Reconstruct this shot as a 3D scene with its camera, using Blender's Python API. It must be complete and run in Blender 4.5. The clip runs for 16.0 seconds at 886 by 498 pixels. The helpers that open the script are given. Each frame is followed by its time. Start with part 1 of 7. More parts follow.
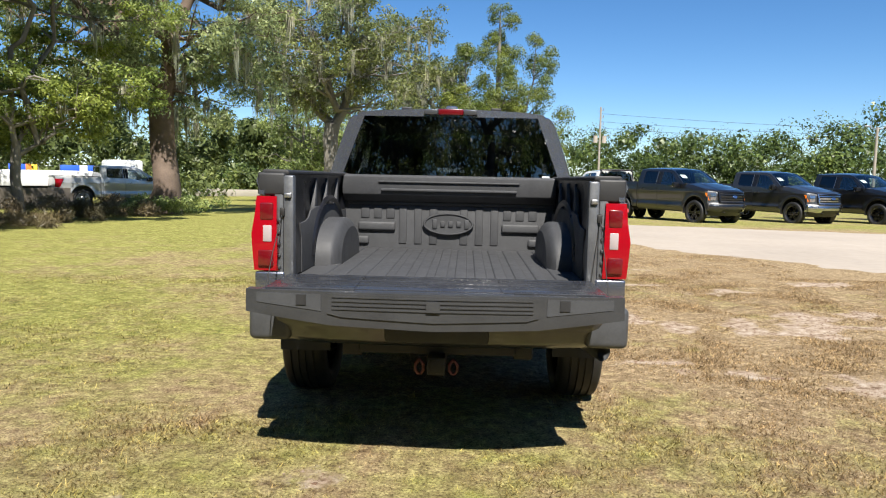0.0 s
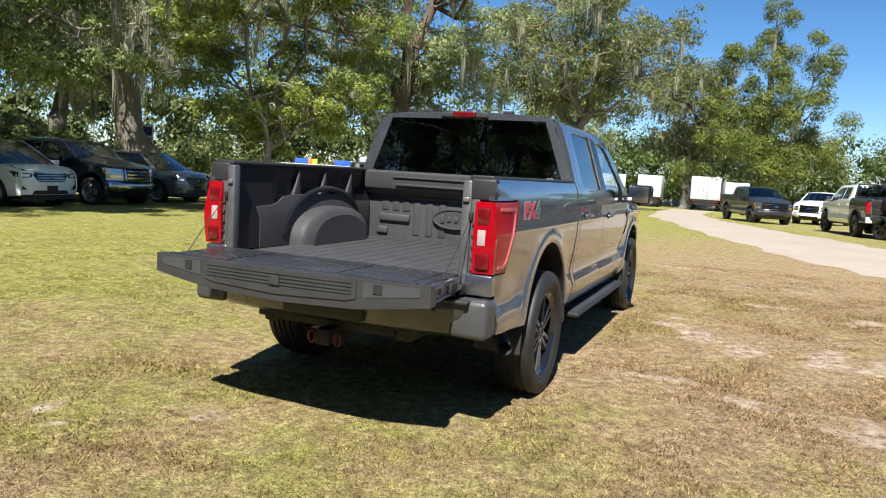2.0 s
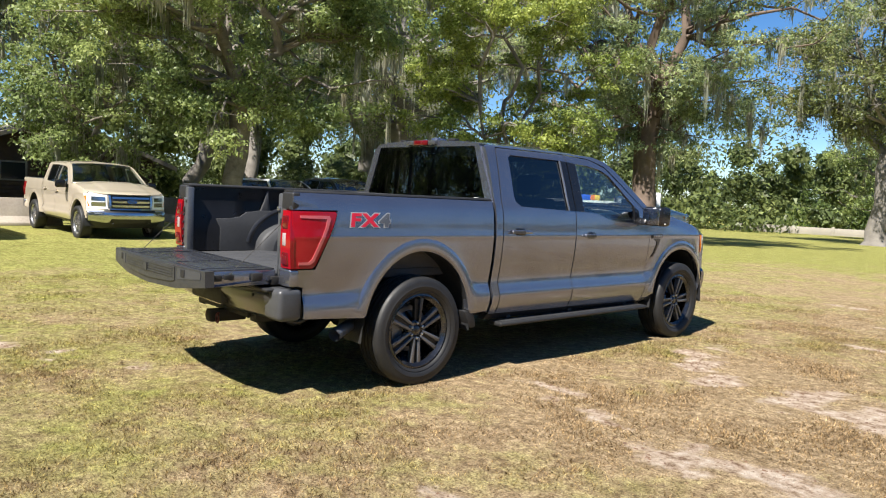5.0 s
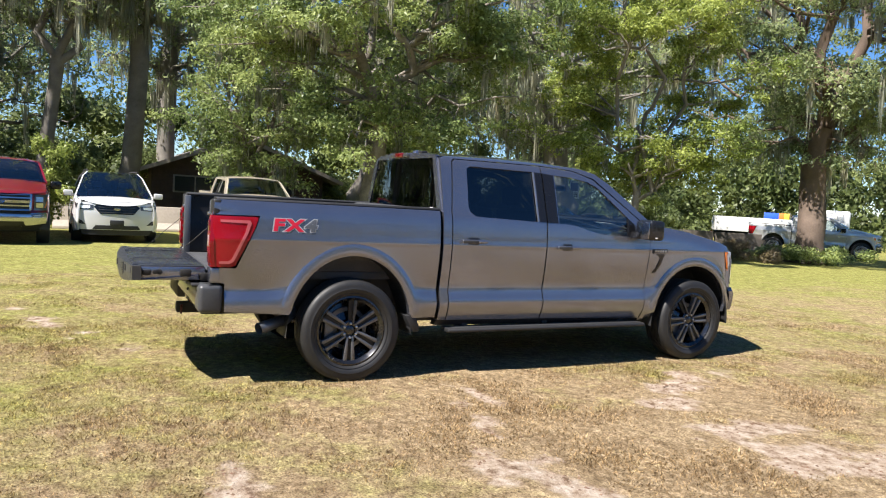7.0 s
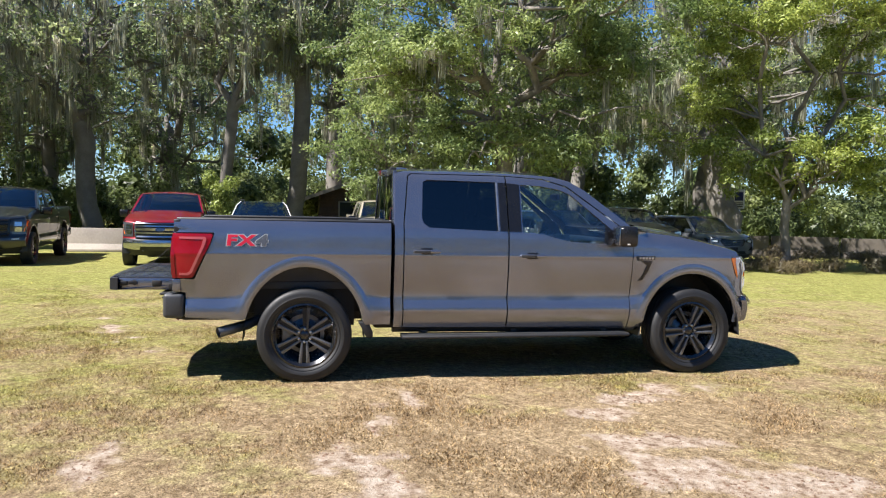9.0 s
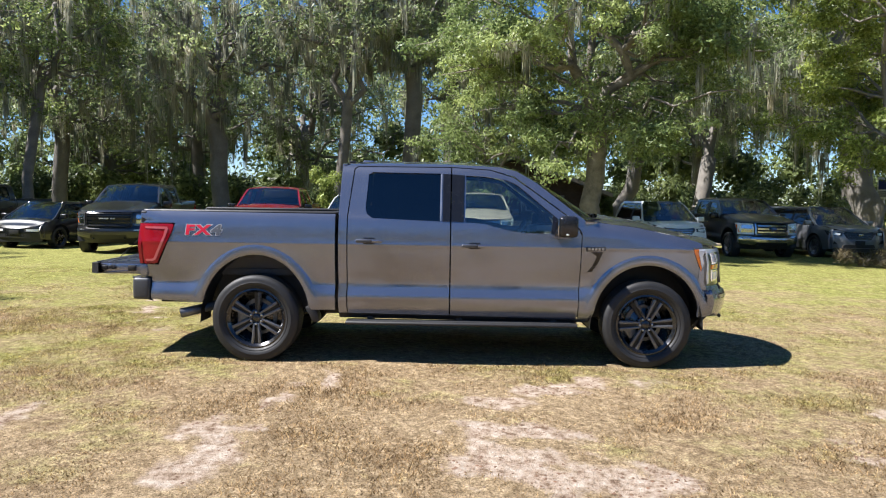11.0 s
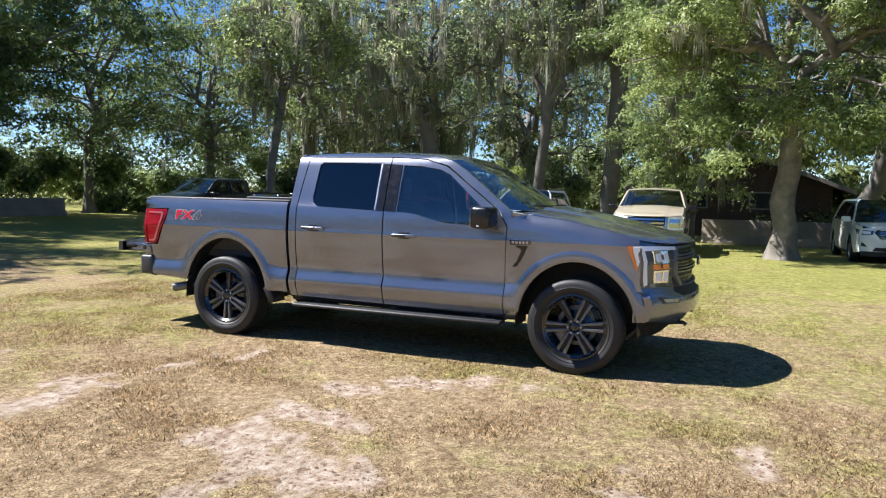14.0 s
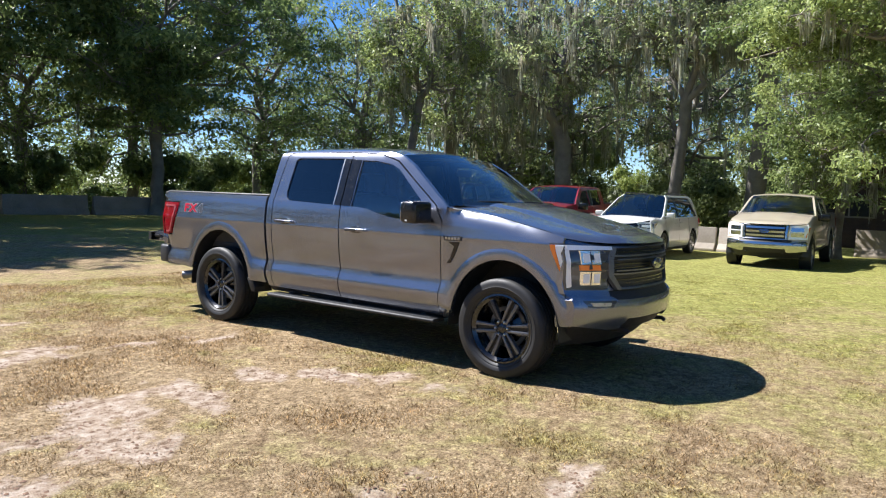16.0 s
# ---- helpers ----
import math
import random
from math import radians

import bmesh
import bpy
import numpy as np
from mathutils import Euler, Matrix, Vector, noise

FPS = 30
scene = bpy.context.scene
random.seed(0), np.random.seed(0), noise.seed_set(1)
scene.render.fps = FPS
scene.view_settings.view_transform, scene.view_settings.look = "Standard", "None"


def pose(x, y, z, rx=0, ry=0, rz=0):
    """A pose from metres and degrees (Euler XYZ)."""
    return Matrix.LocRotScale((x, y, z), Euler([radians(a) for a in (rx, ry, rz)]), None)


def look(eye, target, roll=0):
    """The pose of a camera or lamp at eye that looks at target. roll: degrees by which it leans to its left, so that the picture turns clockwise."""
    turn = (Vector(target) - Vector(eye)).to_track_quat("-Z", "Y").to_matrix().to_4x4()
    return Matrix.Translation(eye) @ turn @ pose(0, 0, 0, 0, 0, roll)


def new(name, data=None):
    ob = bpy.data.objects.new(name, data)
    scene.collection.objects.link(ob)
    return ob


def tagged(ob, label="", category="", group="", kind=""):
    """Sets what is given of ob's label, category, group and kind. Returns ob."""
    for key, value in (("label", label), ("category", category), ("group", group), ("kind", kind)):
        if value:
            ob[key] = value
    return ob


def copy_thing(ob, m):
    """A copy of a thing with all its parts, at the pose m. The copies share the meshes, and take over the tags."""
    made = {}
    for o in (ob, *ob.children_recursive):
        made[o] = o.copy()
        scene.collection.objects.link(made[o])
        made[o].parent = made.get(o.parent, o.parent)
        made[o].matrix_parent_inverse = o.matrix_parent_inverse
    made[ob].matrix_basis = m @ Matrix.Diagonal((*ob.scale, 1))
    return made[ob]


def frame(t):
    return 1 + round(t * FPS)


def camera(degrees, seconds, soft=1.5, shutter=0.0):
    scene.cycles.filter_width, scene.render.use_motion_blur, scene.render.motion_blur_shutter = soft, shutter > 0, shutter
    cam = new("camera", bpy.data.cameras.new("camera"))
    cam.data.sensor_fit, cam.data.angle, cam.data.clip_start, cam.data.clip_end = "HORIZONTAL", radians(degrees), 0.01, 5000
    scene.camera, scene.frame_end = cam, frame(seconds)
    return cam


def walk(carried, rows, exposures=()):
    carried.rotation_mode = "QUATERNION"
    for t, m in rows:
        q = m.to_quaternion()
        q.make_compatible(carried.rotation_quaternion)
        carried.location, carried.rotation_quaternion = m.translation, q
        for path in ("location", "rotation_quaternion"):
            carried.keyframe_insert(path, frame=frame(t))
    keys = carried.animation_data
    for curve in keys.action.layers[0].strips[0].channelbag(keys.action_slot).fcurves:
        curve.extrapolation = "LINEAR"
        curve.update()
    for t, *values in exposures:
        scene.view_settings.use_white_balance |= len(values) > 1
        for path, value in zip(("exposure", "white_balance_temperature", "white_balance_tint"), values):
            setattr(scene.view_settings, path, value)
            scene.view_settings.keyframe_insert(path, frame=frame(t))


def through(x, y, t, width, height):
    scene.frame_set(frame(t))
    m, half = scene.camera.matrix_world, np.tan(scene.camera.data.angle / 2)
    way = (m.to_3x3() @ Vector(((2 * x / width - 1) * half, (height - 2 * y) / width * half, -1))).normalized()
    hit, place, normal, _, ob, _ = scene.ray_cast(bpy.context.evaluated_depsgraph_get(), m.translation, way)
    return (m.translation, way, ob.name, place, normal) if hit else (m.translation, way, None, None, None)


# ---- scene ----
cam = camera(63.2, 16.0, soft=1.1)
PATH = [
    (0, (0.132, -4.736, 1.399), (0.07, -2.746, 1.204), 1.2),
    (0.5, (0.588, -4.753, 1.418), (0.344, -2.779, 1.214), 1.6),
    (1, (1.119, -4.81, 1.434), (0.694, -2.867, 1.222), 2.2),
    (1.5, (1.607, -4.757, 1.438), (1.008, -2.861, 1.22), 2.9),
    (2, (2.138, -4.659, 1.437), (1.373, -2.824, 1.223), 3.5),
    (2.5, (2.69, -4.532, 1.442), (1.769, -2.768, 1.241), 3.5),
    (3, (3.192, -4.439, 1.447), (2.133, -2.752, 1.264), 3.2),
    (3.5, (3.686, -4.3, 1.462), (2.502, -2.697, 1.293), 2.8),
    (4, (4.147, -4.09, 1.471), (2.853, -2.573, 1.308), 2.5),
    (4.2, (4.359, -3.993, 1.465), (3.025, -2.512, 1.303), 2.5),
    (6.3, (5.981, -2.516, 1.502), (4.297, -1.447, 1.352), 3.7),
    (6.5, (6.134, -2.368, 1.52), (4.421, -1.347, 1.373), 3.7),
    (7, (6.408, -1.95, 1.525), (4.625, -1.055, 1.381), 3.4),
    (7.5, (6.691, -1.507, 1.538), (4.847, -0.743, 1.399), 2.9),
    (8, (6.925, -1.034, 1.535), (5.032, -0.401, 1.407), 2.2),
    (8.5, (7.146, -0.53, 1.54), (5.214, -0.026, 1.423), 1.7),
    (9, (7.346, -0.012, 1.543), (5.385, 0.367, 1.432), 1.2),
    (9.2, (7.395, 0.199, 1.535), (5.425, 0.526, 1.425), 1.0),
    (11.3, (7.71, 2.235, 1.566), (5.718, 2.123, 1.424), 0.7),
    (11.5, (7.68, 2.464, 1.568), (5.691, 2.301, 1.425), 0.6),
    (12, (7.643, 3.019, 1.558), (5.669, 2.738, 1.41), 0.6),
    (12.5, (7.51, 3.538, 1.54), (5.557, 3.135, 1.388), 0.6),
    (13, (7.383, 4.034, 1.54), (5.459, 3.509, 1.385), 0.7),
    (13.5, (7.206, 4.509, 1.542), (5.319, 3.864, 1.385), 0.9),
    (14, (7.032, 4.979, 1.543), (5.19, 4.216, 1.384), 1.2),
    (14.5, (6.824, 5.472, 1.54), (5.035, 4.592, 1.384), 1.5),
    (15, (6.55, 5.906, 1.529), (4.819, 4.916, 1.379), 1.9),
    (15.5, (6.279, 6.361, 1.528), (4.609, 5.269, 1.378), 2.0),
    (16, (5.934, 6.746, 1.489), (4.327, 5.564, 1.336), 1.8),
]
walk(cam, [(t, look(eye, target, roll)) for t, eye, target, roll in PATH], exposures=[(0, 0.88, 6250, 10), (4, 0.92, 6250, 10), (7, 1.07, 6180, 13), (11.5, 1.06, 5880, 13), (16, 1.04, 5850, 13)])

# ---- light ----
SUN = Vector((0.17, -0.77, 1.0)).normalized()
world = bpy.data.worlds.new("world")
scene.world = world
world.use_nodes = True
wn = world.node_tree
sky = wn.nodes.new("ShaderNodeTexSky")
sky.sky_type = "NISHITA"
sky.sun_disc = False
sky.sun_elevation = math.asin(SUN.z)
sky.sun_rotation = math.atan2(SUN.x, SUN.y)
sky.air_density, sky.dust_density, sky.ozone_density = 0.75, 0.05, 3.0
wn.nodes["Background"].inputs["Strength"].default_value = 0.074
richer = wn.nodes.new("ShaderNodeHueSaturation")
richer.inputs["Saturation"].default_value = 1.22
wn.links.new(sky.outputs["Color"], richer.inputs["Color"])
wn.links.new(richer.outputs["Color"], wn.nodes["Background"].inputs["Color"])
sun = new("sun", bpy.data.lights.new("sun", "SUN"))
sun.data.energy, sun.data.angle, sun.data.color = 6.0, radians(0.5), (1.0, 0.93, 0.82)
sun.matrix_world = look(SUN * 60, (0, 0, 0))

# ---- materials ----
def mat(name, color, rough=0.5, metal=0.0, **kw):
    """A plain principled material; kw names further inputs."""
    m = bpy.data.materials.new(name)
    m.use_nodes = True
    b = m.node_tree.nodes["Principled BSDF"]
    b.inputs["Base Color"].default_value = (*color, 1)
    b.inputs["Roughness"].default_value = rough
    b.inputs["Metallic"].default_value = metal
    for k, v in kw.items():
        b.inputs[k.replace("_", " ")].default_value = v
    return m


def nodes_of(m):
    nt = m.node_tree
    return nt, nt.nodes["Principled BSDF"], lambda kind: nt.nodes.new("ShaderNode" + kind), lambda a, b: nt.links.new(a, b)


def place_of(m, kind="Object"):
    nt, b, N, L = nodes_of(m)
    return N("TexCoord").outputs[kind]


def noisy(m, scale, detail=6.0, rough=0.6, coord=None):
    nt, b, N, L = nodes_of(m)
    n = N("TexNoise")
    n.inputs["Scale"].default_value, n.inputs["Detail"].default_value, n.inputs["Roughness"].default_value = scale, detail, rough
    L(coord or place_of(m), n.inputs["Vector"])
    return n.outputs["Fac"]


def ramp(m, value, stops):
    nt, b, N, L = nodes_of(m)
    r = N("ValToRGB")
    e = r.color_ramp.elements
    while len(e) < len(stops):
        e.new(0.5)
    for i, (p, c) in enumerate(stops):
        e[i].position, e[i].color = p, (*c, 1) if len(c) == 3 else c
    L(value, r.inputs["Fac"])
    return r.outputs["Color"]


def mixed(m, fac, a, b_, kind="MIX"):
    nt, b, N, L = nodes_of(m)
    x = N("Mix")
    x.data_type, x.blend_type = "RGBA", kind
    for socket, v in ((x.inputs["Factor"], fac), (x.inputs["A"], a), (x.inputs["B"], b_)):
        if isinstance(v, (int, float)):
            socket.default_value = v
        elif isinstance(v, tuple):
            socket.default_value = (*v, 1)
        else:
            L(v, socket)
    return x.outputs["Result"]


def bumped(m, height, strength=0.3, distance=0.01):
    nt, b, N, L = nodes_of(m)
    n = N("Bump")
    n.inputs["Strength"].default_value, n.inputs["Distance"].default_value = strength, distance
    L(height, n.inputs["Height"])
    L(n.outputs["Normal"], b.inputs["Normal"])


def varied(name, color, rough, metal=0.0, scale=6.0, spread=0.25, bump=0.0, bumpscale=200.0, **kw):
    """A material whose tone wanders at two sizes, with fine relief and uneven gloss."""
    m = mat(name, color, rough, metal, **kw)
    nt, b, N, L = nodes_of(m)
    lo, hi = tuple(c * (1 - spread) for c in color), tuple(min(1, c * (1 + spread)) for c in color)
    big, small = noisy(m, scale), noisy(m, scale * 14)
    c = mixed(m, 0.4, ramp(m, big, [(0.3, lo), (0.7, hi)]), ramp(m, small, [(0.3, lo), (0.7, hi)]))
    L(c, b.inputs["Base Color"])
    r = ramp(m, noisy(m, scale * 3), [(0.3, (max(0, rough - 0.08),) * 3), (0.7, (min(1, rough + 0.08),) * 3)])
    L(r, b.inputs["Roughness"])
    if bump:
        bumped(m, noisy(m, bumpscale, 3), bump, 0.002)
    return m


def paint(name, color, metal=0.55, rough=0.32, flake=True):
    """Car paint: a flaked base under a clear coat, with a thin uneven dust film."""
    m = mat(name, color, rough, metal, Coat_Weight=1.0, Coat_Roughness=0.03, Coat_IOR=1.5)
    nt, b, N, L = nodes_of(m)
    dust = ramp(m, noisy(m, 2.2, 8), [(0.35, color), (0.8, tuple(min(1, c * 1.12 + 0.006) for c in color))])
    L(dust, b.inputs["Base Color"])
    L(ramp(m, noisy(m, 5, 6), [(0.3, (0.008,) * 3), (0.75, (0.03,) * 3)]), b.inputs["Coat Roughness"])
    if flake:
        bumped(m, noisy(m, 900, 2), 0.03, 0.001)
    return m


def window_glass(name, tint, clear, rough=0.0, base=0.08):
    """Tinted car glass: part of the light goes through, the surface mirrors by angle."""
    m = bpy.data.materials.new(name)
    m.use_nodes = True
    nt = m.node_tree
    N, L = (lambda k: nt.nodes.new("ShaderNode" + k)), nt.links.new
    nt.nodes.remove(nt.nodes["Principled BSDF"])
    t, g, w, mx = N("BsdfTransparent"), N("BsdfGlossy"), N("LayerWeight"), N("MixShader")
    p, f = N("Math"), N("Math")
    t.inputs["Color"].default_value = (*(c * clear for c in tint), 1)
    g.inputs["Color"].default_value, g.inputs["Roughness"].default_value = (0.95, 0.97, 1.0, 1), rough
    w.inputs["Blend"].default_value, p.operation, f.operation = 0.5, "POWER", "MULTIPLY_ADD"
    p.inputs[1].default_value, f.inputs[1].default_value, f.inputs[2].default_value = 4.0, 0.9 - base, base
    L(w.outputs["Facing"], p.inputs[0]), L(p.outputs[0], f.inputs[0])
    L(f.outputs[0], mx.inputs[0]), L(t.outputs[0], mx.inputs[1]), L(g.outputs[0], mx.inputs[2])
    L(mx.outputs[0], nt.nodes["Material Output"].inputs["Surface"])
    return m


def leaf_mat(name, dark, light, through=0.35):
    """Foliage: each leaf takes its own tone, and lets some light through."""
    m = bpy.data.materials.new(name)
    m.use_nodes = True
    nt, b, N, L = nodes_of(m)
    g = N("NewGeometry")
    c = ramp(m, g.outputs["Random Per Island"], [(0.0, dark), (0.55, tuple((a + d) / 2 for a, d in zip(dark, light))), (1.0, light)])
    big = ramp(m, noisy(m, 0.35, 2), [(0.35, (0.55, 0.62, 0.55)), (0.7, (1.2, 1.15, 1.0))])
    c = mixed(m, 1.0, c, big, "MULTIPLY")
    L(c, b.inputs["Base Color"])
    b.inputs["Roughness"].default_value, b.inputs["Specular IOR Level"].default_value = 0.42, 0.4
    t, mx = N("BsdfTranslucent"), N("MixShader")
    L(c, t.inputs["Color"])
    mx.inputs[0].default_value = through
    L(b.outputs[0], mx.inputs[1]), L(t.outputs[0], mx.inputs[2])
    L(mx.outputs[0], nt.nodes["Material Output"].inputs["Surface"])
    return m


PAINT_GREY = paint("carbon_grey_paint", (0.20, 0.211, 0.255), 0.85, 0.27)
# body grey darkened: the lowered tailgate's shade is put into this colour
BUMPER_SHADED = paint("shaded_bumper_paint", (0.045, 0.045, 0.048), 0.5, 0.3)
PAINT_BLACK = paint("black_paint", (0.006, 0.006, 0.007), 0.0, 0.3, False)
PAINT_CHARCOAL = paint("charcoal_paint", (0.03, 0.031, 0.034), 0.4, 0.3)
PAINT_NAVY = paint("dark_navy_paint", (0.008, 0.009, 0.014), 0.1, 0.3)
PAINT_RED = paint("ruby_red_paint", (0.22, 0.006, 0.012), 0.35, 0.3)
PAINT_WHITE = paint("white_paint", (0.82, 0.82, 0.80), 0.0, 0.3, False)
PAINT_PEARL = paint("silver_white_paint", (0.58, 0.58, 0.57), 0.1, 0.3, False)
PAINT_TAN = paint("pale_gold_paint", (0.52, 0.45, 0.35), 0.3, 0.35)
PAINT_SILVER = paint("silver_paint", (0.50, 0.51, 0.53), 0.6, 0.3)
PAINT_MID = paint("mid_grey_paint", (0.20, 0.21, 0.23), 0.6, 0.3)
PLASTIC = varied("black_plastic", (0.018, 0.018, 0.019), 0.55, bump=0.15, bumpscale=500)
TRIM = varied("gloss_black_trim", (0.008, 0.008, 0.009), 0.22)
GRAPHITE = varied("graphite_plastic", (0.036, 0.037, 0.039), 0.4, bump=0.2, bumpscale=400)
LINER = varied("bedliner_coating", (0.042, 0.043, 0.046), 0.62, scale=4, spread=0.25, bump=0.55, bumpscale=420)
BEDSIDE = varied("gloss_bed_side_coating", (0.013, 0.013, 0.015), 0.33, scale=4, spread=0.3, bump=0.2, bumpscale=350)
GATE = varied("worn_gate_coating", (0.032, 0.034, 0.040), 0.24, scale=5, spread=0.3, bump=0.12, bumpscale=300)
RUBBER = varied("tyre_rubber", (0.014, 0.014, 0.0145), 0.58, scale=5, spread=0.35, bump=0.2, bumpscale=120)
WHEEL = varied("dark_wheel_paint", (0.04, 0.04, 0.043), 0.25, 0.8, Coat_Weight=0.8)
SPOKE = varied("machined_dark_spoke", (0.115, 0.118, 0.128), 0.32, 0.35, Coat_Weight=0.5)
POST = varied("bare_post_steel", (0.15, 0.155, 0.165), 0.4, 0.6, scale=8, spread=0.3)
EDGE_PANEL = varied("grey_edge_panel", (0.05, 0.052, 0.056), 0.42, bump=0.15, bumpscale=400)
CAVITY = mat("dark_pocket", (0.006, 0.006, 0.0065), 0.5)
ALLOY = varied("bright_alloy", (0.45, 0.45, 0.46), 0.3, 0.9)
CHROME = mat("chrome", (0.50, 0.51, 0.54), 0.2, 1.0)
STEEL = varied("zinc_steel", (0.42, 0.42, 0.43), 0.38, 0.9)
DARKSTEEL = varied("dark_chassis_steel", (0.02, 0.019, 0.018), 0.6, 0.3)
RED_LENS = mat("red_lens", (0.27, 0.002, 0.008), 0.2, 0.0, Coat_Weight=0.5, Coat_Roughness=0.02, Specular_IOR_Level=0.25)
RED_DEEP = mat("red_lamp_core", (0.11, 0.002, 0.005), 0.25, 0.0, Coat_Weight=1.0)
RED_RIM = mat("red_light_guide", (0.48, 0.09, 0.10), 0.2, 0.0, Coat_Weight=1.0)
REFLECTOR = mat("lamp_reflector", (0.82, 0.83, 0.85), 0.14, 1.0)
GRILLE_FRAME = varied("satin_grille_frame", (0.16, 0.165, 0.18), 0.35, 0.6)
WHITE_LENS = mat("clear_white_lens", (0.86, 0.87, 0.88), 0.12, 0.0, Coat_Weight=1.0)
AMBER = mat("amber_lens", (0.85, 0.20, 0.01), 0.12, 0.0, Coat_Weight=1.0)
LAMP_DARK = mat("smoked_lamp_housing", (0.07, 0.072, 0.076), 0.2, 0.3, Coat_Weight=1.0)
PRIVACY = window_glass("privacy_glass", (0.6, 0.7, 0.8), 0.10)
FRONT_GLASS = window_glass("front_glass", (0.88, 0.97, 0.96), 0.82, 0.0, 0.13)
CLOTH = varied("dark_seat_cloth", (0.03, 0.03, 0.032), 0.8)
PAPER = mat("white_paper", (0.8, 0.8, 0.78), 0.7)
DECAL_RED = mat("decal_red", (0.55, 0.012, 0.04), 0.35)
DECAL_GREY = mat("decal_grey", (0.10, 0.11, 0.13), 0.35, 0.2)
DECAL_EDGE = mat("decal_edge", (0.36, 0.37, 0.39), 0.4)
HOOK_RED = varied("orange_red_hook", (0.085, 0.014, 0.010), 0.45)
BLUE_OVAL = mat("blue_badge", (0.02, 0.06, 0.2), 0.15, 0.2, Coat_Weight=1.0)
REVERSE_LENS = mat("reversing_lens", (0.36, 0.30, 0.30), 0.2, 0.0, Coat_Weight=1.0)
LIGHTBAR = mat("pale_bars", (0.6, 0.6, 0.58), 0.5)


# ---- mesh tools ----
def part(name, bm, material, parent=None, label="", angle=38, mirror=False):
    """Links a bmesh as one mesh object under a thing or a part. mirror: flips it over to the other side first."""
    if mirror:
        bmesh.ops.scale(bm, vec=(-1, 1, 1), verts=bm.verts)
        bmesh.ops.reverse_faces(bm, faces=bm.faces)
    me = bpy.data.meshes.new(name)
    bm.to_mesh(me)
    bm.free()
    me.materials.append(material)
    me.polygons.foreach_set("use_smooth", [True] * len(me.polygons))
    me.set_sharp_from_angle(angle=radians(angle))
    ob = new(name, me)
    ob.parent = parent
    if label:
        ob["label"] = label
    return ob


def parts(name, bms, material, parent=None, label="", **kw):
    """Each bmesh of a list as a part of its own."""
    return [part(name, b, material, parent, label, **kw) for b in bms]


def raw(name, verts, faces, material, parent=None, smooth=False):
    me = bpy.data.meshes.new(name)
    me.from_pydata(verts, [], faces)
    me.materials.append(material)
    if smooth:
        me.polygons.foreach_set("use_smooth", [True] * len(me.polygons))
    ob = new(name, me)
    ob.parent = parent
    return ob


def thing(name, m, label, category, group=""):
    ob = new(name)
    ob.empty_display_size = 0.2
    ob.matrix_world = m
    return tagged(ob, label, category, group)


def sheet(poly, fn, step=0.07, lines_a=(), lines_b=(), flange=(0, 0, 0)):
    """A curved panel: the outline poly in two coordinates is cut into a net and laid through fn(a, b) -> (x, y, z); its rim is folded back by flange."""
    bm = bmesh.new()
    bm.faces.new([bm.verts.new((a, b, 0)) for a, b in poly])
    aa, bb = [p[0] for p in poly], [p[1] for p in poly]
    cuts = []
    for lo, hi, extra, no in ((min(aa), max(aa), lines_a, (1, 0, 0)), (min(bb), max(bb), lines_b, (0, 1, 0))):
        n = max(1, int((hi - lo) / step))
        vals = [lo + (hi - lo) * i / n for i in range(1, n)]
        vals = [v for v in vals if all(abs(v - e) > step * 0.35 for e in extra)] + [e for e in extra if lo < e < hi]
        cuts += [(v, no) for v in vals]
    for v, no in cuts:
        bmesh.ops.bisect_plane(bm, geom=bm.verts[:] + bm.edges[:] + bm.faces[:], dist=1e-5, plane_co=Vector(no) * v, plane_no=no)
    for v in bm.verts:
        v.co = fn(v.co.x, v.co.y)
    if any(flange):
        rim = [e for e in bm.edges if e.is_boundary]
        out = bmesh.ops.extrude_edge_only(bm, edges=rim)["geom"]
        bmesh.ops.translate(bm, verts=[g for g in out if isinstance(g, bmesh.types.BMVert)], vec=flange)
    return bm


def net(fn, nu, nv, closed_u=False):
    """A grid surface fn(u, v), u and v from 0 to 1."""
    bm = bmesh.new()
    rows = [[bm.verts.new(fn(i / nu, j / nv)) for j in range(nv + 1)] for i in range(nu + (0 if closed_u else 1))]
    for i in range(nu):
        a, b = rows[i], rows[(i + 1) % len(rows)]
        for j in range(nv):
            bm.faces.new((a[j], b[j], b[j + 1], a[j + 1]))
    return bm


def joined(*bms):
    out = bmesh.new()
    for b in bms:
        b.verts.index_update()
        vs = [out.verts.new(v.co) for v in b.verts]
        for f in b.faces:
            out.faces.new([vs[v.index] for v in f.verts])
        b.free()
    return out


def box(x0, x1, y0, y1, z0, z1, bevel=0.01, seg=2):
    bm = bmesh.new()
    bmesh.ops.create_cube(bm, size=1)
    bmesh.ops.scale(bm, vec=(x1 - x0, y1 - y0, z1 - z0), verts=bm.verts)
    bmesh.ops.translate(bm, vec=((x0 + x1) / 2, (y0 + y1) / 2, (z0 + z1) / 2), verts=bm.verts)
    if bevel:
        bmesh.ops.bevel(bm, geom=bm.edges[:], offset=min(bevel, 0.45 * min(x1 - x0, y1 - y0, z1 - z0)), segments=seg, affect="EDGES", profile=0.5)
    return bm


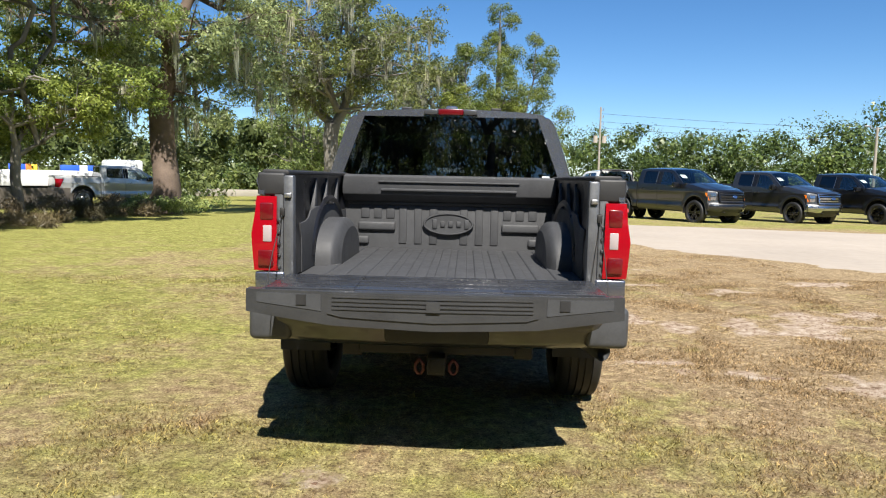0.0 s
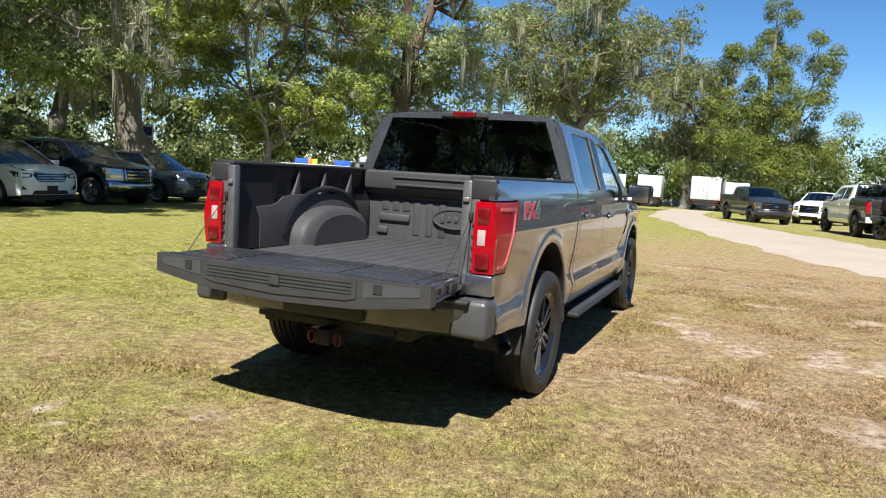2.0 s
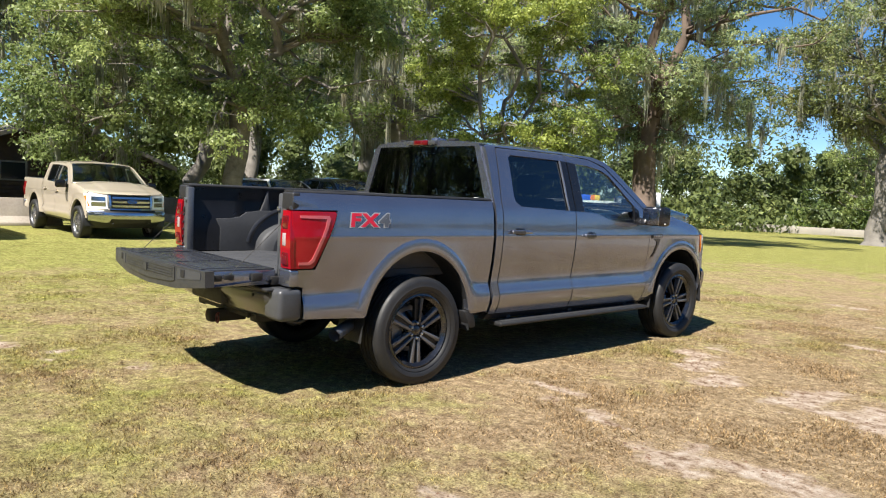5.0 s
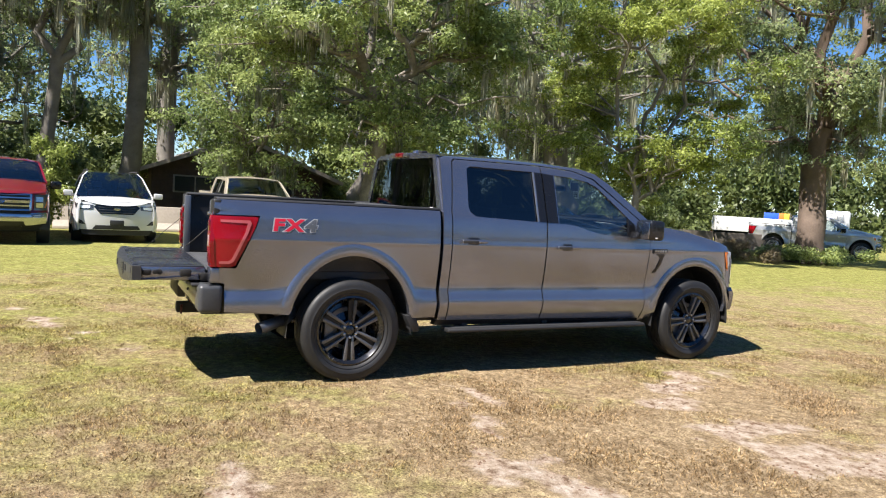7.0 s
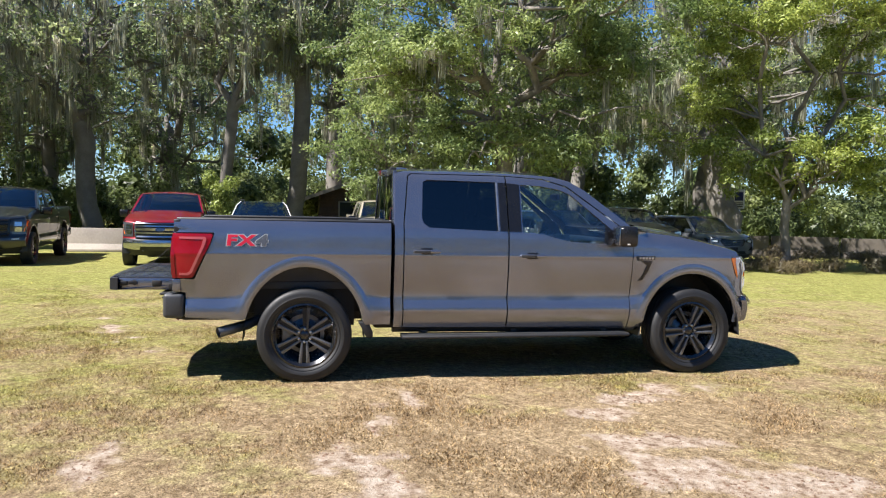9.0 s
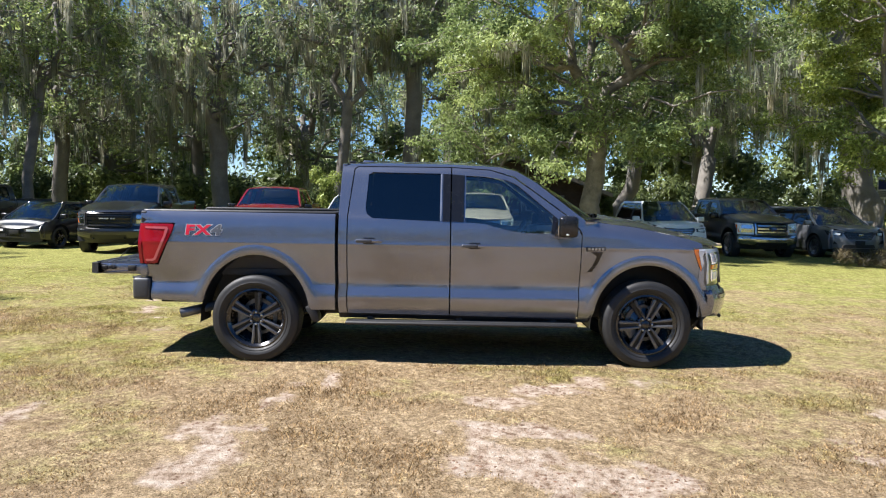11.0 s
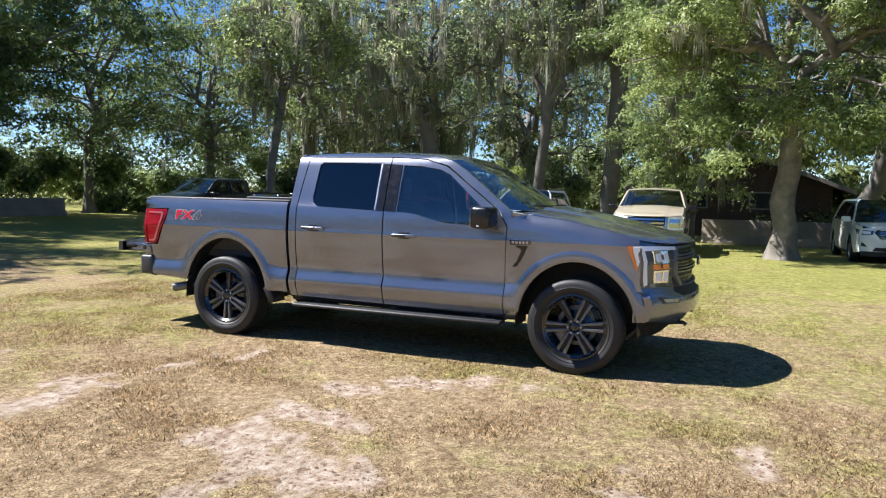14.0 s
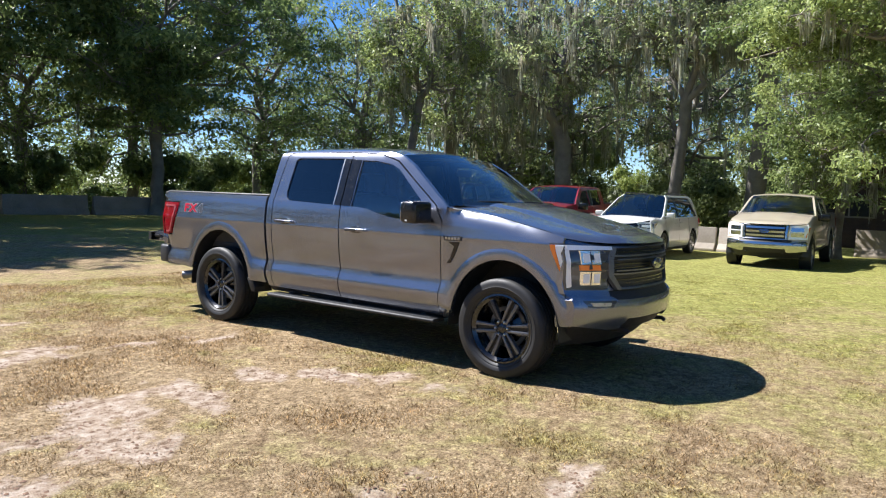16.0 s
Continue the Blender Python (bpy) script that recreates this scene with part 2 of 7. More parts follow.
def prism(poly, axis, lo, hi, bevel=0.0):
    """A solid from an outline, drawn out along an axis. poly holds the two other coordinates in x, y, z order."""
    bm = bmesh.new()
    def at(p, h):
        q = list(p)
        q.insert("xyz".index(axis), h)
        return q
    a = [bm.verts.new(at(p, lo)) for p in poly]
    b = [bm.verts.new(at(p, hi)) for p in poly]
    bm.faces.new(a), bm.faces.new(b[::-1])
    for i in range(len(a)):
        j = (i + 1) % len(a)
        bm.faces.new((a[i], b[i], b[j], a[j]))
    bmesh.ops.recalc_face_normals(bm, faces=bm.faces)
    if bevel:
        bmesh.ops.bevel(bm, geom=bm.edges[:], offset=bevel, segments=2, affect="EDGES", profile=0.5)
    return bm


def tube(points, radii, sides=10, cap=True):
    """A round tapered tube along points."""
    bm = bmesh.new()
    pts = [Vector(p) for p in points]
    if isinstance(radii, (int, float)):
        radii = [radii] * len(pts)
    rings, ref = [], Vector((0.13, 0.27, 0.95))
    for i, p in enumerate(pts):
        d = (pts[min(i + 1, len(pts) - 1)] - pts[max(i - 1, 0)]).normalized()
        if abs(d.dot(ref)) > 0.95:
            ref = Vector((1, 0.1, 0))
        u = d.cross(ref).normalized()
        w = d.cross(u)
        rings.append([bm.verts.new(p + (u * math.cos(a) + w * math.sin(a)) * radii[i]) for a in (2 * math.pi * k / sides for k in range(sides))])
    for r, s in zip(rings, rings[1:]):
        for k in range(sides):
            bm.faces.new((r[k], r[(k + 1) % sides], s[(k + 1) % sides], s[k]))
    if cap:
        bm.faces.new(rings[0][::-1]), bm.faces.new(rings[-1])
    return bm


def lathe(profile, n=48, centre=(0, 0, 0)):
    """Turns a profile of (x, radius) round an axis along x."""
    bm = bmesh.new()
    rings = [[bm.verts.new((centre[0] + x, centre[1] + r * math.cos(a), centre[2] + r * math.sin(a))) for a in (2 * math.pi * k / n for k in range(n))] for x, r in profile]
    for p, q in zip(rings, rings[1:]):
        for k in range(n):
            bm.faces.new((p[k], p[(k + 1) % n], q[(k + 1) % n], q[k]))
    return bm


def moved(bm, m):
    bmesh.ops.transform(bm, matrix=m, verts=bm.verts)
    return bm


def letters(text, size, depth, m, fat=0.0):
    """Raised lettering in the built-in font, as a bmesh."""
    cu = bpy.data.curves.new("text", "FONT")
    cu.body, cu.size, cu.extrude, cu.offset, cu.align_x = text, size, depth, fat, "CENTER"
    ob = bpy.data.objects.new("text", cu)
    me = ob.to_mesh()
    bm = bmesh.new()
    bm.from_mesh(me)
    ob.to_mesh_clear()
    bpy.data.objects.remove(ob)
    bpy.data.curves.remove(cu)
    return moved(bm, m)


def lerp_table(table):
    xs, ys = [t[0] for t in table], [t[1] for t in table]
    return lambda v: float(np.interp(v, xs, ys))


def smooth01(v):
    v = min(1.0, max(0.0, v))
    return v * v * (3 - 2 * v)


# ---- pickup trucks ----
BASE = 3.693          # wheelbase
HUB = 0.405           # hub height
side_table = lerp_table([(0.40, 0.86), (0.44, 0.90), (0.50, 0.935), (0.56, 0.957), (0.63, 0.968), (0.735, 0.930), (0.78, 0.936), (0.90, 0.955), (1.0, 0.9645), (1.08, 0.969), (1.108, 0.970), (1.12, 0.9728), (1.134, 0.9695),
                         (1.20, 0.9655), (1.27, 0.959), (1.33, 0.950), (1.37, 0.940), (1.40, 0.925), (1.60, 0.862), (1.78, 0.798), (1.82, 0.781), (1.85, 0.761), (1.872, 0.735), (1.89, 0.695), (1.95, 0.58)])
hood_edge = lerp_table([(3.0, 1.385), (3.15, 1.372), (3.6, 1.318), (4.07, 1.220), (4.3, 1.165), (4.6, 1.13)])
roof_edge = lerp_table([(0.78, 1.876), (0.9, 1.888), (1.2, 1.897), (1.9, 1.894), (2.25, 1.874), (2.46, 1.83)])
nose = lerp_table([(0.30, 4.40), (0.40, 4.50), (0.47, 4.585), (0.55, 4.635), (0.68, 4.64), (0.735, 4.60), (0.80, 4.565), (1.0, 4.57), (1.10, 4.545), (1.16, 4.49), (1.20, 4.40)])


def flank(y, z):
    """Half-width of the body side."""
    x = side_table(z)
    if z < 1.36:
        for cy in (0.0, BASE):
            d = math.hypot(y - cy, (z - 0.44) * 0.97)
            x += (0.972 - x) * smooth01((0.70 - d) / 0.15) * smooth01((z - 0.42) / 0.1)
        if y > 3.05:
            dz = hood_edge(y) - z
            x -= 0.055 * max(0.0, 1 - dz / 0.10) ** 2
        if y > 3.95:
            x -= 0.06 * ((y - 3.95) / 0.33) ** 2
        if y < -0.9:
            x -= 0.028 * ((-0.9 - y) / 0.2) ** 2
    return x


def prow(x, z):
    """The front face: y for a place across and a height."""
    return nose(z) - 0.33 * abs(x / 0.93) ** 2.5


CREASES = (0.56, 0.63, 0.735, 1.0, 1.08, 1.108, 1.12, 1.134, 1.20, 1.27, 1.33, 1.37, 1.78, 1.82, 1.85, 1.872)


def flank_sheet(poly, off=0.0, step=0.07, depth=0.03):
    return sheet(poly, lambda y, z: (flank(y, z) + off, y, z), step, (), CREASES, (-depth, 0, 0) if depth else (0, 0, 0))


def prow_sheet(poly, off=0.0, step=0.07, depth=0.03):
    return sheet(poly, lambda x, z: (x, prow(x, z) + off, z), step, (), (), (0, -depth, 0) if depth else (0, 0, 0))


def both(name, make, material, parent, label="", **kw):
    """A part on the right-hand side and its twin on the left."""
    a = part(name, make(), material, parent, label, **kw)
    b = part(name, make(), material, parent, label, mirror=True, **kw)
    return a, b


def wheel_parts(rim_mat, style, fine=True):
    """Wheel with its tyre, facing +x, hub at the origin."""
    tread = [(0.105, 0.285), (0.122, 0.296), (0.127, 0.306), (0.124, 0.310), (0.135, 0.325), (0.138, 0.345), (0.135, 0.350), (0.136, 0.370), (0.126, 0.398), (0.108, 0.411)]
    if fine:
        tread += [(0.075, 0.414), (0.073, 0.405), (0.064, 0.405), (0.062, 0.414), (0.028, 0.415), (0.026, 0.405), (0.016, 0.405), (0.014, 0.415)]
    n = 64 if fine else 28
    tyre = lathe(tread + [(-x, r) for x, r in tread[::-1]], n)
    rim = joined(lathe([(-0.11, 0.27), (0.085, 0.246), (0.10, 0.262), (0.112, 0.272), (0.108, 0.286), (0.095, 0.288)], n), lathe([(-0.11, 0.27), (-0.05, 0.262), (-0.05, 0.18), (0.02, 0.085), (0.07, 0.08), (0.078, 0.068), (0.074, 0.045), (0.082, 0.034), (0.085, 0.03), (0.086, 0.001)], n))
    bmesh.ops.remove_doubles(rim, verts=rim.verts, dist=1e-4)
    w = part("wheel", rim, rim_mat)
    part("tyre", tyre, RUBBER, w)
    part("brake_disc", lathe([(-0.02, 0.06), (-0.02, 0.175), (-0.045, 0.175), (-0.045, 0.06)], n // 2), POST if fine else DARKSTEEL, w)
    count = 6 if style == "six" else 5
    bev = 0.006 if fine else 0.0
    first = None
    for k in range(count):
        for s in (-1, 1):
            m = Matrix.Rotation(2 * math.pi * k / count, 4, "X") @ Matrix.Diagonal((1, s, 1, 1))
            if first is None:
                first = part("spoke", prism([(0.011, 0.05), (0.030, 0.05), (0.043, 0.17), (0.052, 0.262), (0.019, 0.262), (0.015, 0.17)], "x", 0.040, 0.088, bev), SPOKE if fine else rim_mat, w).data
                w.children[-1].matrix_basis = m
            else:
                o = new("spoke", first)
                o.parent, o.matrix_basis = w, m
    if fine:
        web = None
        for k in range(count):
            m = Matrix.Rotation(2 * math.pi * k / count, 4, "X")
            if web is None:
                web = part("spoke_channel", prism([(-0.014, 0.045), (0.014, 0.045), (0.021, 0.262), (-0.021, 0.262)], "x", 0.040, 0.068, 0), CAVITY, w)
                web.matrix_basis = m
            else:
                o = new("spoke_channel", web.data)
                o.parent, o.matrix_basis = w, m
        part("caliper", box(-0.04, 0.03, -0.20, -0.09, -0.10, 0.10, 0.02), POST, w)
        nut = None
        for k in range(6):
            a = 2 * math.pi * (k + 0.5) / 6
            if nut is None:
                nut = part("lug_nut", lathe([(0.074, 0.012), (0.09, 0.011), (0.093, 0.007), (0.094, 0.0005)], 8, (0, 0.057, 0)), ALLOY, w)
                nut.matrix_basis = Matrix.Rotation(a, 4, "X")
            else:
                o = new("lug_nut", nut.data)
                o.parent, o.matrix_basis = w, Matrix.Rotation(a, 4, "X")
    return w


def put_wheels(truck, w, base, x=0.858, z=HUB, first=True):
    spots = [(x, 0, 0), (-x, 0, 180), (x, base, 0), (-x, base, 180)]
    for i, (px, py, turn) in enumerate(spots):
        m = pose(px, py, z, 17 * i, 0, turn)
        if i == 0:
            w.parent, w.matrix_basis = truck, m
        else:
            c = copy_thing(w, m)
            c.parent = truck


def seat_bm(x0, x1, y, z):
    back = moved(box(x0, x1, -0.07, 0.07, 0, 0.62, 0.05, 3), Matrix.Translation((0, y, z + 0.12)) @ Matrix.Rotation(0.22, 4, "X"))
    cushion = box(x0, x1, y - 0.02, y + 0.5, z, z + 0.18, 0.05, 3)
    xm = (x0 + x1) / 2
    head = box(xm - 0.13, xm + 0.13, y - 0.22, y - 0.12, z + 0.76, z + 0.95, 0.045, 3)
    stalks = [tube([(xm + s * 0.06, y - 0.14, z + 0.66), (xm + s * 0.06, y - 0.17, z + 0.8)], 0.008, 6) for s in (-1, 1)]
    return joined(back, cushion, head, *stalks)


def pickup(name, m, body, label, group="", front="split", open_gate=False, rim=None, detail=True, trim=None, bumper=None, paper=False):
    """A crew-cab pickup. Local axes: x to its right, y ahead, the ground under the rear axle at the origin."""
    t = thing(name, m, label, "pickup truck", group)
    trim = trim or TRIM
    bumper = bumper or body
    ar = [(0.0 + 0.515 * math.cos(radians(a)), 0.43 + (0.585 * math.sin(radians(a)))) for a in range(166, 9, -6)]
    af = [(BASE + 0.505 * math.cos(radians(a)), 0.43 + 0.54 * math.sin(radians(a))) for a in range(8, 172, 6)]
    # bed sides
    bed = [(-1.0, 0.575), (-0.52, 0.548)] + ar + [(0.53, 0.50), (0.752, 0.495), (0.752, 1.405), (-1.09, 1.412), (-1.10, 1.300), (-0.762, 1.302), (-0.79, 1.21), (-0.925, 0.903), (-1.105, 0.903), (-1.105, 0.80), (-1.0, 0.785)]
    both("bed_side", lambda: flank_sheet(bed), body, t)
    def flare(cy, ry, rz, a0, a1):
        prof = [(0.0, -0.05), (0.0, -0.002), (0.007, 0.004), (0.028, 0.006), (0.062, 0.005), (0.088, 0.002), (0.104, -0.004)]
        def f(u, v):
            a = radians(a0 + (a1 - a0) * u)
            out, lift = prof[int(round(v * 6))]
            y, z = cy + (ry + out) * math.cos(a), 0.43 + (rz + out) * math.sin(a)
            return (flank(y, z) + lift, y, z)
        return net(f, 40, 6)
    both("rear_arch_flare", lambda: flare(0.0, 0.513, 0.583, 165, 10), body, t)
    both("front_arch_flare", lambda: flare(BASE, 0.503, 0.538, 170, 12), body, t)
    both("rail_cap", lambda: prism([(0.775, 1.404), (0.90, 1.404), (0.915, 1.414), (0.905, 1.428), (0.79, 1.428), (0.775, 1.42)], "y", -1.075, 0.76, 0.004), PLASTIC, t)
    inner = [(-1.08, 0.87), (0.70, 0.87), (0.70, 1.405), (-1.08, 1.405)]
    def wall(y, z):
        dents = 0.018 if (0.98 < z < 1.34 and (-0.62 < y < -0.06 or 0.02 < y < 0.3 or 0.36 < y < 0.62)) else 0.0
        return (0.775 + dents + 0.02 * smooth01((z - 1.0) / 0.3), y, z)
    both("bed_inner_wall", lambda: sheet(inner, wall, 0.04 if detail else 0.12), BEDSIDE, t)
    both("bed_post", lambda: joined(box(0.745, 0.80, -1.10, -1.04, 0.80, 1.40, 0.012), box(0.80, 0.845, -1.095, -1.05, 0.83, 1.40, 0.006)), POST, t)
    both("corner_cap", lambda: box(0.79, 0.932, -1.098, -1.04, 1.297, 1.411, 0.012, 3), PLASTIC if detail else body, t)
    both("lower_corner", lambda: box(0.79, 0.945, -1.108, -1.04, 0.79, 0.906, 0.012, 3), body, t)
    def hump(u, v):
        a = math.pi * u
        w = 1 - 0.22 * (1 - min(1.0, v / 0.35)) ** 2
        return (0.625 + 0.165 * v, -0.47 * w * math.cos(a) * (1 + 0.04 * math.sin(a)), 0.86 + 0.27 * w * math.sin(a) ** 0.8)
    def hump_end():
        bm = bmesh.new()
        bm.faces.new([bm.verts.new(hump(u / 20, 0)) for u in range(21)])
        return joined(net(hump, 24, 10), bm)
    both("wheel_house", hump_end, LINER, t)
    if detail:
        def arch_rim(u, v):
            a, r = math.pi * (0.04 + 0.92 * u), 0.50 + 0.055 * v
            return (0.772 - 0.016 * math.sin(math.pi * v), -r * 1.02 * math.cos(a), 0.865 + r * 0.74 * math.sin(a) ** 0.85)
        both("arch_rim", lambda: net(arch_rim, 28, 4), BEDSIDE, t)
        both("side_liner", lambda: prism([(-0.80, 0.865), (-0.80, 1.06), (-0.84, 1.14), (-0.70, 1.145), (-0.62, 1.16), (-0.56, 1.20), (-0.50, 1.205), (-0.44, 1.215), (0.30, 1.215), (0.38, 1.16), (0.66, 1.155), (0.66, 0.865)], "x", 0.770, 0.782, 0.004), LINER, t)
        for y0 in (-0.36, -0.02, 0.36):
            both("wall_fin", lambda: prism([(y0 - 0.07, 1.19), (y0 + 0.04, 1.19), (y0 + 0.018, 1.30), (y0 + 0.012, 1.385), (y0 - 0.004, 1.385), (y0 - 0.03, 1.29)], "x", 0.780, 0.81, 0.008), LINER, t)
    # bed floor with its ribs, and the front wall with its pressings
    floor = [box(-0.775, 0.775, -1.10, 0.70, 0.80, 0.862, 0.004)]
    fl_ = part("bed_floor", joined(*floor), LINER, t)
    if detail:
        for k in range(13):
            xm = -0.66 + 0.11 * k
            part("floor_rib", prism([(xm - 0.036, 0.861), (xm + 0.036, 0.861), (xm + 0.028, 0.870), (xm - 0.028, 0.870)], "y", -1.06, 0.66, 0.003), LINER, fl_)
    ledge = [(0.58, 1.405), (0.62, 1.418), (0.765, 1.418), (0.765, 1.22), (0.66, 1.22), (0.60, 1.272)]
    wallp = [prism(ledge, "x", -0.79, 0.79, 0.008), box(-0.79, 0.79, 0.69, 0.765, 0.50, 1.27, 0.004), box(-0.5, 0.5, 0.578, 0.60, 1.30, 1.318, 0.004), box(-0.52, 0.52, 0.574, 0.60, 1.362, 1.374, 0.004)]
    for k in range(-3, 4):
        if abs(k) > 0:
            z0 = 0.90
            wallp.append(box(k * 0.115 - 0.03, k * 0.115 + 0.03, 0.683, 0.70, z0, 1.19, 0.012, 3))
    for s in (-1, 1):
        for k in range(3):
            x0 = s * (0.44 + 0.095 * k)
            wallp.append(box(x0 - 0.032, x0 + 0.032, 0.684, 0.70, 1.09, 1.19, 0.012, 3))
        wallp.append(box(min(s * 0.40, s * 0.68), max(s * 0.40, s * 0.68), 0.664, 0.70, 1.00, 1.065, 0.014, 3))
        wallp.append(box(min(s * 0.60, s * 0.70), max(s * 0.60, s * 0.70), 0.668, 0.70, 0.895, 0.955, 0.02, 3))
    wallp.append(box(-0.76, 0.76, 0.674, 0.70, 1.195, 1.222, 0.01))
    bulk = part("bed_front_wall", wallp[1], LINER, t)
    ledge_part = part("bed_ledge", wallp[0], LINER, t)
    parts("ledge_groove", wallp[2:4], LINER, ledge_part)
    oval = lathe([(0.0, 0.19), (0.012, 0.192), (0.02, 0.186), (0.02, 0.176), (0.012, 0.170), (0.010, 0.001)], 48)
    part("oval_emblem", moved(oval, Matrix.Translation((0.0, 0.676, 1.058)) @ Matrix.Rotation(radians(-90), 4, "Z") @ Matrix.Diagonal((1, 1, 0.42, 1))), LINER, bulk, "raised oval pressed in the liner")
    bars = [box(-0.12 + 0.06 * k, -0.085 + 0.06 * k, 0.655, 0.672, 1.058 - h, 1.058 + h, 0.006) for k, h in enumerate((0.035, 0.022, 0.022, 0.022, 0.035))]
    if detail:
        parts("emblem_stroke", bars, LINER, bulk)
        parts("wall_pressing", wallp[4:], LINER, bulk)
    # tail lamps, wrapping from the rear face on to the side
    lamp_side = [(-1.10, 0.912), (-0.96, 0.912), (-0.932, 0.926), (-0.80, 1.205), (-0.776, 1.278), (-0.786, 1.292), (-1.10, 1.292)]
    lamp_rear = [(0.825, 0.912), (0.947, 0.912), (0.957, 1.10), (0.925, 1.292), (0.83, 1.292)]
    rear_y = lambda x, z: (x, -1.105 - 0.015 * math.sin(math.pi * (z - 0.9) / 0.4) + 0.25 * max(0, x - 0.87) ** 2 * 10 * 0.02, z)
    for flip in (False, True):
        lamp = part("tail_lamp", joined(flank_sheet(lamp_side, 0.006, 0.05, 0.03), sheet(lamp_rear, rear_y, 0.04, (), (), (0, 0.03, 0))), RED_LENS, t, "red tail lamp with a clear reversing lens", mirror=flip)
        if detail:
            rim_pts = [(-1.05, 0.937), (-0.975, 0.937), (-0.945, 0.957), (-0.848, 1.175), (-0.825, 1.245), (-0.838, 1.265), (-1.05, 1.265), (-1.05, 1.247), (-0.854, 1.243), (-0.869, 1.18), (-0.963, 0.972), (-0.985, 0.957), (-1.05, 0.955)]
            part("light_guide", flank_sheet(rim_pts, 0.011, 0.05, 0.008), RED_RIM, lamp, mirror=flip)
            part("reversing_lens", box(0.852, 0.898, -1.1235, -1.10, 1.06, 1.145, 0.006), REVERSE_LENS, lamp, mirror=flip)
            parts("lamp_core", [box(0.845, 0.915, -1.123, -1.10, 1.17, 1.26, 0.01), box(0.845, 0.925, -1.123, -1.10, 0.935, 1.02, 0.01)], RED_DEEP, lamp, mirror=flip)
    # cab shell
    shell = [(0.785, 0.47), (0.862, 0.468), (0.862, 1.40), (0.908, 1.84), (0.94, 1.866), (1.84, 1.868), (2.21, 1.846), (2.44, 1.782), (2.99, 1.385), (3.072, 1.26), (3.10, 1.378), (2.62, 1.742), (2.46, 1.832), (2.30, 1.870),
             (1.9, 1.894), (1.2, 1.898), (0.88, 1.887), (0.80, 1.862), (0.785, 1.405)]
    both("cab_side", lambda: flank_sheet(shell, 0.0, 0.08, 0.05), body, t)
    both("rocker", lambda: flank_sheet([(0.785, 0.415), (3.05, 0.395), (3.05, 0.432), (1.84, 0.455), (0.785, 0.465)], -0.008, 0.1, 0.08), PLASTIC, t)
    def roof(u, v):
        s, y = 2 * u - 1, 0.795 + 1.655 * v
        e = roof_edge(y)
        return (s * flank(y, e) * 1.0, y - 0.02 * (1 - s * s) * (1 - v) + 0.03 * (1 - s * s) * v, e + 0.043 * (1 - s * s) + (0.008 * math.cos(s * 9) if abs(s) < 0.8 else 0) * math.sin(math.pi * v))
    part("roof", net(roof, 36, 22), body, t)
    def screen(u, v):
        s = 2 * u - 1
        a = Vector((s * 0.772, 2.455 + 0.03 * (1 - s * s), 1.832 + 0.043 * (1 - s * s)))
        b = Vector((s * 0.925, 3.10 + 0.25 * (1 - s * s), 1.375 - 0.02 * (1 - s * s)))
        p = a.lerp(b, v)
        p.z += 0.03 * math.sin(math.pi * v) * (1 - s * s)
        return p
    part("windscreen", net(screen, 20, 10), FRONT_GLASS, t, "raked windscreen")
    # rear wall of the cab round its window
    back = lambda x, z: (x, 0.772 + 0.05 * (z - 1.39) - 0.035 * (1 - (x / 0.85) ** 2), z)
    frame_r = [(0.0, 1.862), (0.655, 1.862), (0.828, 1.395), (0.905, 1.395), (0.70, 1.888), (0.55, 1.905), (0.0, 1.925)]
    both("rear_window_frame", lambda: sheet(frame_r, back, 0.06, (), (), (0, 0.04, 0)), body, t)
    pane = part("rear_window", sheet([(-0.83, 1.39), (0.83, 1.39), (0.658, 1.864), (-0.658, 1.864)], lambda x, z: (x, back(x, z)[1] + 0.008, z), 0.12), PRIVACY, t, "dark tinted rear window")
    part("cab_back", box(-0.90, 0.90, 0.785, 0.83, 0.48, 1.395, 0.01), body, t)
    part("brake_light", box(-0.095, 0.095, 0.728, 0.79, 1.874, 1.918, 0.008), RED_DEEP, t, "red high brake light")
    both("cargo_lamp", lambda: box(0.098, 0.20, 0.732, 0.79, 1.876, 1.914, 0.008), LAMP_DARK, t)
    if detail:
        part("sticker", box(0.70, 0.755, 0.762, 0.768, 1.412, 1.43, 0), PAPER, pane, "small white sticker")
        part("roof_antenna", prism([(0.86, 1.90), (1.06, 1.915), (1.0, 1.955), (0.9, 1.958)], "x", -0.045, 0.045, 0.012), body, t)
        both("roof_bracket", lambda: box(0.30, 0.38, 0.80, 0.86, 1.915, 1.935, 0.006), PLASTIC, t)
    # doors
    rd_low = [(0.872, 0.468), (1.834, 0.458), (1.834, 1.345), (1.10, 1.372), (0.872, 1.39)]
    rd_frame = [(0.872, 1.39), (0.918, 1.835), (0.95, 1.858), (1.834, 1.860), (1.834, 1.345), (1.745, 1.3485), (1.745, 1.802), (1.09, 1.808), (1.05, 1.785), (1.033, 1.46), (1.048, 1.41), (1.10, 1.372)]
    fd_low = [(1.846, 0.458), (3.042, 0.436), (3.066, 1.24), (2.86, 1.247), (2.55, 1.252), (2.42, 1.266), (2.30, 1.292), (2.18, 1.326), (2.08, 1.338), (1.846, 1.345)]
    fd_frame = [(1.846, 1.345), (1.846, 1.860), (2.205, 1.838), (2.43, 1.772), (2.978, 1.38), (3.066, 1.24), (2.86, 1.247), (2.868, 1.37), (2.47, 1.70), (2.36, 1.748), (2.16, 1.778), (1.98, 1.785), (1.975, 1.341)]
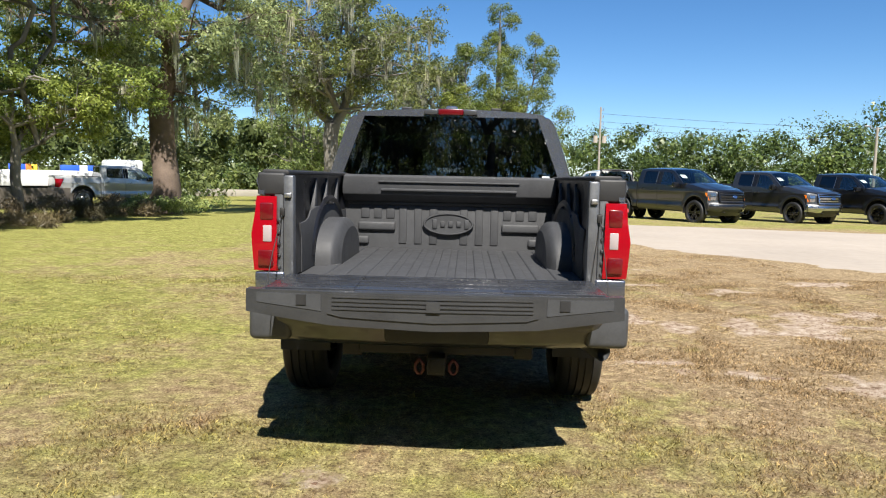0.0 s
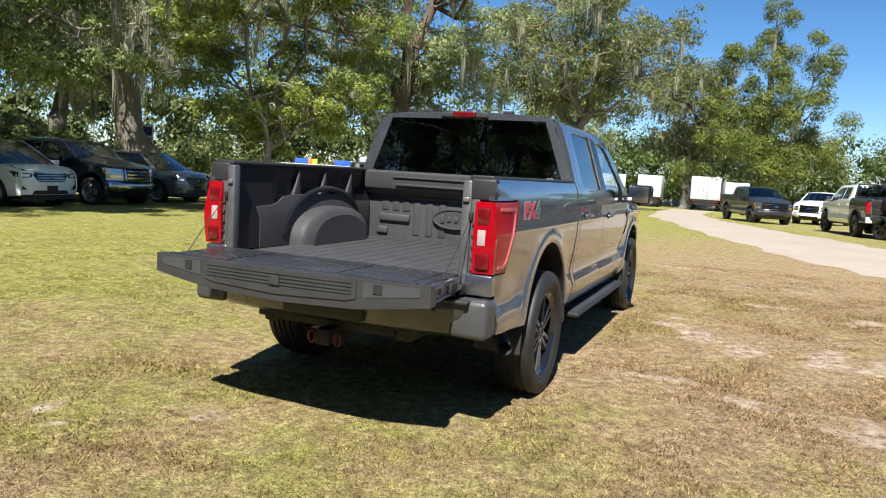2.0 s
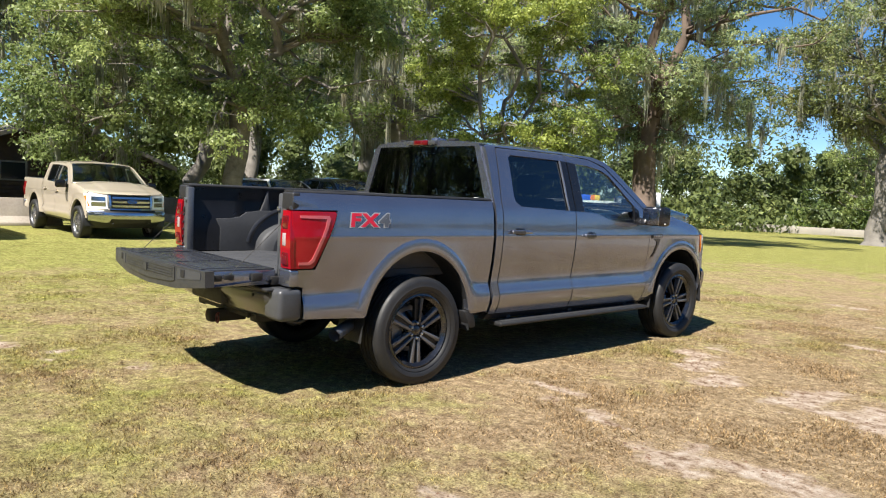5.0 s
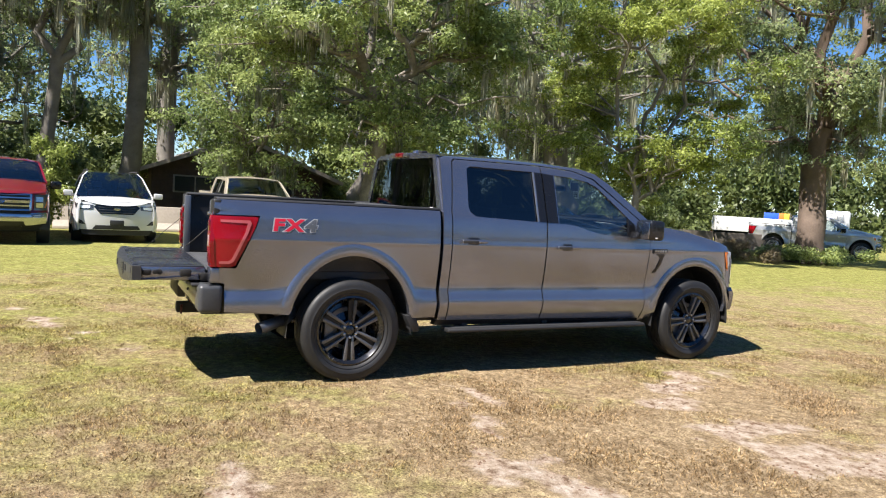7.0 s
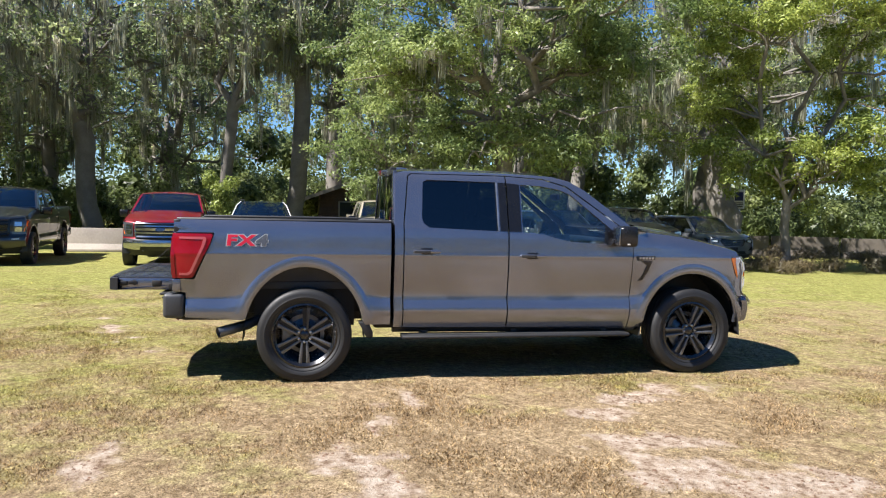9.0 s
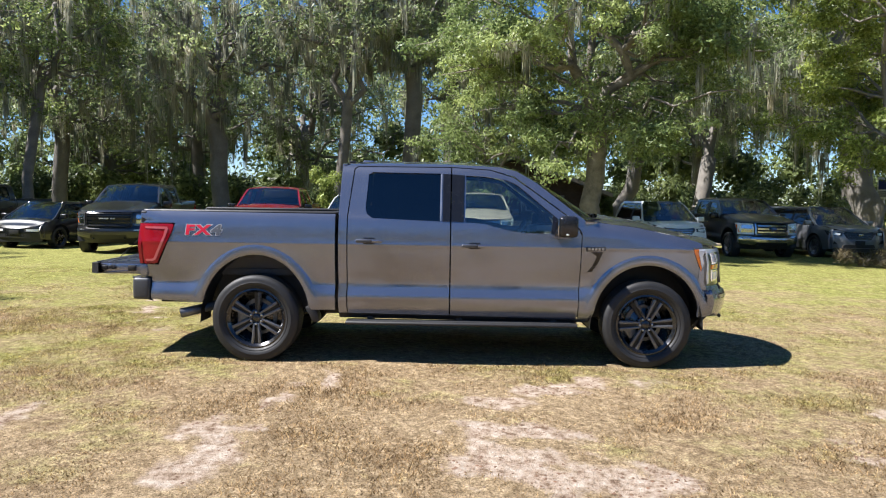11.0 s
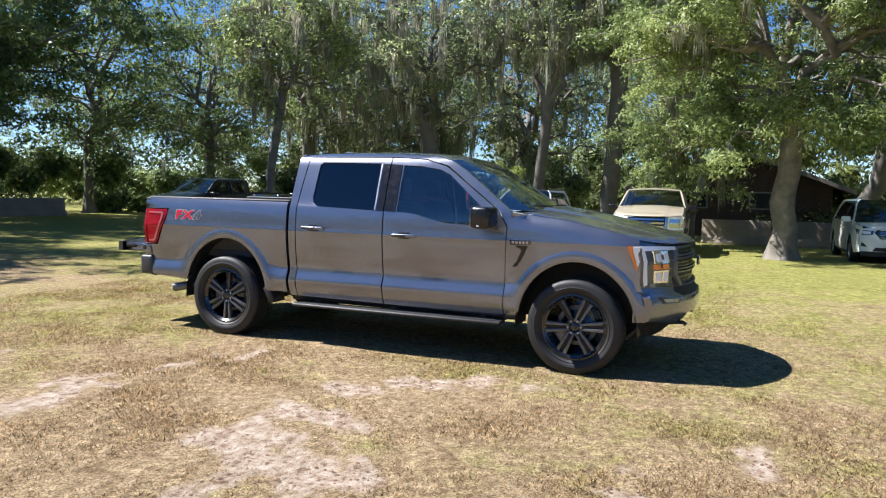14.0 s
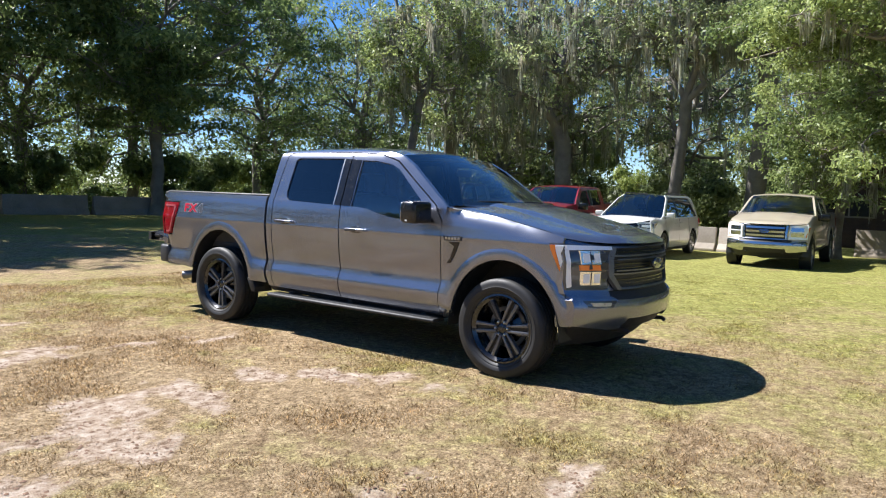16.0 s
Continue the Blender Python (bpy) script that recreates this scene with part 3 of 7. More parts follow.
    for flip in (False, True):
        for nm, low, frm, hy, hz in (("rear_door", rd_low, rd_frame, 1.075, 1.158), ("front_door", fd_low, fd_frame, 2.07, 1.125)):
            d = part(nm, joined(flank_sheet(low), flank_sheet(frm, 0.0, 0.06)), body, t, mirror=flip)
            h = part("handle", joined(moved(box(-0.008, 0.02, -0.125, 0.125, -0.016, 0.016, 0.012, 3), Matrix.Translation((0.985, hy, hz)))), body, d, mirror=flip)
            part("handle_cup", box(0.955, 0.978, hy - 0.055, hy + 0.055, hz - 0.03, hz + 0.032, 0.01), TRIM, d, mirror=flip)
            part("handle_cap", box(0.999, 1.008, hy - 0.118, hy + 0.03, hz - 0.012, hz + 0.011, 0.004), GRAPHITE if detail else body, d, mirror=flip)
        part("rear_side_window", flank_sheet([(1.03, 1.36), (1.75, 1.34), (1.75, 1.806), (1.04, 1.81)], -0.014, 0.12, 0), PRIVACY, t, mirror=flip)
        part("front_side_window", flank_sheet([(1.97, 1.33), (2.2, 1.31), (2.45, 1.25), (2.87, 1.24), (2.872, 1.372), (2.475, 1.703), (2.36, 1.753), (1.97, 1.79)], -0.014, 0.12, 0), FRONT_GLASS, t, mirror=flip)
        part("pillar_trim", joined(flank_sheet([(1.762, 1.352), (1.834, 1.350), (1.834, 1.797), (1.762, 1.80)], 0.005, 0.1, 0.012), flank_sheet([(1.846, 1.350), (1.962, 1.346), (1.966, 1.787), (1.846, 1.797)], 0.005, 0.1, 0.012)), TRIM, t, mirror=flip)
        part("pillar_edge", flank_sheet([(1.738, 1.352), (1.752, 1.352), (1.752, 1.80), (1.738, 1.80)], 0.004, 0.1, 0.01), STEEL, t, mirror=flip)
        part("mirror_sail", flank_sheet([(2.78, 1.25), (2.862, 1.247), (2.866, 1.37), (2.80, 1.42)], 0.004, 0.06, 0.02), TRIM, t, mirror=flip)
        mir = part("mirror", joined(moved(box(-0.115, 0.115, -0.085, 0.085, -0.095, 0.095, 0.035, 4), Matrix.Translation((1.125, 2.915, 1.325)) @ Matrix.Rotation(-0.12, 4, "Z")),
                                    prism([(2.80, 1.235), (2.93, 1.235), (2.95, 1.30), (2.83, 1.30)], "x", 0.94, 1.06, 0.01)), TRIM, t, "black door mirror", mirror=flip)
        part("mirror_glass", moved(box(-0.10, 0.10, -0.004, 0.004, -0.08, 0.08, 0.003), Matrix.Translation((1.115, 2.826, 1.325)) @ Matrix.Rotation(-0.12, 4, "Z")), CHROME, mir, mirror=flip)
        part("mirror_signal", box(1.20, 1.238, 2.88, 2.95, 1.25, 1.262, 0.004), WHITE_LENS, mir, mirror=flip)
    # front wings and bonnet
    wing = [(3.049, 0.405), (3.16, 0.41)] + af[::-1] + [(4.19, 0.545), (4.235, 0.70), (4.255, 0.79), (4.19, 0.93), (4.115, 1.095), (4.105, 1.135), (4.205, 1.140), (4.20, 1.178)] + [(y, hood_edge(y) - 0.004) for y in (4.07, 3.9, 3.75, 3.6, 3.4, 3.2)] + [(3.079, 1.372), (3.073, 1.24)]
    both("front_wing", lambda: flank_sheet(wing, 0.0, 0.06), body, t)
    def hood(u, v):
        s = 2 * u - 1
        c = 1 - abs(s) ** 2.4
        y = 3.11 + 0.24 * c + (1.06 + 0.18 * c) * v
        e = hood_edge(y)
        x = s * (flank(min(y, 4.15), hood_edge(min(y, 4.15)) - 0.003) - 0.006)
        z = e + 0.062 * (1 - s * s) ** 0.8 * (1 - 0.25 * v) + 0.016 * smooth01((0.62 - abs(s)) / 0.10) * (1 - 0.5 * v)
        z -= 0.05 * max(0.0, (v - 0.88) / 0.12) ** 2 * (0.4 + 0.6 * c)
        return (x, y, z)
    part("bonnet", net(hood, 48, 24), body, t)
    part("cowl", net(lambda u, v: (0.9 * (2 * u - 1), 3.06 + 0.25 * (1 - (2 * u - 1) ** 2) + 0.12 * v, 1.372 + 0.02 * v - 0.012 * (1 - (2 * u - 1) ** 2)), 16, 3), PLASTIC, t)
    if detail:
        for x0 in (-0.55, 0.1):
            part("wiper", tube([(x0, 3.33, 1.395), (x0 + 0.25, 3.27, 1.43), (x0 + 0.5, 3.20, 1.43)], [0.012, 0.009, 0.006], 6), PLASTIC, t)
        both("wing_vent", lambda: joined(flank_sheet([(3.125, 0.895), (3.17, 0.90), (3.225, 0.99), (3.265, 1.085), (3.15, 1.085), (3.212, 1.045), (3.165, 0.94)], 0.006, 0.05, 0.02)), TRIM, t)
        both("wing_badge", lambda: flank_sheet([(3.11, 1.09), (3.285, 1.098), (3.29, 1.138), (3.10, 1.132)], 0.010, 0.05, 0.02), GRAPHITE, t)
        for k in range(5):
            both("badge_stroke", lambda: flank_sheet([(3.125 + 0.032 * k, 1.103), (3.145 + 0.032 * k, 1.103), (3.145 + 0.032 * k, 1.126), (3.125 + 0.032 * k, 1.126)], 0.014, 0.05, 0.006), ALLOY, t)
    # front face
    half = [(0.0, 0.70), (0.62, 0.70), (0.90, 0.715), (0.935, 0.745), (0.935, 1.142), (0.90, 1.160), (0.62, 1.172), (0.3, 1.183), (0.0, 1.188)]
    part("front_panel", prow_sheet(half + [(-x, z) for x, z in half[::-1][1:-1]], -0.012, 0.06, 0.05), body, t)
    if front == "split":
        g = [(0.0, 0.755), (0.50, 0.765), (0.60, 0.86), (0.62, 0.95), (0.60, 1.06), (0.545, 1.125), (0.0, 1.14)]
        full = g + [(-x, z) for x, z in g[::-1][1:-1]]
        gr = part("grille", prow_sheet(full, -0.005, 0.09, 0.03), PLASTIC, t, "black grille with a dark frame")
        rimp = []
        for z0, z1, w0, w1 in ((1.102, 1.116, 0.57, 0.55), (1.034, 1.047, 0.60, 0.60), (1.008, 1.019, 0.55, 0.55), (0.918, 0.929, 0.55, 0.55), (0.890, 0.903, 0.61, 0.61), (0.775, 0.790, 0.52, 0.54)):
            rimp.append(prow_sheet([(-w0, z0), (w0, z0), (w1, z1), (-w1, z1)], 0.022, 0.12, 0.03))
        for s in (-1, 1):
            rimp.append(prow_sheet([(s * 0.50, 0.775), (s * 0.55, 0.775), (s * 0.625, 0.88), (s * 0.63, 1.03), (s * 0.575, 1.118), (s * 0.54, 1.10), (s * 0.585, 1.02), (s * 0.58, 0.89)][::s], 0.024, 0.12, 0.03))
        parts("grille_bar", rimp, GRILLE_FRAME, gr)
        parts("mesh_bar", [prow_sheet([(-0.55, z0), (0.55, z0), (0.55, z0 + 0.008), (-0.55, z0 + 0.008)], 0.004, 0.14, 0.01) for z0 in (0.815, 0.845, 0.94, 0.97, 1.065)], TRIM, gr)
        for s in (-1, 1):
            parts("side_bar", [prow_sheet([(s * 0.63, z), (s * 0.78, z + 0.004), (s * 0.78, z + 0.05), (s * 0.63, z + 0.055)][::s], 0.016, 0.12, 0.02) for z in (0.86, 0.935, 1.01)], GRAPHITE, gr)
    elif front == "three":
        gr = part("grille", prow_sheet([(-0.46, 0.78), (0.46, 0.78), (0.50, 1.13), (-0.50, 1.13)], 0.0, 0.09, 0.03), PLASTIC, t, "three-bar grille in a bright frame")
        rimp = [prow_sheet([(-0.44, z), (0.44, z), (0.445, z + 0.05), (-0.445, z + 0.05)], 0.03, 0.12, 0.03) for z in (0.83, 0.93, 1.03)]
        rimp += [prow_sheet([(-0.50, z), (0.50, z), (0.50, z + 0.03), (-0.50, z + 0.03)], 0.03, 0.12, 0.03) for z in (0.765, 1.11)]
        rimp += [prow_sheet([(s * 0.46, 0.78), (s * 0.50, 0.78), (s * 0.52, 1.12), (s * 0.47, 1.12)][::s], 0.03, 0.12, 0.03) for s in (-1, 1)]
        parts("grille_bar", rimp, trim, gr)
    else:
        gr = part("grille", prow_sheet([(-0.60, 0.76), (0.60, 0.76), (0.62, 1.14), (-0.62, 1.14)], 0.02, 0.09, 0.04), PLASTIC, t, "wide upright grille with cross bars")
        rimp = [prow_sheet([(-0.60, z), (0.60, z), (0.60, z + h), (-0.60, z + h)], 0.05, 0.12, 0.03) for z, h in ((0.77, 0.035), (0.86, 0.03), (0.935, 0.055), (1.03, 0.03), (1.10, 0.04))]
        rimp += [prow_sheet([(s * 0.575, 0.78), (s * 0.62, 0.78), (s * 0.63, 1.13), (s * 0.585, 1.13)][::s], 0.05, 0.12, 0.03) for s in (-1, 1)]
        parts("grille_bar", rimp, trim, gr)
    if front == "ram":
        parts("badge_bar", ([prow_sheet([(x, 0.955), (x + 0.05, 0.955), (x + 0.05, 0.985), (x, 0.985)], 0.085, 0.2, 0.01) for x in (-0.21, -0.14, -0.04, 0.03, 0.10, 0.17)]), LIGHTBAR, gr)
    else:
        ov = lathe([(0, 0.115), (0.014, 0.117), (0.02, 0.108), (0.016, 0.10), (0.02, 0.001)], 40)
        part("badge", moved(ov, Matrix.Translation((0, prow(0, 0.965) + 0.045, 0.965)) @ Matrix.Rotation(radians(90), 4, "Z") @ Matrix.Diagonal((1, 1, 0.42, 1))), BLUE_OVAL if front != "split" else LAMP_DARK, gr, "oval badge")
    for flip in (False, True):
        x_in = 0.625 if front == "split" else (0.53 if front == "three" else 0.66)
        hl_front = [(x_in, 0.78), (0.93, 0.78), (0.934, 1.10), (0.925, 1.13), (x_in + 0.02, 1.115)]
        hl_side = [(4.115, 1.095), (4.235, 0.805), (4.262, 0.797), (4.26, 1.0), (4.21, 1.138), (4.108, 1.133)]
        hl = part("headlamp", joined(prow_sheet(hl_front, 0.006, 0.06, 0.04), flank_sheet(hl_side, 0.004, 0.05, 0.03)), LAMP_DARK if front != "three" else WHITE_LENS, t, "headlamp with clear lens", mirror=flip)
        if front == "split":
            c = [(0.585, 1.088), (0.80, 1.090), (0.92, 1.087), (0.92, 1.126), (0.575, 1.116)]
            part("running_light", joined(prow_sheet(c, 0.024, 0.1, 0.03), prow_sheet([(0.892, 0.80), (0.925, 0.795), (0.93, 1.10), (0.908, 1.10), (0.905, 0.95)], 0.013, 0.1, 0.02)), WHITE_LENS, hl, "white light strip", mirror=flip)
            part("side_strip", flank_sheet([(4.158, 1.123), (4.162, 1.08), (4.212, 0.905), (4.238, 0.81), (4.262, 0.80), (4.25, 0.86), (4.20, 1.06), (4.215, 1.09), (4.22, 1.124)], 0.010, 0.05, 0.02), WHITE_LENS, hl, mirror=flip)
            part("side_marker", flank_sheet([(4.114, 1.122), (4.12, 1.09), (4.192, 0.918), (4.208, 0.912), (4.158, 1.08), (4.158, 1.123)], 0.010, 0.05, 0.02), AMBER, hl, mirror=flip)
            parts("projector", ([prow_sheet([(x, z), (x + 0.068, z), (x + 0.068, z + 0.105), (x, z + 0.105)], 0.016, 0.1, 0.02) for x in (0.69, 0.768) for z in (0.978, 0.815)]), REFLECTOR, hl, mirror=flip)
            parts("lens_eye", ([prow_sheet([(x + 0.010, z), (x + 0.052, z), (x + 0.052, z + 0.07), (x + 0.010, z + 0.07)], 0.022, 0.1, 0.01) for x in (0.69, 0.768) for z in (0.995, 0.832)]), WHITE_LENS, hl, mirror=flip)
            part("turn_signal", prow_sheet([(0.69, 0.93), (0.84, 0.93), (0.85, 0.972), (0.70, 0.972)], 0.018, 0.1, 0.02), AMBER, hl, mirror=flip)
        else:
            parts("reflector", ([prow_sheet([(x_in + 0.05, z), (0.85, z), (0.85, z + 0.10), (x_in + 0.05, z + 0.10)], 0.014, 0.1, 0.02) for z in (0.84, 0.97)]), CHROME, hl, mirror=flip)
            part("side_marker", flank_sheet([(4.14, 1.08), (4.25, 0.84), (4.29, 0.84), (4.22, 1.08)], 0.012, 0.05, 0.02), AMBER, hl, mirror=flip)
    lower = [(-0.915, 0.50), (-0.60, 0.455), (-0.50, 0.46), (-0.47, 0.545), (0.47, 0.545), (0.50, 0.46), (0.60, 0.455), (0.915, 0.50), (0.93, 0.70), (0.90, 0.74), (0.62, 0.725), (0.58, 0.70), (-0.58, 0.70), (-0.62, 0.725), (-0.90, 0.74), (-0.93, 0.70)]
    bump_f = part("front_bumper", joined(prow_sheet(lower, 0.012, 0.07, 0.06), *[moved(flank_sheet([(4.175, 0.485), (4.28, 0.49), (4.30, 0.72), (4.21, 0.71), (4.175, 0.55)], 0.004, 0.06, 0.04), Matrix.Diagonal((s, 1, 1, 1))) for s in (1, -1)]), bumper, t)
    part("intake", prow_sheet([(-0.56, 0.44), (0.56, 0.44), (0.50, 0.56), (-0.50, 0.56)], -0.02, 0.1, 0.03), PLASTIC, bump_f)
    part("upper_intake", prow_sheet([(-0.62, 0.69), (0.62, 0.69), (0.60, 0.765), (-0.60, 0.765)], -0.005, 0.1, 0.03), PLASTIC, bump_f)
    both("fog_lamp", lambda: prow_sheet([(0.64, 0.645), (0.83, 0.65), (0.86, 0.70), (0.60, 0.695)], 0.017, 0.1, 0.03), LAMP_DARK, bump_f)
    both("fog_reflector", lambda: prow_sheet([(0.67, 0.655), (0.80, 0.658), (0.815, 0.685), (0.66, 0.682)], 0.022, 0.1, 0.02), ALLOY, bump_f)
    part("air_dam", prow_sheet([(-0.80, 0.31), (0.80, 0.31), (0.84, 0.49), (-0.84, 0.49)], -0.06, 0.1, 0.03), PLASTIC, t)
    both("tow_hook", lambda: tube([(0.42, 4.42, 0.43), (0.42, 4.54, 0.44), (0.42, 4.57, 0.42)], 0.018, 8), PLASTIC, t)
    # rear bumper
    def bump_r(u, v):
        s = 2 * u - 1
        prof = [(0.775, -0.10), (0.785, -0.03), (0.77, 0.0), (0.72, 0.012), (0.675, 0.0), (0.65, -0.018), (0.60, -0.045), (0.565, -0.075), (0.55, -0.13)]
        z, out = prof[int(round(v * 8))]
        return (s * (0.945 - 0.015 * abs(out) * 10), -1.215 - out + 0.10 * abs(s) ** 6 - 0.03 * (1 - s * s), z - 0.028 * (1 - s * s) * (1 if v < 0.5 else 0.4) + 0.0)
    rb = part("rear_bumper", net(bump_r, 48, 8), BUMPER_SHADED if detail else bumper, t)
    both("bumper_corner", lambda: box(0.74, 0.957, -1.185, -1.012, 0.565, 0.778, 0.035, 4), EDGE_PANEL if detail else bumper, rb)
    part("step_pad", joined(box(-0.86, 0.86, -1.225, -1.10, 0.755, 0.775, 0.008)), PLASTIC, rb)
    part("plate_recess", box(-0.26, 0.26, -1.257, -1.16, 0.585, 0.735, 0.02), PLASTIC, rb)
    both("parking_sensor", lambda: box(0.66, 0.685, -1.236, -1.20, 0.70, 0.725, 0.01), PLASTIC, rb)
    # tailgate
    edge = [(-0.83, 0.80), (-0.70, 0.782), (-0.45, 0.752), (0, 0.738), (0.45, 0.752), (0.70, 0.782), (0.83, 0.80), (0.828, 0.90), (-0.828, 0.90)]
    bow = lambda x, z: (x, -1.685 + 0.055 * (x / 0.83) ** 2 + 0.10 * max(0, 0.80 - z), z)
    g = part("tailgate", joined(box(-0.775, 0.775, -1.585, -1.115, 0.79, 0.893, 0.012),
                                net(lambda u, v: (0.80 * (2 * u - 1), -1.63 + 0.055 * (2 * u - 1) ** 2 + 0.51 * v, 0.745 + 0.05 * (2 * u - 1) ** 2 + 0.045 * v), 24, 6)), body, t, "lowered tailgate" if open_gate else "closed tailgate")
    part("spoiler_edge", joined(sheet(edge, bow, 0.06, (), (0.80, 0.84), (0, 0.06, 0))), GRAPHITE, g, "dark moulded top edge")
    part("gate_liner", joined(box(-0.765, 0.765, -1.628, -1.125, 0.89, 0.901, 0.004), box(-0.70, 0.70, -1.60, -1.18, 0.90, 0.906, 0.003), box(-0.745, -0.35, -1.622, -1.59, 0.90, 0.909, 0.003), box(0.35, 0.745, -1.622, -1.59, 0.90, 0.909, 0.003)), GATE, g)
    part("step_insert", joined(sheet([(-0.462, 0.806), (-0.40, 0.792), (0, 0.776), (0.40, 0.792), (0.455, 0.806), (0.455, 0.893), (-0.462, 0.893)], lambda x, z: (x, bow(x, z)[1] - 0.006, z), 0.09, (), (), (0, 0.01, 0))), GRAPHITE, g, "ribbed step insert")
    if detail:
        parts("step_rib", [sheet([(-0.44, z), (0.43, z), (0.43, z + 0.006), (-0.44, z + 0.006)], lambda x, zz: (x, bow(x, zz)[1] - 0.010, zz), 0.09, (), (), (0, 0.006, 0)) for z in (0.825, 0.842, 0.860, 0.878)], GRAPHITE, g.children[-1])
    if detail:
        parts("step_button", ([sheet([(x, 0.84), (x + 0.045, 0.84), (x + 0.045, 0.885), (x, 0.885)], lambda a, b: (a, bow(a, b)[1] - 0.008, b), 0.1, (), (), (0, 0.01, 0)) for x in (-0.6, 0.545)]), PLASTIC, g)
        for sx in (-1, 1):
            part("edge_panel", sheet([(sx * 0.49, 0.815), (sx * 0.78, 0.845), (sx * 0.78, 0.888), (sx * 0.49, 0.888)][::sx], lambda a, b: (a, bow(a, b)[1] - 0.003, b), 0.09, (), (), (0, 0.008, 0)), EDGE_PANEL, g)
        part("centre_latch", sheet([(-0.03, 0.825), (0.03, 0.825), (0.03, 0.872), (-0.03, 0.872)], lambda a, b: (a, bow(a, b)[1] - 0.016, b), 0.1, (), (), (0, 0.01, 0)), GRAPHITE, g)
        for mk in (lambda: box(0.772, 0.796, -1.56, -1.50, 0.83, 0.87, 0.008), lambda: lathe([(0.0, 0.02), (0.02, 0.018), (0.022, 0.001)], 16, (0.776, -1.44, 0.852)), lambda: box(0.772, 0.80, -1.30, -1.22, 0.82, 0.875, 0.012), lambda: lathe([(0, 0.012), (0.02, 0.01), (0.021, 0.001)], 10, (0.776, -1.62, 0.85)), lambda: box(0.77, 0.80, -1.16, -1.10, 0.79, 0.85, 0.01)):
            both("gate_fitting", mk, DARKSTEEL, g)
    if open_gate:
        for yy in (-1.50, -1.36, -1.22):
            part("gate_seam", box(-0.66, 0.66, yy - 0.006, yy + 0.006, 0.905, 0.910, 0.002), GATE, g)
        for sx in (-0.36, 0.30):
            part("gate_seam", box(sx - 0.005, sx + 0.005, -1.60, -1.20, 0.905, 0.911, 0.002), GATE, g)
        both("gate_cable", lambda: joined(tube([(0.79, -1.47, 0.855), (0.80, -1.30, 1.02), (0.805, -1.095, 1.21)], 0.0026, 8), box(0.79, 0.815, -1.11, -1.085, 1.19, 1.235, 0.006), box(0.785, 0.80, -1.49, -1.45, 0.84, 0.87, 0.005)), DARKSTEEL, t, label="thin dark tailgate cable")
        both("striker", lambda: box(0.755, 0.79, -1.115, -1.09, 1.285, 1.31, 0.006), STEEL, t)
        for z in (0.86, 0.92, 0.98, 1.04, 1.10, 1.16):
            both("post_bolt", lambda: box(0.812, 0.828, -1.107, -1.09, z, z + 0.018, 0.005), GRAPHITE, t)
    else:
        g.matrix_basis = Matrix.Translation((0, -1.11, 0.86)) @ Matrix.Rotation(radians(-90), 4, "X") @ Matrix.Translation((0, 1.11, -0.80))
    # underneath
    under = [box(-0.80, 0.80, 0.62, 3.1, 0.44, 0.56, 0.02), box(-0.62, 0.62, -1.05, 0.62, 0.56, 0.80, 0.02), box(-0.62, 0.62, 3.1, 4.35, 0.42, 0.95, 0.02)]
    under += [box(s * 0.44 - 0.05, s * 0.44 + 0.05, -1.1, 4.3, 0.48, 0.60, 0.01) for s in (-1, 1)]
    part("chassis", joined(*under), DARKSTEEL, t)
    part("rear_axle", joined(tube([(-0.75, 0, HUB), (0.75, 0, HUB)], 0.055, 12), moved(lathe([(-0.12, 0.05), (-0.08, 0.14), (0.08, 0.14), (0.12, 0.05)], 20), Matrix.Translation((0, 0, HUB)))), DARKSTEEL, t)
    def well(cy, rz, x0=0.60):
        def f(u, v):
            a = math.pi * u
            return (x0 + (0.96 - x0) * v, cy - 0.53 * math.cos(a), 0.36 + rz * math.sin(a))
        return net(f, 18, 3)
    both("rear_wheel_well", lambda: joined(well(0, 0.655, 0.66), box(0.64, 0.66, -0.45, 0.45, 0.45, 0.80, 0)), PLASTIC, t)
    both("front_wheel_well", lambda: joined(well(BASE, 0.62), box(0.50, 0.52, BASE - 0.53, BASE + 0.53, 0.40, 0.97, 0)), PLASTIC, t)
    if detail:
        both("running_board", lambda: joined(prism([(0.84, 0.368), (1.0, 0.368), (1.014, 0.378), (1.01, 0.398), (0.985, 0.405), (0.85, 0.405)], "y", 0.86, 3.04, 0.008), *[box(0.70, 0.88, y, y + 0.06, 0.38, 0.44, 0.01) for y in (1.05, 1.9, 2.8)]
                                              ), PLASTIC, t, label="black running board")
        both("tread_strip", lambda: box(0.875, 0.985, 0.92, 2.98, 0.403, 0.4075, 0.002), GRAPHITE, t)
        both("mud_flap", lambda: prism([(0.47, 0.52), (0.56, 0.52), (0.60, 0.43), (0.60, 0.38), (0.545, 0.38)], "x", 0.82, 0.96, 0.006), PLASTIC, t)
        ex = joined(tube([(0.50, 0.25, 0.52), (0.58, -0.35, 0.53), (0.794, -0.492, 0.486), (0.924, -0.732, 0.436)], [0.036, 0.038, 0.044, 0.046], 20, cap=False), tube([(0.924, -0.734, 0.436), (0.854, -0.592, 0.466)], [0.041, 0.038], 20, cap=False))
        part("exhaust_tip", ex, POST, t, "dull steel exhaust tip")
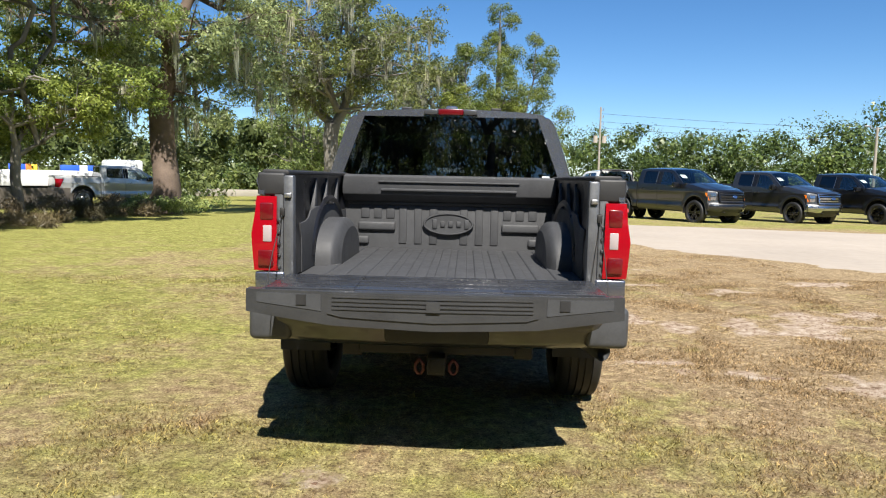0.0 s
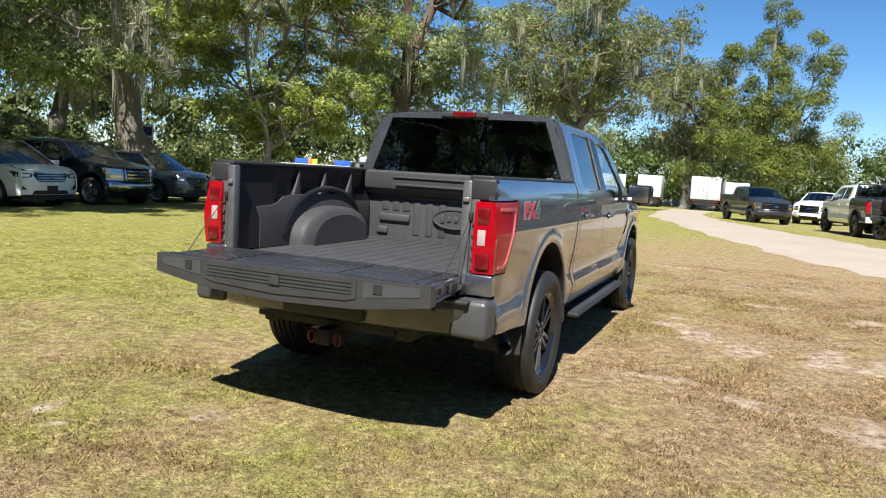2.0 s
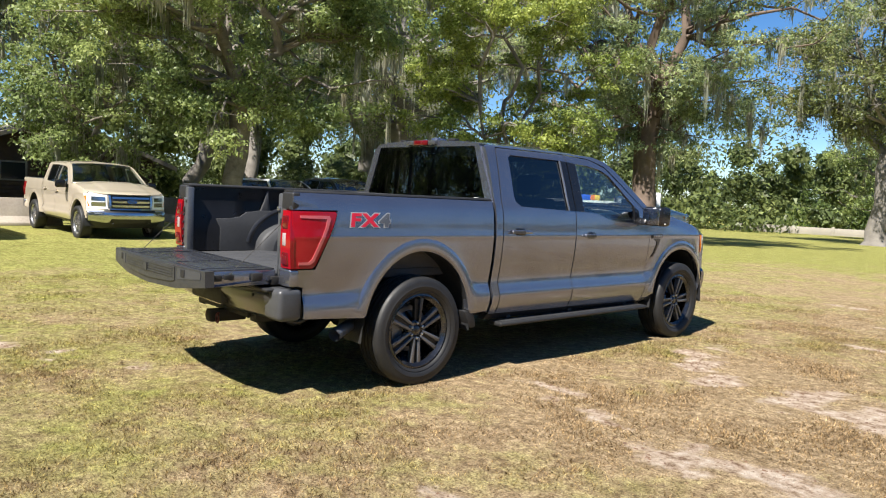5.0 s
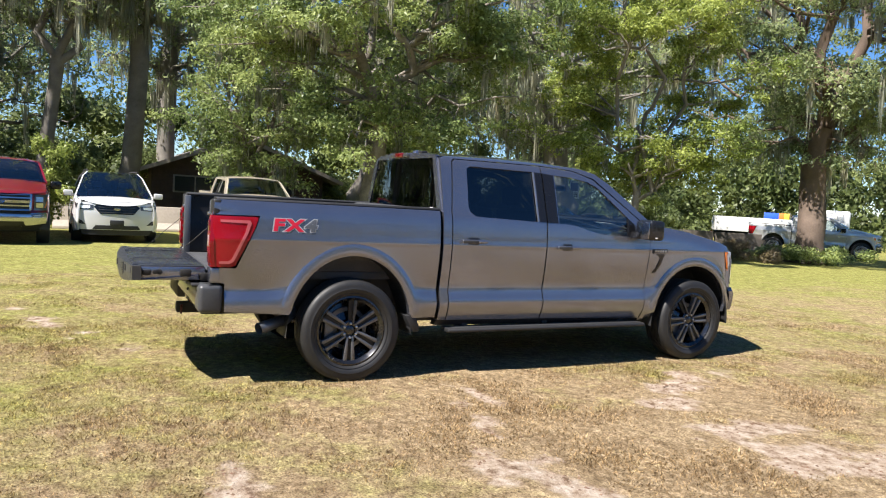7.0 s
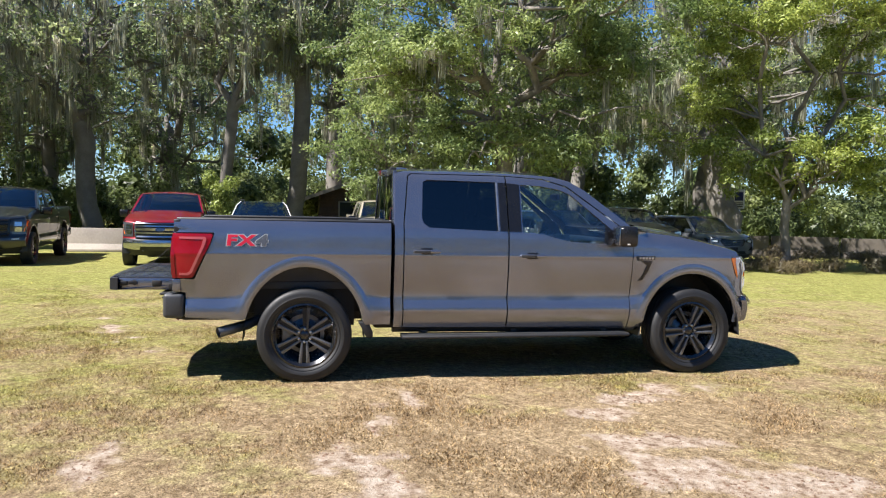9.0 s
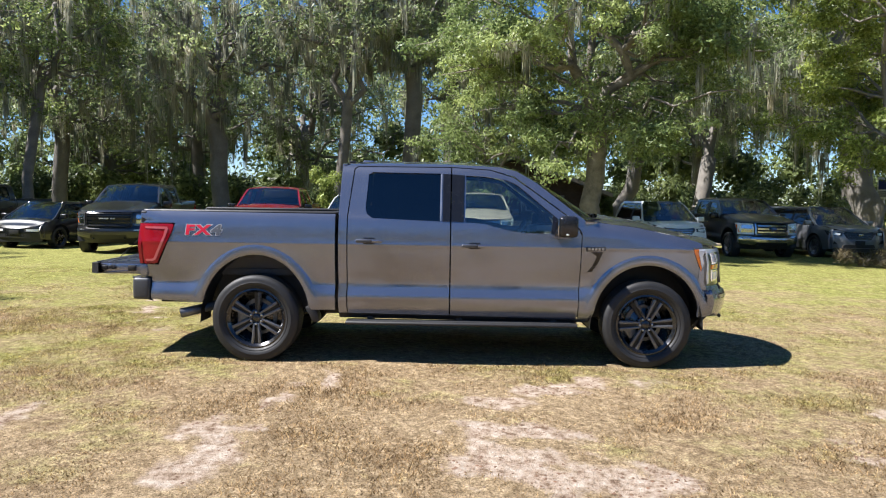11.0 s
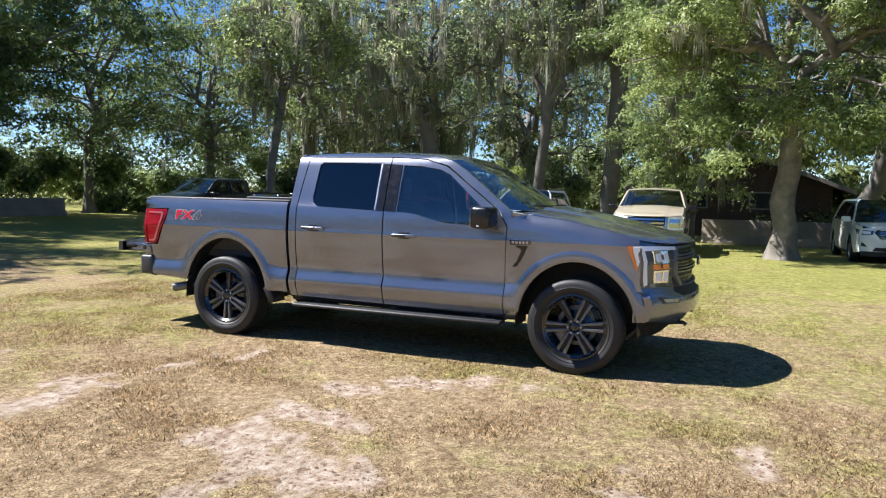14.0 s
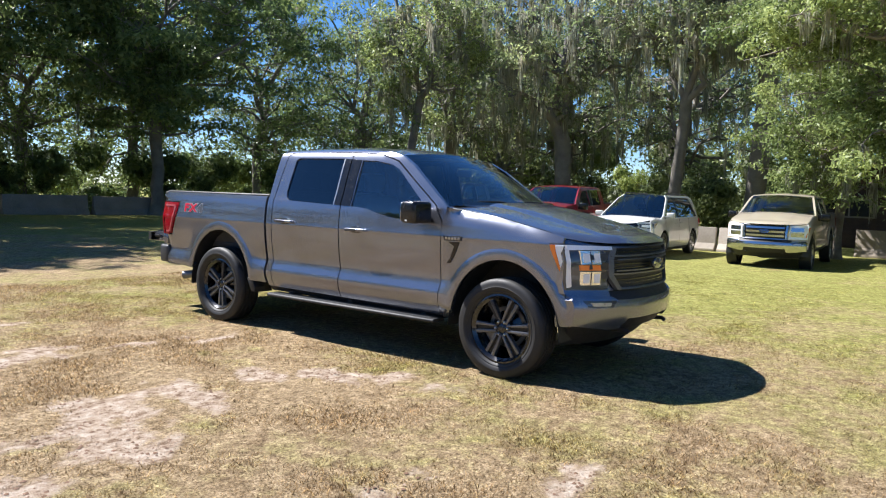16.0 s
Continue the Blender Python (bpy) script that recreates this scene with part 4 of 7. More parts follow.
        hitch = part("tow_hitch", joined(box(-0.045, 0.045, -1.23, -0.95, 0.42, 0.51, 0.008), box(-0.40, 0.40, -1.12, -1.05, 0.50, 0.57, 0.01), box(-0.033, 0.033, -1.234, -1.226, 0.432, 0.498, 0.004)), DARKSTEEL, t)
        for s in (-0.085, 0.085):
            part("shackle", joined(tube([(s, -1.19, 0.495)] + [(s + 0.022 * math.sin(a), -1.20, 0.455 + 0.034 * math.cos(a)) for a in (0.4, 1.2, 2.0, 2.8, 3.5, 4.3, 5.1, 5.88)] + [(s, -1.19, 0.495)], 0.0075, 8)), HOOK_RED, hitch, "orange-red tow shackle")
        for flip in (False, True):
            for ch, dy, mm in (("F", -0.625, DECAL_RED), ("X", -0.502, DECAL_RED), ("4", -0.372, DECAL_GREY)):
                yy = -1.0 - dy if flip else dy
                for nm, fat, off, mm2 in (("decal_edge", 0.011, 0.0015, DECAL_EDGE), ("decal_letter", 0.005, 0.0045, mm)):
                    b = letters(ch, 0.125, 0.0, Matrix(((0, 0, 1, 0), (1, 0.12, 0, yy), (0, 1, 0, 1.242 - 0.045), (0, 0, 0, 1))) @ Matrix.Diagonal((1.45, 1, 1, 1)), fat)
                    if flip:
                        moved(b, Matrix.Translation((0, 2 * yy, 0)) @ Matrix.Diagonal((1, -1, 1, 1)))
                    bmesh.ops.triangulate(b, faces=b.faces[:])
                    for v in b.verts:
                        v.co.x = flank(v.co.y, v.co.z) + off
                    part(nm, b, mm2, t, mirror=flip)
        # inside the cab
        part("dashboard", joined(box(-0.80, 0.80, 2.72, 3.2, 1.0, 1.27, 0.06, 3), box(-0.16, 0.16, 2.66, 2.74, 1.12, 1.30, 0.02)), PLASTIC, t)
        part("steering_wheel", moved(joined(tube([(0.18 * math.cos(a), 0, 0.18 * math.sin(a)) for a in (2 * math.pi * k / 24 for k in range(25))], 0.016, 8), box(-0.16, 0.16, -0.015, 0.015, -0.025, 0.025, 0.01)), Matrix.Translation((-0.40, 2.58, 1.17)) @ Matrix.Rotation(radians(-25), 4, "X")), CLOTH, t)
        for x0 in (-0.68, 0.12):
            part("front_seat", seat_bm(x0, x0 + 0.56, 1.95, 0.72), CLOTH, t)
        part("rear_bench", joined(seat_bm(-0.72, -0.12, 1.05, 0.74), seat_bm(0.12, 0.72, 1.05, 0.74), seat_bm(-0.15, 0.15, 1.05, 0.72)), CLOTH, t)
        part("interior_mirror", box(-0.12, 0.12, 2.60, 2.63, 1.66, 1.73, 0.02), PLASTIC, t)
        part("window_paper", moved(box(-0.14, 0.14, -0.11, 0.11, -0.001, 0.001, 0), Matrix.Translation((0.45, 2.98, 1.335)) @ Matrix.Rotation(radians(-12), 4, "X")), PAPER, t, "white paper on the dashboard")
    if paper:
        part("window_paper", moved(box(-0.13, 0.13, -0.10, 0.10, -0.001, 0.001, 0), Matrix.Translation((0.52, 2.72, 1.63)) @ Matrix.Rotation(radians(-35), 4, "X")), PAPER, t, "white paper behind the windscreen")
    part("cab_floor", box(-0.86, 0.86, 0.83, 3.1, 0.50, 0.56, 0.01), CLOTH, t)
    part("headliner", net(lambda u, v: tuple(Vector(roof(u * 0.9 + 0.05, v * 0.9 + 0.05)) - Vector((0, 0, 0.05))), 10, 6), varied_headliner, t)
    put_wheels(t, wheel_parts(rim or WHEEL, "six", detail), BASE)
    return t


varied_headliner = varied("grey_headliner", (0.22, 0.22, 0.21), 0.9)
main_truck = pickup("pickup_truck", Matrix(), PAINT_GREY, "dark grey crew-cab pickup with lowered tailgate parked on dry grass", open_gate=True)


# ---- other cars ----
def car(name, m, body, label, wb=2.86, fo=0.92, ro=1.0, hw=0.95, high=1.74, belt=1.10, nose_z=1.0, r=0.365, cowl=0.52, tail=0.16, grille="hex", rails=False, lamps=LAMP_DARK, low=None, category="car", rim=ALLOY, group=""):
    """A closed car. Local axes: x to its right, y ahead, the ground under the rear axle at the origin."""
    t = thing(name, m, label, category, group)
    y_r, y_f, y_c = -ro, wb + fo, wb - cowl + 0.55
    y_rf, y_rr = y_c - (high - belt) * 1.55, y_r + tail + 0.30
    prof = lerp_table([(0.22, 0.90), (0.30, 0.965), (0.5, 1.0), (0.75, 0.995), (0.9, 0.975), (belt - 0.06, 0.962), (belt, 0.94), (high - 0.12, 0.74), (high - 0.02, 0.64), (high + 0.1, 0.55)])
    top = lerp_table([(y_r + 0.10, belt + 0.02), (y_c - 0.1, belt - 0.01), (y_c + 0.1, belt - 0.04), ((y_c + y_f) / 2, (belt + nose_z) / 2 + 0.02), (y_f - 0.22, nose_z), (y_f, nose_z - 0.12)])
    def fl(y, z):
        x = hw * prof(z)
        for cy in (0, wb):
            d = math.hypot(y - cy, z - r)
            x += 0.018 * smooth01((r + 0.16 - d) / 0.05)
        x -= 0.17 * max(0.0, (y - (y_f - 0.75)) / 0.75) ** 2.2 + 0.10 * max(0.0, ((y_r + 0.5) - y) / 0.5) ** 2.2
        if z < belt and y > y_c - 0.1:
            x -= 0.05 * max(0.0, 1 - (top(y) - z) / 0.10) ** 2
        return x
    def fs(poly, off=0.0, step=0.09, depth=0.03):
        return sheet(poly, lambda y, z: (fl(y, z) + off, y, z), step, (), (0.5, belt - 0.06), (-depth, 0, 0) if depth else (0, 0, 0))
    ra = r + 0.07
    ar = [(ra * math.cos(radians(a)), r + ra * math.sin(radians(a))) for a in range(186, -7, -8)]
    af = [(wb + ra * math.cos(radians(a)), r + ra * math.sin(radians(a))) for a in range(186, -7, -8)]
    side = [(y_r + 0.06, 0.42), (-ra - 0.05, 0.30)] + ar + [(ra + 0.05, 0.27), (wb - ra - 0.05, 0.27)] + af + [(wb + ra + 0.05, 0.30), (y_f - 0.16, 0.34), (y_f - 0.10, 0.6), (y_f - 0.16, nose_z - 0.05)]
    side += [(y, top(y)) for y in np.linspace(y_f - 0.24, y_r + 0.14, 14)] + [(y_r + 0.02, belt - 0.12)]
    for flip in (False, True):
        part("body_side", fs(side), body, t, mirror=flip)
        part("sill", fs([(ra + 0.02, 0.20), (wb - ra - 0.02, 0.20), (wb - ra - 0.02, 0.285), (ra + 0.02, 0.285)], 0.004, 0.2, 0.1), low or PLASTIC, t, mirror=flip)
        win = [(y_c - 0.02, belt - 0.02), (y_rf, high - 0.05), (y_rr + 0.15, high - 0.055), (y_r + tail + 0.02, belt + 0.02)]
        part("side_glass", fs(win, -0.012, 0.12, 0), PRIVACY, t, mirror=flip)
        part("window_frame", joined(fs([(y_c + 0.05, belt - 0.03), (y_rf + 0.02, high - 0.03), (y_rf - 0.05, high - 0.06), (y_c - 0.10, belt - 0.02)], 0.004, 0.1, 0.03),
                                    fs([(y_rf + 0.05, high - 0.06), (y_rf, high - 0.005), (y_rr, high - 0.01), (y_rr + 0.05, high - 0.075)], 0.004, 0.15, 0.03),
                                    fs([(y_r + tail - 0.04, belt), (y_r + tail + 0.26, belt), (y_rr + 0.28, high - 0.07), (y_rr, high - 0.02)], 0.004, 0.1, 0.03)), body, t, mirror=flip)
        ym = wb * 0.48
        part("pillar", fs([(ym - 0.05, belt), (ym + 0.05, belt), (ym + 0.03, high - 0.07), (ym - 0.07, high - 0.07)], 0.002, 0.15, 0.02), TRIM, t, mirror=flip)
        parts("door_gap", ([fs([(y, 0.34), (y + 0.012, 0.34), (y + 0.012, belt - 0.01), (y, belt - 0.01)], 0.0015, 0.2, 0) for y in (ym, y_c - 0.22, 0.30 + ra * 0.2)]), TRIM, t, mirror=flip)
        parts("door_handle", ([box(hw * 0.965, hw * 1.0, y, y + 0.2, belt - 0.17, belt - 0.14, 0.01) for y in (ym + 0.08 - 0.35, y_c - 1.25)]), body, t, mirror=flip)
        part("door_mirror", joined(moved(box(-0.11, 0.11, -0.07, 0.07, -0.075, 0.075, 0.03, 3), Matrix.Translation((hw + 0.08, y_c - 0.28, belt + 0.07))), box(hw * 0.9, hw, y_c - 0.30, y_c - 0.24, belt, belt + 0.05, 0.01)), body, t, mirror=flip)
        part("wheel_well", net(lambda u, v: (hw * (0.62 + 0.36 * v), -(ra + 0.02) * math.cos(math.pi * u), r + (ra + 0.02) * math.sin(math.pi * u)), 14, 2), PLASTIC, t, mirror=flip)
        part("wheel_well", net(lambda u, v: (hw * (0.62 + 0.36 * v), wb - (ra + 0.02) * math.cos(math.pi * u), r + (ra + 0.02) * math.sin(math.pi * u)), 14, 2), PLASTIC, t, mirror=flip)
    def bonnet(u, v):
        s = 2 * u - 1
        c = 1 - abs(s) ** 2.4
        y = y_c - 0.02 + 0.10 * c + (y_f - 0.26 - y_c + 0.16 * c) * v
        yy = min(y, y_f - 0.24)
        return (s * (fl(yy, top(yy)) - 0.004), y, top(y) + 0.06 * (1 - s * s) ** 0.8 - 0.05 * max(0, (v - 0.85) / 0.15) ** 2 * c)
    part("bonnet", net(bonnet, 28, 16), body, t)
    e_z = high - 0.02
    part("roof", net(lambda u, v: ((2 * u - 1) * fl(0.5 * (y_rf + y_rr), e_z), y_rr + (y_rf - y_rr) * v + (0.05 * v - 0.03 * (1 - v)) * (1 - (2 * u - 1) ** 2), e_z + 0.035 * (1 - (2 * u - 1) ** 2) * (0.6 + 0.4 * math.sin(math.pi * v))), 20, 10), body, t)
    def glass(u, v):
        s = 2 * u - 1
        a = Vector((s * fl(y_rf, e_z), y_rf + 0.05 * (1 - s * s), e_z + 0.02 * (1 - s * s)))
        b = Vector((s * hw * 0.93, y_c + 0.10 * (1 - s * s), belt - 0.03 + 0.02 * (1 - s * s)))
        p = a.lerp(b, v)
        p.z += 0.03 * math.sin(math.pi * v) * (1 - s * s)
        return p
    part("windscreen", net(glass, 14, 8), FRONT_GLASS, t)
    part("rear_window", net(lambda u, v: tuple(Vector(((2 * u - 1) * fl(y_rr, e_z), y_rr, e_z)).lerp(Vector(((2 * u - 1) * hw * 0.88, y_r + tail - 0.05, belt)), v)), 10, 6), PRIVACY, t)
    part("tail", net(lambda u, v: ((2 * u - 1) * fl(y_r + 0.05, 0.42 + (belt - 0.42) * v) * 0.99, y_r + tail * v * v * 0.9 + 0.08 * (2 * u - 1) ** 4 - 0.02, 0.40 + (belt + 0.02 - 0.40) * v), 16, 8), body, t)
    fy = lambda x, z: y_f - 0.05 - 0.20 * abs(x / hw) ** 2.4 - 0.05 * max(0.0, (z - 0.62) / (nose_z - 0.62)) ** 2 - 0.08 * max(0.0, 0.45 - z) * 3 * 0.3
    fsh = lambda poly, off=0.0, depth=0.03: sheet(poly, lambda x, z: (x, fy(x, z) + off, z), 0.09, (), (), (0, -depth, 0))
    h = hw - 0.06
    part("front_panel", fsh([(-h, 0.36), (h, 0.36), (h + 0.01, 0.6), (h - 0.03, nose_z - 0.05), (0.3, nose_z + 0.0), (-0.3, nose_z + 0.0), (-h + 0.03, nose_z - 0.05), (-h - 0.01, 0.6)], 0.0), body, t)
    gz0, gz1 = nose_z - 0.31, nose_z - 0.05
    gw = 0.52 if grille != "slim" else 0.30
    g = part("grille", fsh([(-gw, gz1 - 0.09), (-gw + 0.14, gz0), (gw - 0.14, gz0), (gw, gz1 - 0.09), (gw - 0.09, gz1), (-gw + 0.09, gz1)], 0.012) if grille != "slim" else fsh([(-gw, 0.40), (gw, 0.40), (gw, 0.47), (-gw, 0.47)], 0.012), TRIM, t)
    if grille != "slim":
        bars = [fsh([(-gw + 0.12, z), (gw - 0.12, z), (gw - 0.10, z + 0.018), (-gw + 0.10, z + 0.018)], 0.022, 0.02) for z in np.linspace(gz0 + 0.03, gz1 - 0.04, 4)]
        parts("grille_bar", bars, CHROME if grille == "hex" else GRAPHITE, g)
        part("badge", moved(lathe([(0, 0.085), (0.012, 0.084), (0.014, 0.001)], 24), Matrix.Translation((0, fy(0, 0.5 * (gz0 + gz1)) + 0.03, 0.5 * (gz0 + gz1))) @ Matrix.Rotation(radians(90), 4, "Z") @ Matrix.Diagonal((1, 1, 0.42, 1))), BLUE_OVAL if grille == "hex" else CHROME, g)
    part("lower_intake", fsh([(-0.55, 0.37), (0.55, 0.37), (0.48, 0.47), (-0.48, 0.47)], 0.012), PLASTIC, t)
    part("front_lip", fsh([(-0.75, 0.23), (0.75, 0.23), (0.82, 0.37), (-0.82, 0.37)], -0.02, 0.06), low or PLASTIC, t)
    for flip in (False, True):
        lz = nose_z - 0.10
        hl = part("headlamp", joined(fsh([(gw + 0.03, lz - 0.10), (h - 0.04, lz - 0.12), (h - 0.01, lz + 0.02), (gw + 0.01, lz + 0.0)], 0.014), fs([(y_f - 0.46, lz + 0.05), (y_f - 0.28, lz - 0.10), (y_f - 0.20, lz - 0.10), (y_f - 0.20, lz + 0.03)], 0.006, 0.06)), lamps, t, mirror=flip)
        part("lens", fsh([(gw + 0.09, lz - 0.08), (h - 0.12, lz - 0.09), (h - 0.10, lz - 0.01), (gw + 0.08, lz - 0.02)], 0.02, 0.02), WHITE_LENS, hl, mirror=flip)
        part("fog_lamp", fsh([(h - 0.24, 0.48), (h - 0.05, 0.50), (h - 0.03, 0.62), (h - 0.14, 0.58)], 0.012), PLASTIC, t, mirror=flip)
        part("tail_lamp", box(hw * 0.70, hw * 0.93, y_r - 0.01, y_r + 0.16, belt - 0.24, belt - 0.05, 0.03), RED_LENS, t, mirror=flip)
        if rails:
            part("roof_rail", tube([(fl(0.8, e_z) - 0.02, y_rr + 0.15, high + 0.0), (fl(0.8, e_z) - 0.02, y_rr + 0.3, high + 0.045), (fl(0.8, e_z) - 0.02, y_rf - 0.25, high + 0.045), (fl(0.8, e_z) - 0.02, y_rf - 0.1, high)], 0.016, 8), PLASTIC, t, mirror=flip)
    part("number_plate", moved(box(-0.16, 0.16, -0.006, 0.006, -0.07, 0.07, 0.004), Matrix.Translation((0, fy(0, 0.52) + 0.02, 0.53))), PLASTIC, t)
    part("underbody", joined(box(-hw * 0.72, hw * 0.72, y_r + 0.15, y_f - 0.3, 0.22, 0.45, 0.03), box(-hw * 0.6, hw * 0.6, wb - 0.3, y_f - 0.25, 0.3, nose_z - 0.1, 0.03)), DARKSTEEL, t)
    part("cabin_floor", box(-hw * 0.85, hw * 0.85, y_r + 0.2, y_c, 0.45, 0.50, 0.01), CLOTH, t)
    for x0 in (-0.58, 0.08):
        part("front_seat", seat_bm(x0, x0 + 0.5, wb * 0.42, high - 1.22), CLOTH, t)
    part("dashboard", box(-hw * 0.8, hw * 0.8, y_c - 0.45, y_c + 0.02, belt - 0.3, belt - 0.06, 0.05, 3), PLASTIC, t)
    w = wheel_parts(rim, "five", False)
    w.parent = t
    k = r / 0.414
    for i, (px, py, turn) in enumerate([(hw - 0.12, 0, 0), (-hw + 0.12, 0, 180), (hw - 0.12, wb, 0), (-hw + 0.12, wb, 180)]):
        mm = pose(px, py, r * 0.99, 23 * i, 0, turn) @ Matrix.Diagonal((0.85, k, k, 1))
        if i == 0:
            w.matrix_basis = mm
        else:
            c = copy_thing(w, Matrix())
            c.matrix_basis = mm
            c.parent = t
    return t


def gz(x, y):
    """Height of the ground: nearly level, easing down to the west and the north."""
    return -0.009 * min(max(0.0, -x - 2.0), 25.0) - 0.0145 * min(max(0.0, y - 20.0), 80.0)


def parked(x_front, y, turn, reach, tall=1.0, long=1.0):
    """Pose of a vehicle whose nose is at (x_front, y), heading turn degrees left of +y; reach: nose to rear axle."""
    a = radians(turn)
    x, yy = x_front + math.sin(a) * reach * long, y - math.cos(a) * reach * long
    return Matrix.Translation((x, yy, gz(x, yy))) @ Matrix.Rotation(a, 4, "Z") @ Matrix.Diagonal((1, long, tall, 1))


ROW = "vehicles parked in the row"
LOT = "trucks parked beside the sandy drive"
# the row under the oaks, noses to the field
pickup("pickup_truck", parked(-13.0, -14.6, -96, 4.64, 1.05), PAINT_BLACK, "tall black crew-cab pickup with a chrome grille parked in tree shade", ROW, "wide", detail=False, rim=ALLOY, trim=CHROME, bumper=CHROME)
car("sedan", parked(-13.6, -11.4, -97, 3.75), PAINT_BLACK, "low glossy black saloon car parked on shaded grass", wb=2.95, fo=0.86, ro=1.05, hw=0.93, high=1.44, belt=0.93, nose_z=0.74, r=0.345, cowl=0.35, tail=0.42, grille="slim", rim=WHEEL, group=ROW)
pickup("pickup_truck", parked(-11.9, -7.75, -84, 4.64, 1.06), PAINT_BLACK, "black heavy-duty pickup with a barred black grille on the grass", ROW, "ram", detail=False, rim=WHEEL)
pickup("pickup_truck", parked(-11.9, -3.6, -87, 4.64, 1.04), PAINT_RED, "deep red heavy-duty pickup with chrome grille and bumper", ROW, "wide", detail=False, rim=ALLOY, trim=CHROME, bumper=CHROME)
car("suv", parked(-13.1, -1.2, -88, 3.78), PAINT_PEARL, "white sport utility car with black grille and roof rails", hw=0.99, high=1.79, belt=1.14, nose_z=1.06, fo=0.93, grille="black", rails=True, category="suv", low=PLASTIC, group=ROW)
pickup("pickup_truck", parked(-13.0, 2.6, -88, 4.64, 1.0), PAINT_TAN, "pale gold pickup with a bright three-bar grille on the grass", ROW, "three", detail=False, rim=ALLOY, trim=CHROME, bumper=CHROME)
car("suv", parked(-14.5, 8.7, -88, 3.77), PAINT_WHITE, "white crossover car with a chrome grille parked beside a tree", hw=0.96, high=1.73, belt=1.10, nose_z=1.0, category="suv", group=ROW)
pickup("pickup_truck", parked(-14.3, 11.45, -86, 4.64, 0.98), PAINT_NAVY, "dark navy pickup with a bright three-bar grille", ROW, "three", detail=False, rim=ALLOY, trim=CHROME, bumper=CHROME)
car("suv", parked(-14.7, 14.3, -84, 3.77), PAINT_MID, "mid-grey crossover car with a black grille beside the pickups", hw=0.96, high=1.62, belt=1.04, nose_z=0.95, grille="black", category="suv", group=ROW)
# trucks across the drive
for (x, y, turn, body, lab, fr, tr) in ((9.85, 21.7, -152, PAINT_BLACK, "black heavy-duty pickup with a black grille by the drive", "wide", TRIM), (14.1, 23.2, -154, PAINT_CHARCOAL, "charcoal heavy-duty pickup with a chrome bumper by the drive", "wide", CHROME), (17.8, 24.0, -156, PAINT_BLACK, "black heavy-duty pickup with bright headlamps by the drive", "wide", TRIM), (22.0, 25.4, -158, PAINT_CHARCOAL, "dark grey heavy-duty pickup at the end of the line", "wide", TRIM)):
    pickup("pickup_truck", parked(x, y, turn, 4.64, 1.08, 1.07), body, lab, LOT, fr, paper=True, detail=False, rim=WHEEL, trim=tr, bumper=tr if tr is CHROME else None)
work_truck = pickup("pickup_truck", parked(6.0, 31.5, 11, 4.64, 1.05), PAINT_WHITE, "white-cab work truck with a black service body and cab rack", LOT, "three", detail=False, rim=WHEEL)
for ob_ in work_truck.children:
    if ob_.name.split(".")[0] in ("bed_side", "rear_arch_flare", "corner_cap", "lower_corner", "rear_bumper", "tailgate"):
        ob_.data.materials[0] = PAINT_BLACK
part("cab_rack", joined(*[tube([(s_ * 0.80, 0.66, 1.40), (s_ * 0.72, 0.69, 1.93)], 0.03, 8) for s_ in (-1, 1)], tube([(-0.79, 0.66, 1.46), (0.79, 0.66, 1.46)], 0.016, 6), tube([(-0.74, 0.69, 1.93), (0.74, 0.69, 1.93)], 0.035, 8)), PLASTIC, work_truck, "black steel cab rack")
for s_ in (-1, 1):
    parts("rack_light", [box(s_ * x - 0.04, s_ * x + 0.04, 0.60, 0.65, 1.80, 1.88, 0.008) for x in (0.46, 0.60)], LIGHTBAR, work_truck)
parts("work_light", [box(-0.24 + 0.17 * k, -0.13 + 0.17 * k, -1.27, -1.23, 0.62, 0.72, 0.008) for k in range(3)], LIGHTBAR, work_truck)
pickup("pickup_truck", parked(3.5, 35.6, -160, 4.64, 1.0), PAINT_CHARCOAL, "dark grey pickup facing the field beside the drive", LOT, "wide", detail=False, rim=WHEEL)
pickup("pickup_truck", parked(5.3, 40.5, 160, 4.64, 1.0), PAINT_WHITE, "white pickup parked behind the dark trucks", LOT, "three", detail=False, rim=ALLOY)
pickup("pickup_truck", parked(-14.3, 31.2, -51, 4.64, 1.0), PAINT_SILVER, "silver pickup parked behind the great oak", LOT, "three", detail=False, rim=ALLOY, trim=CHROME, bumper=CHROME)


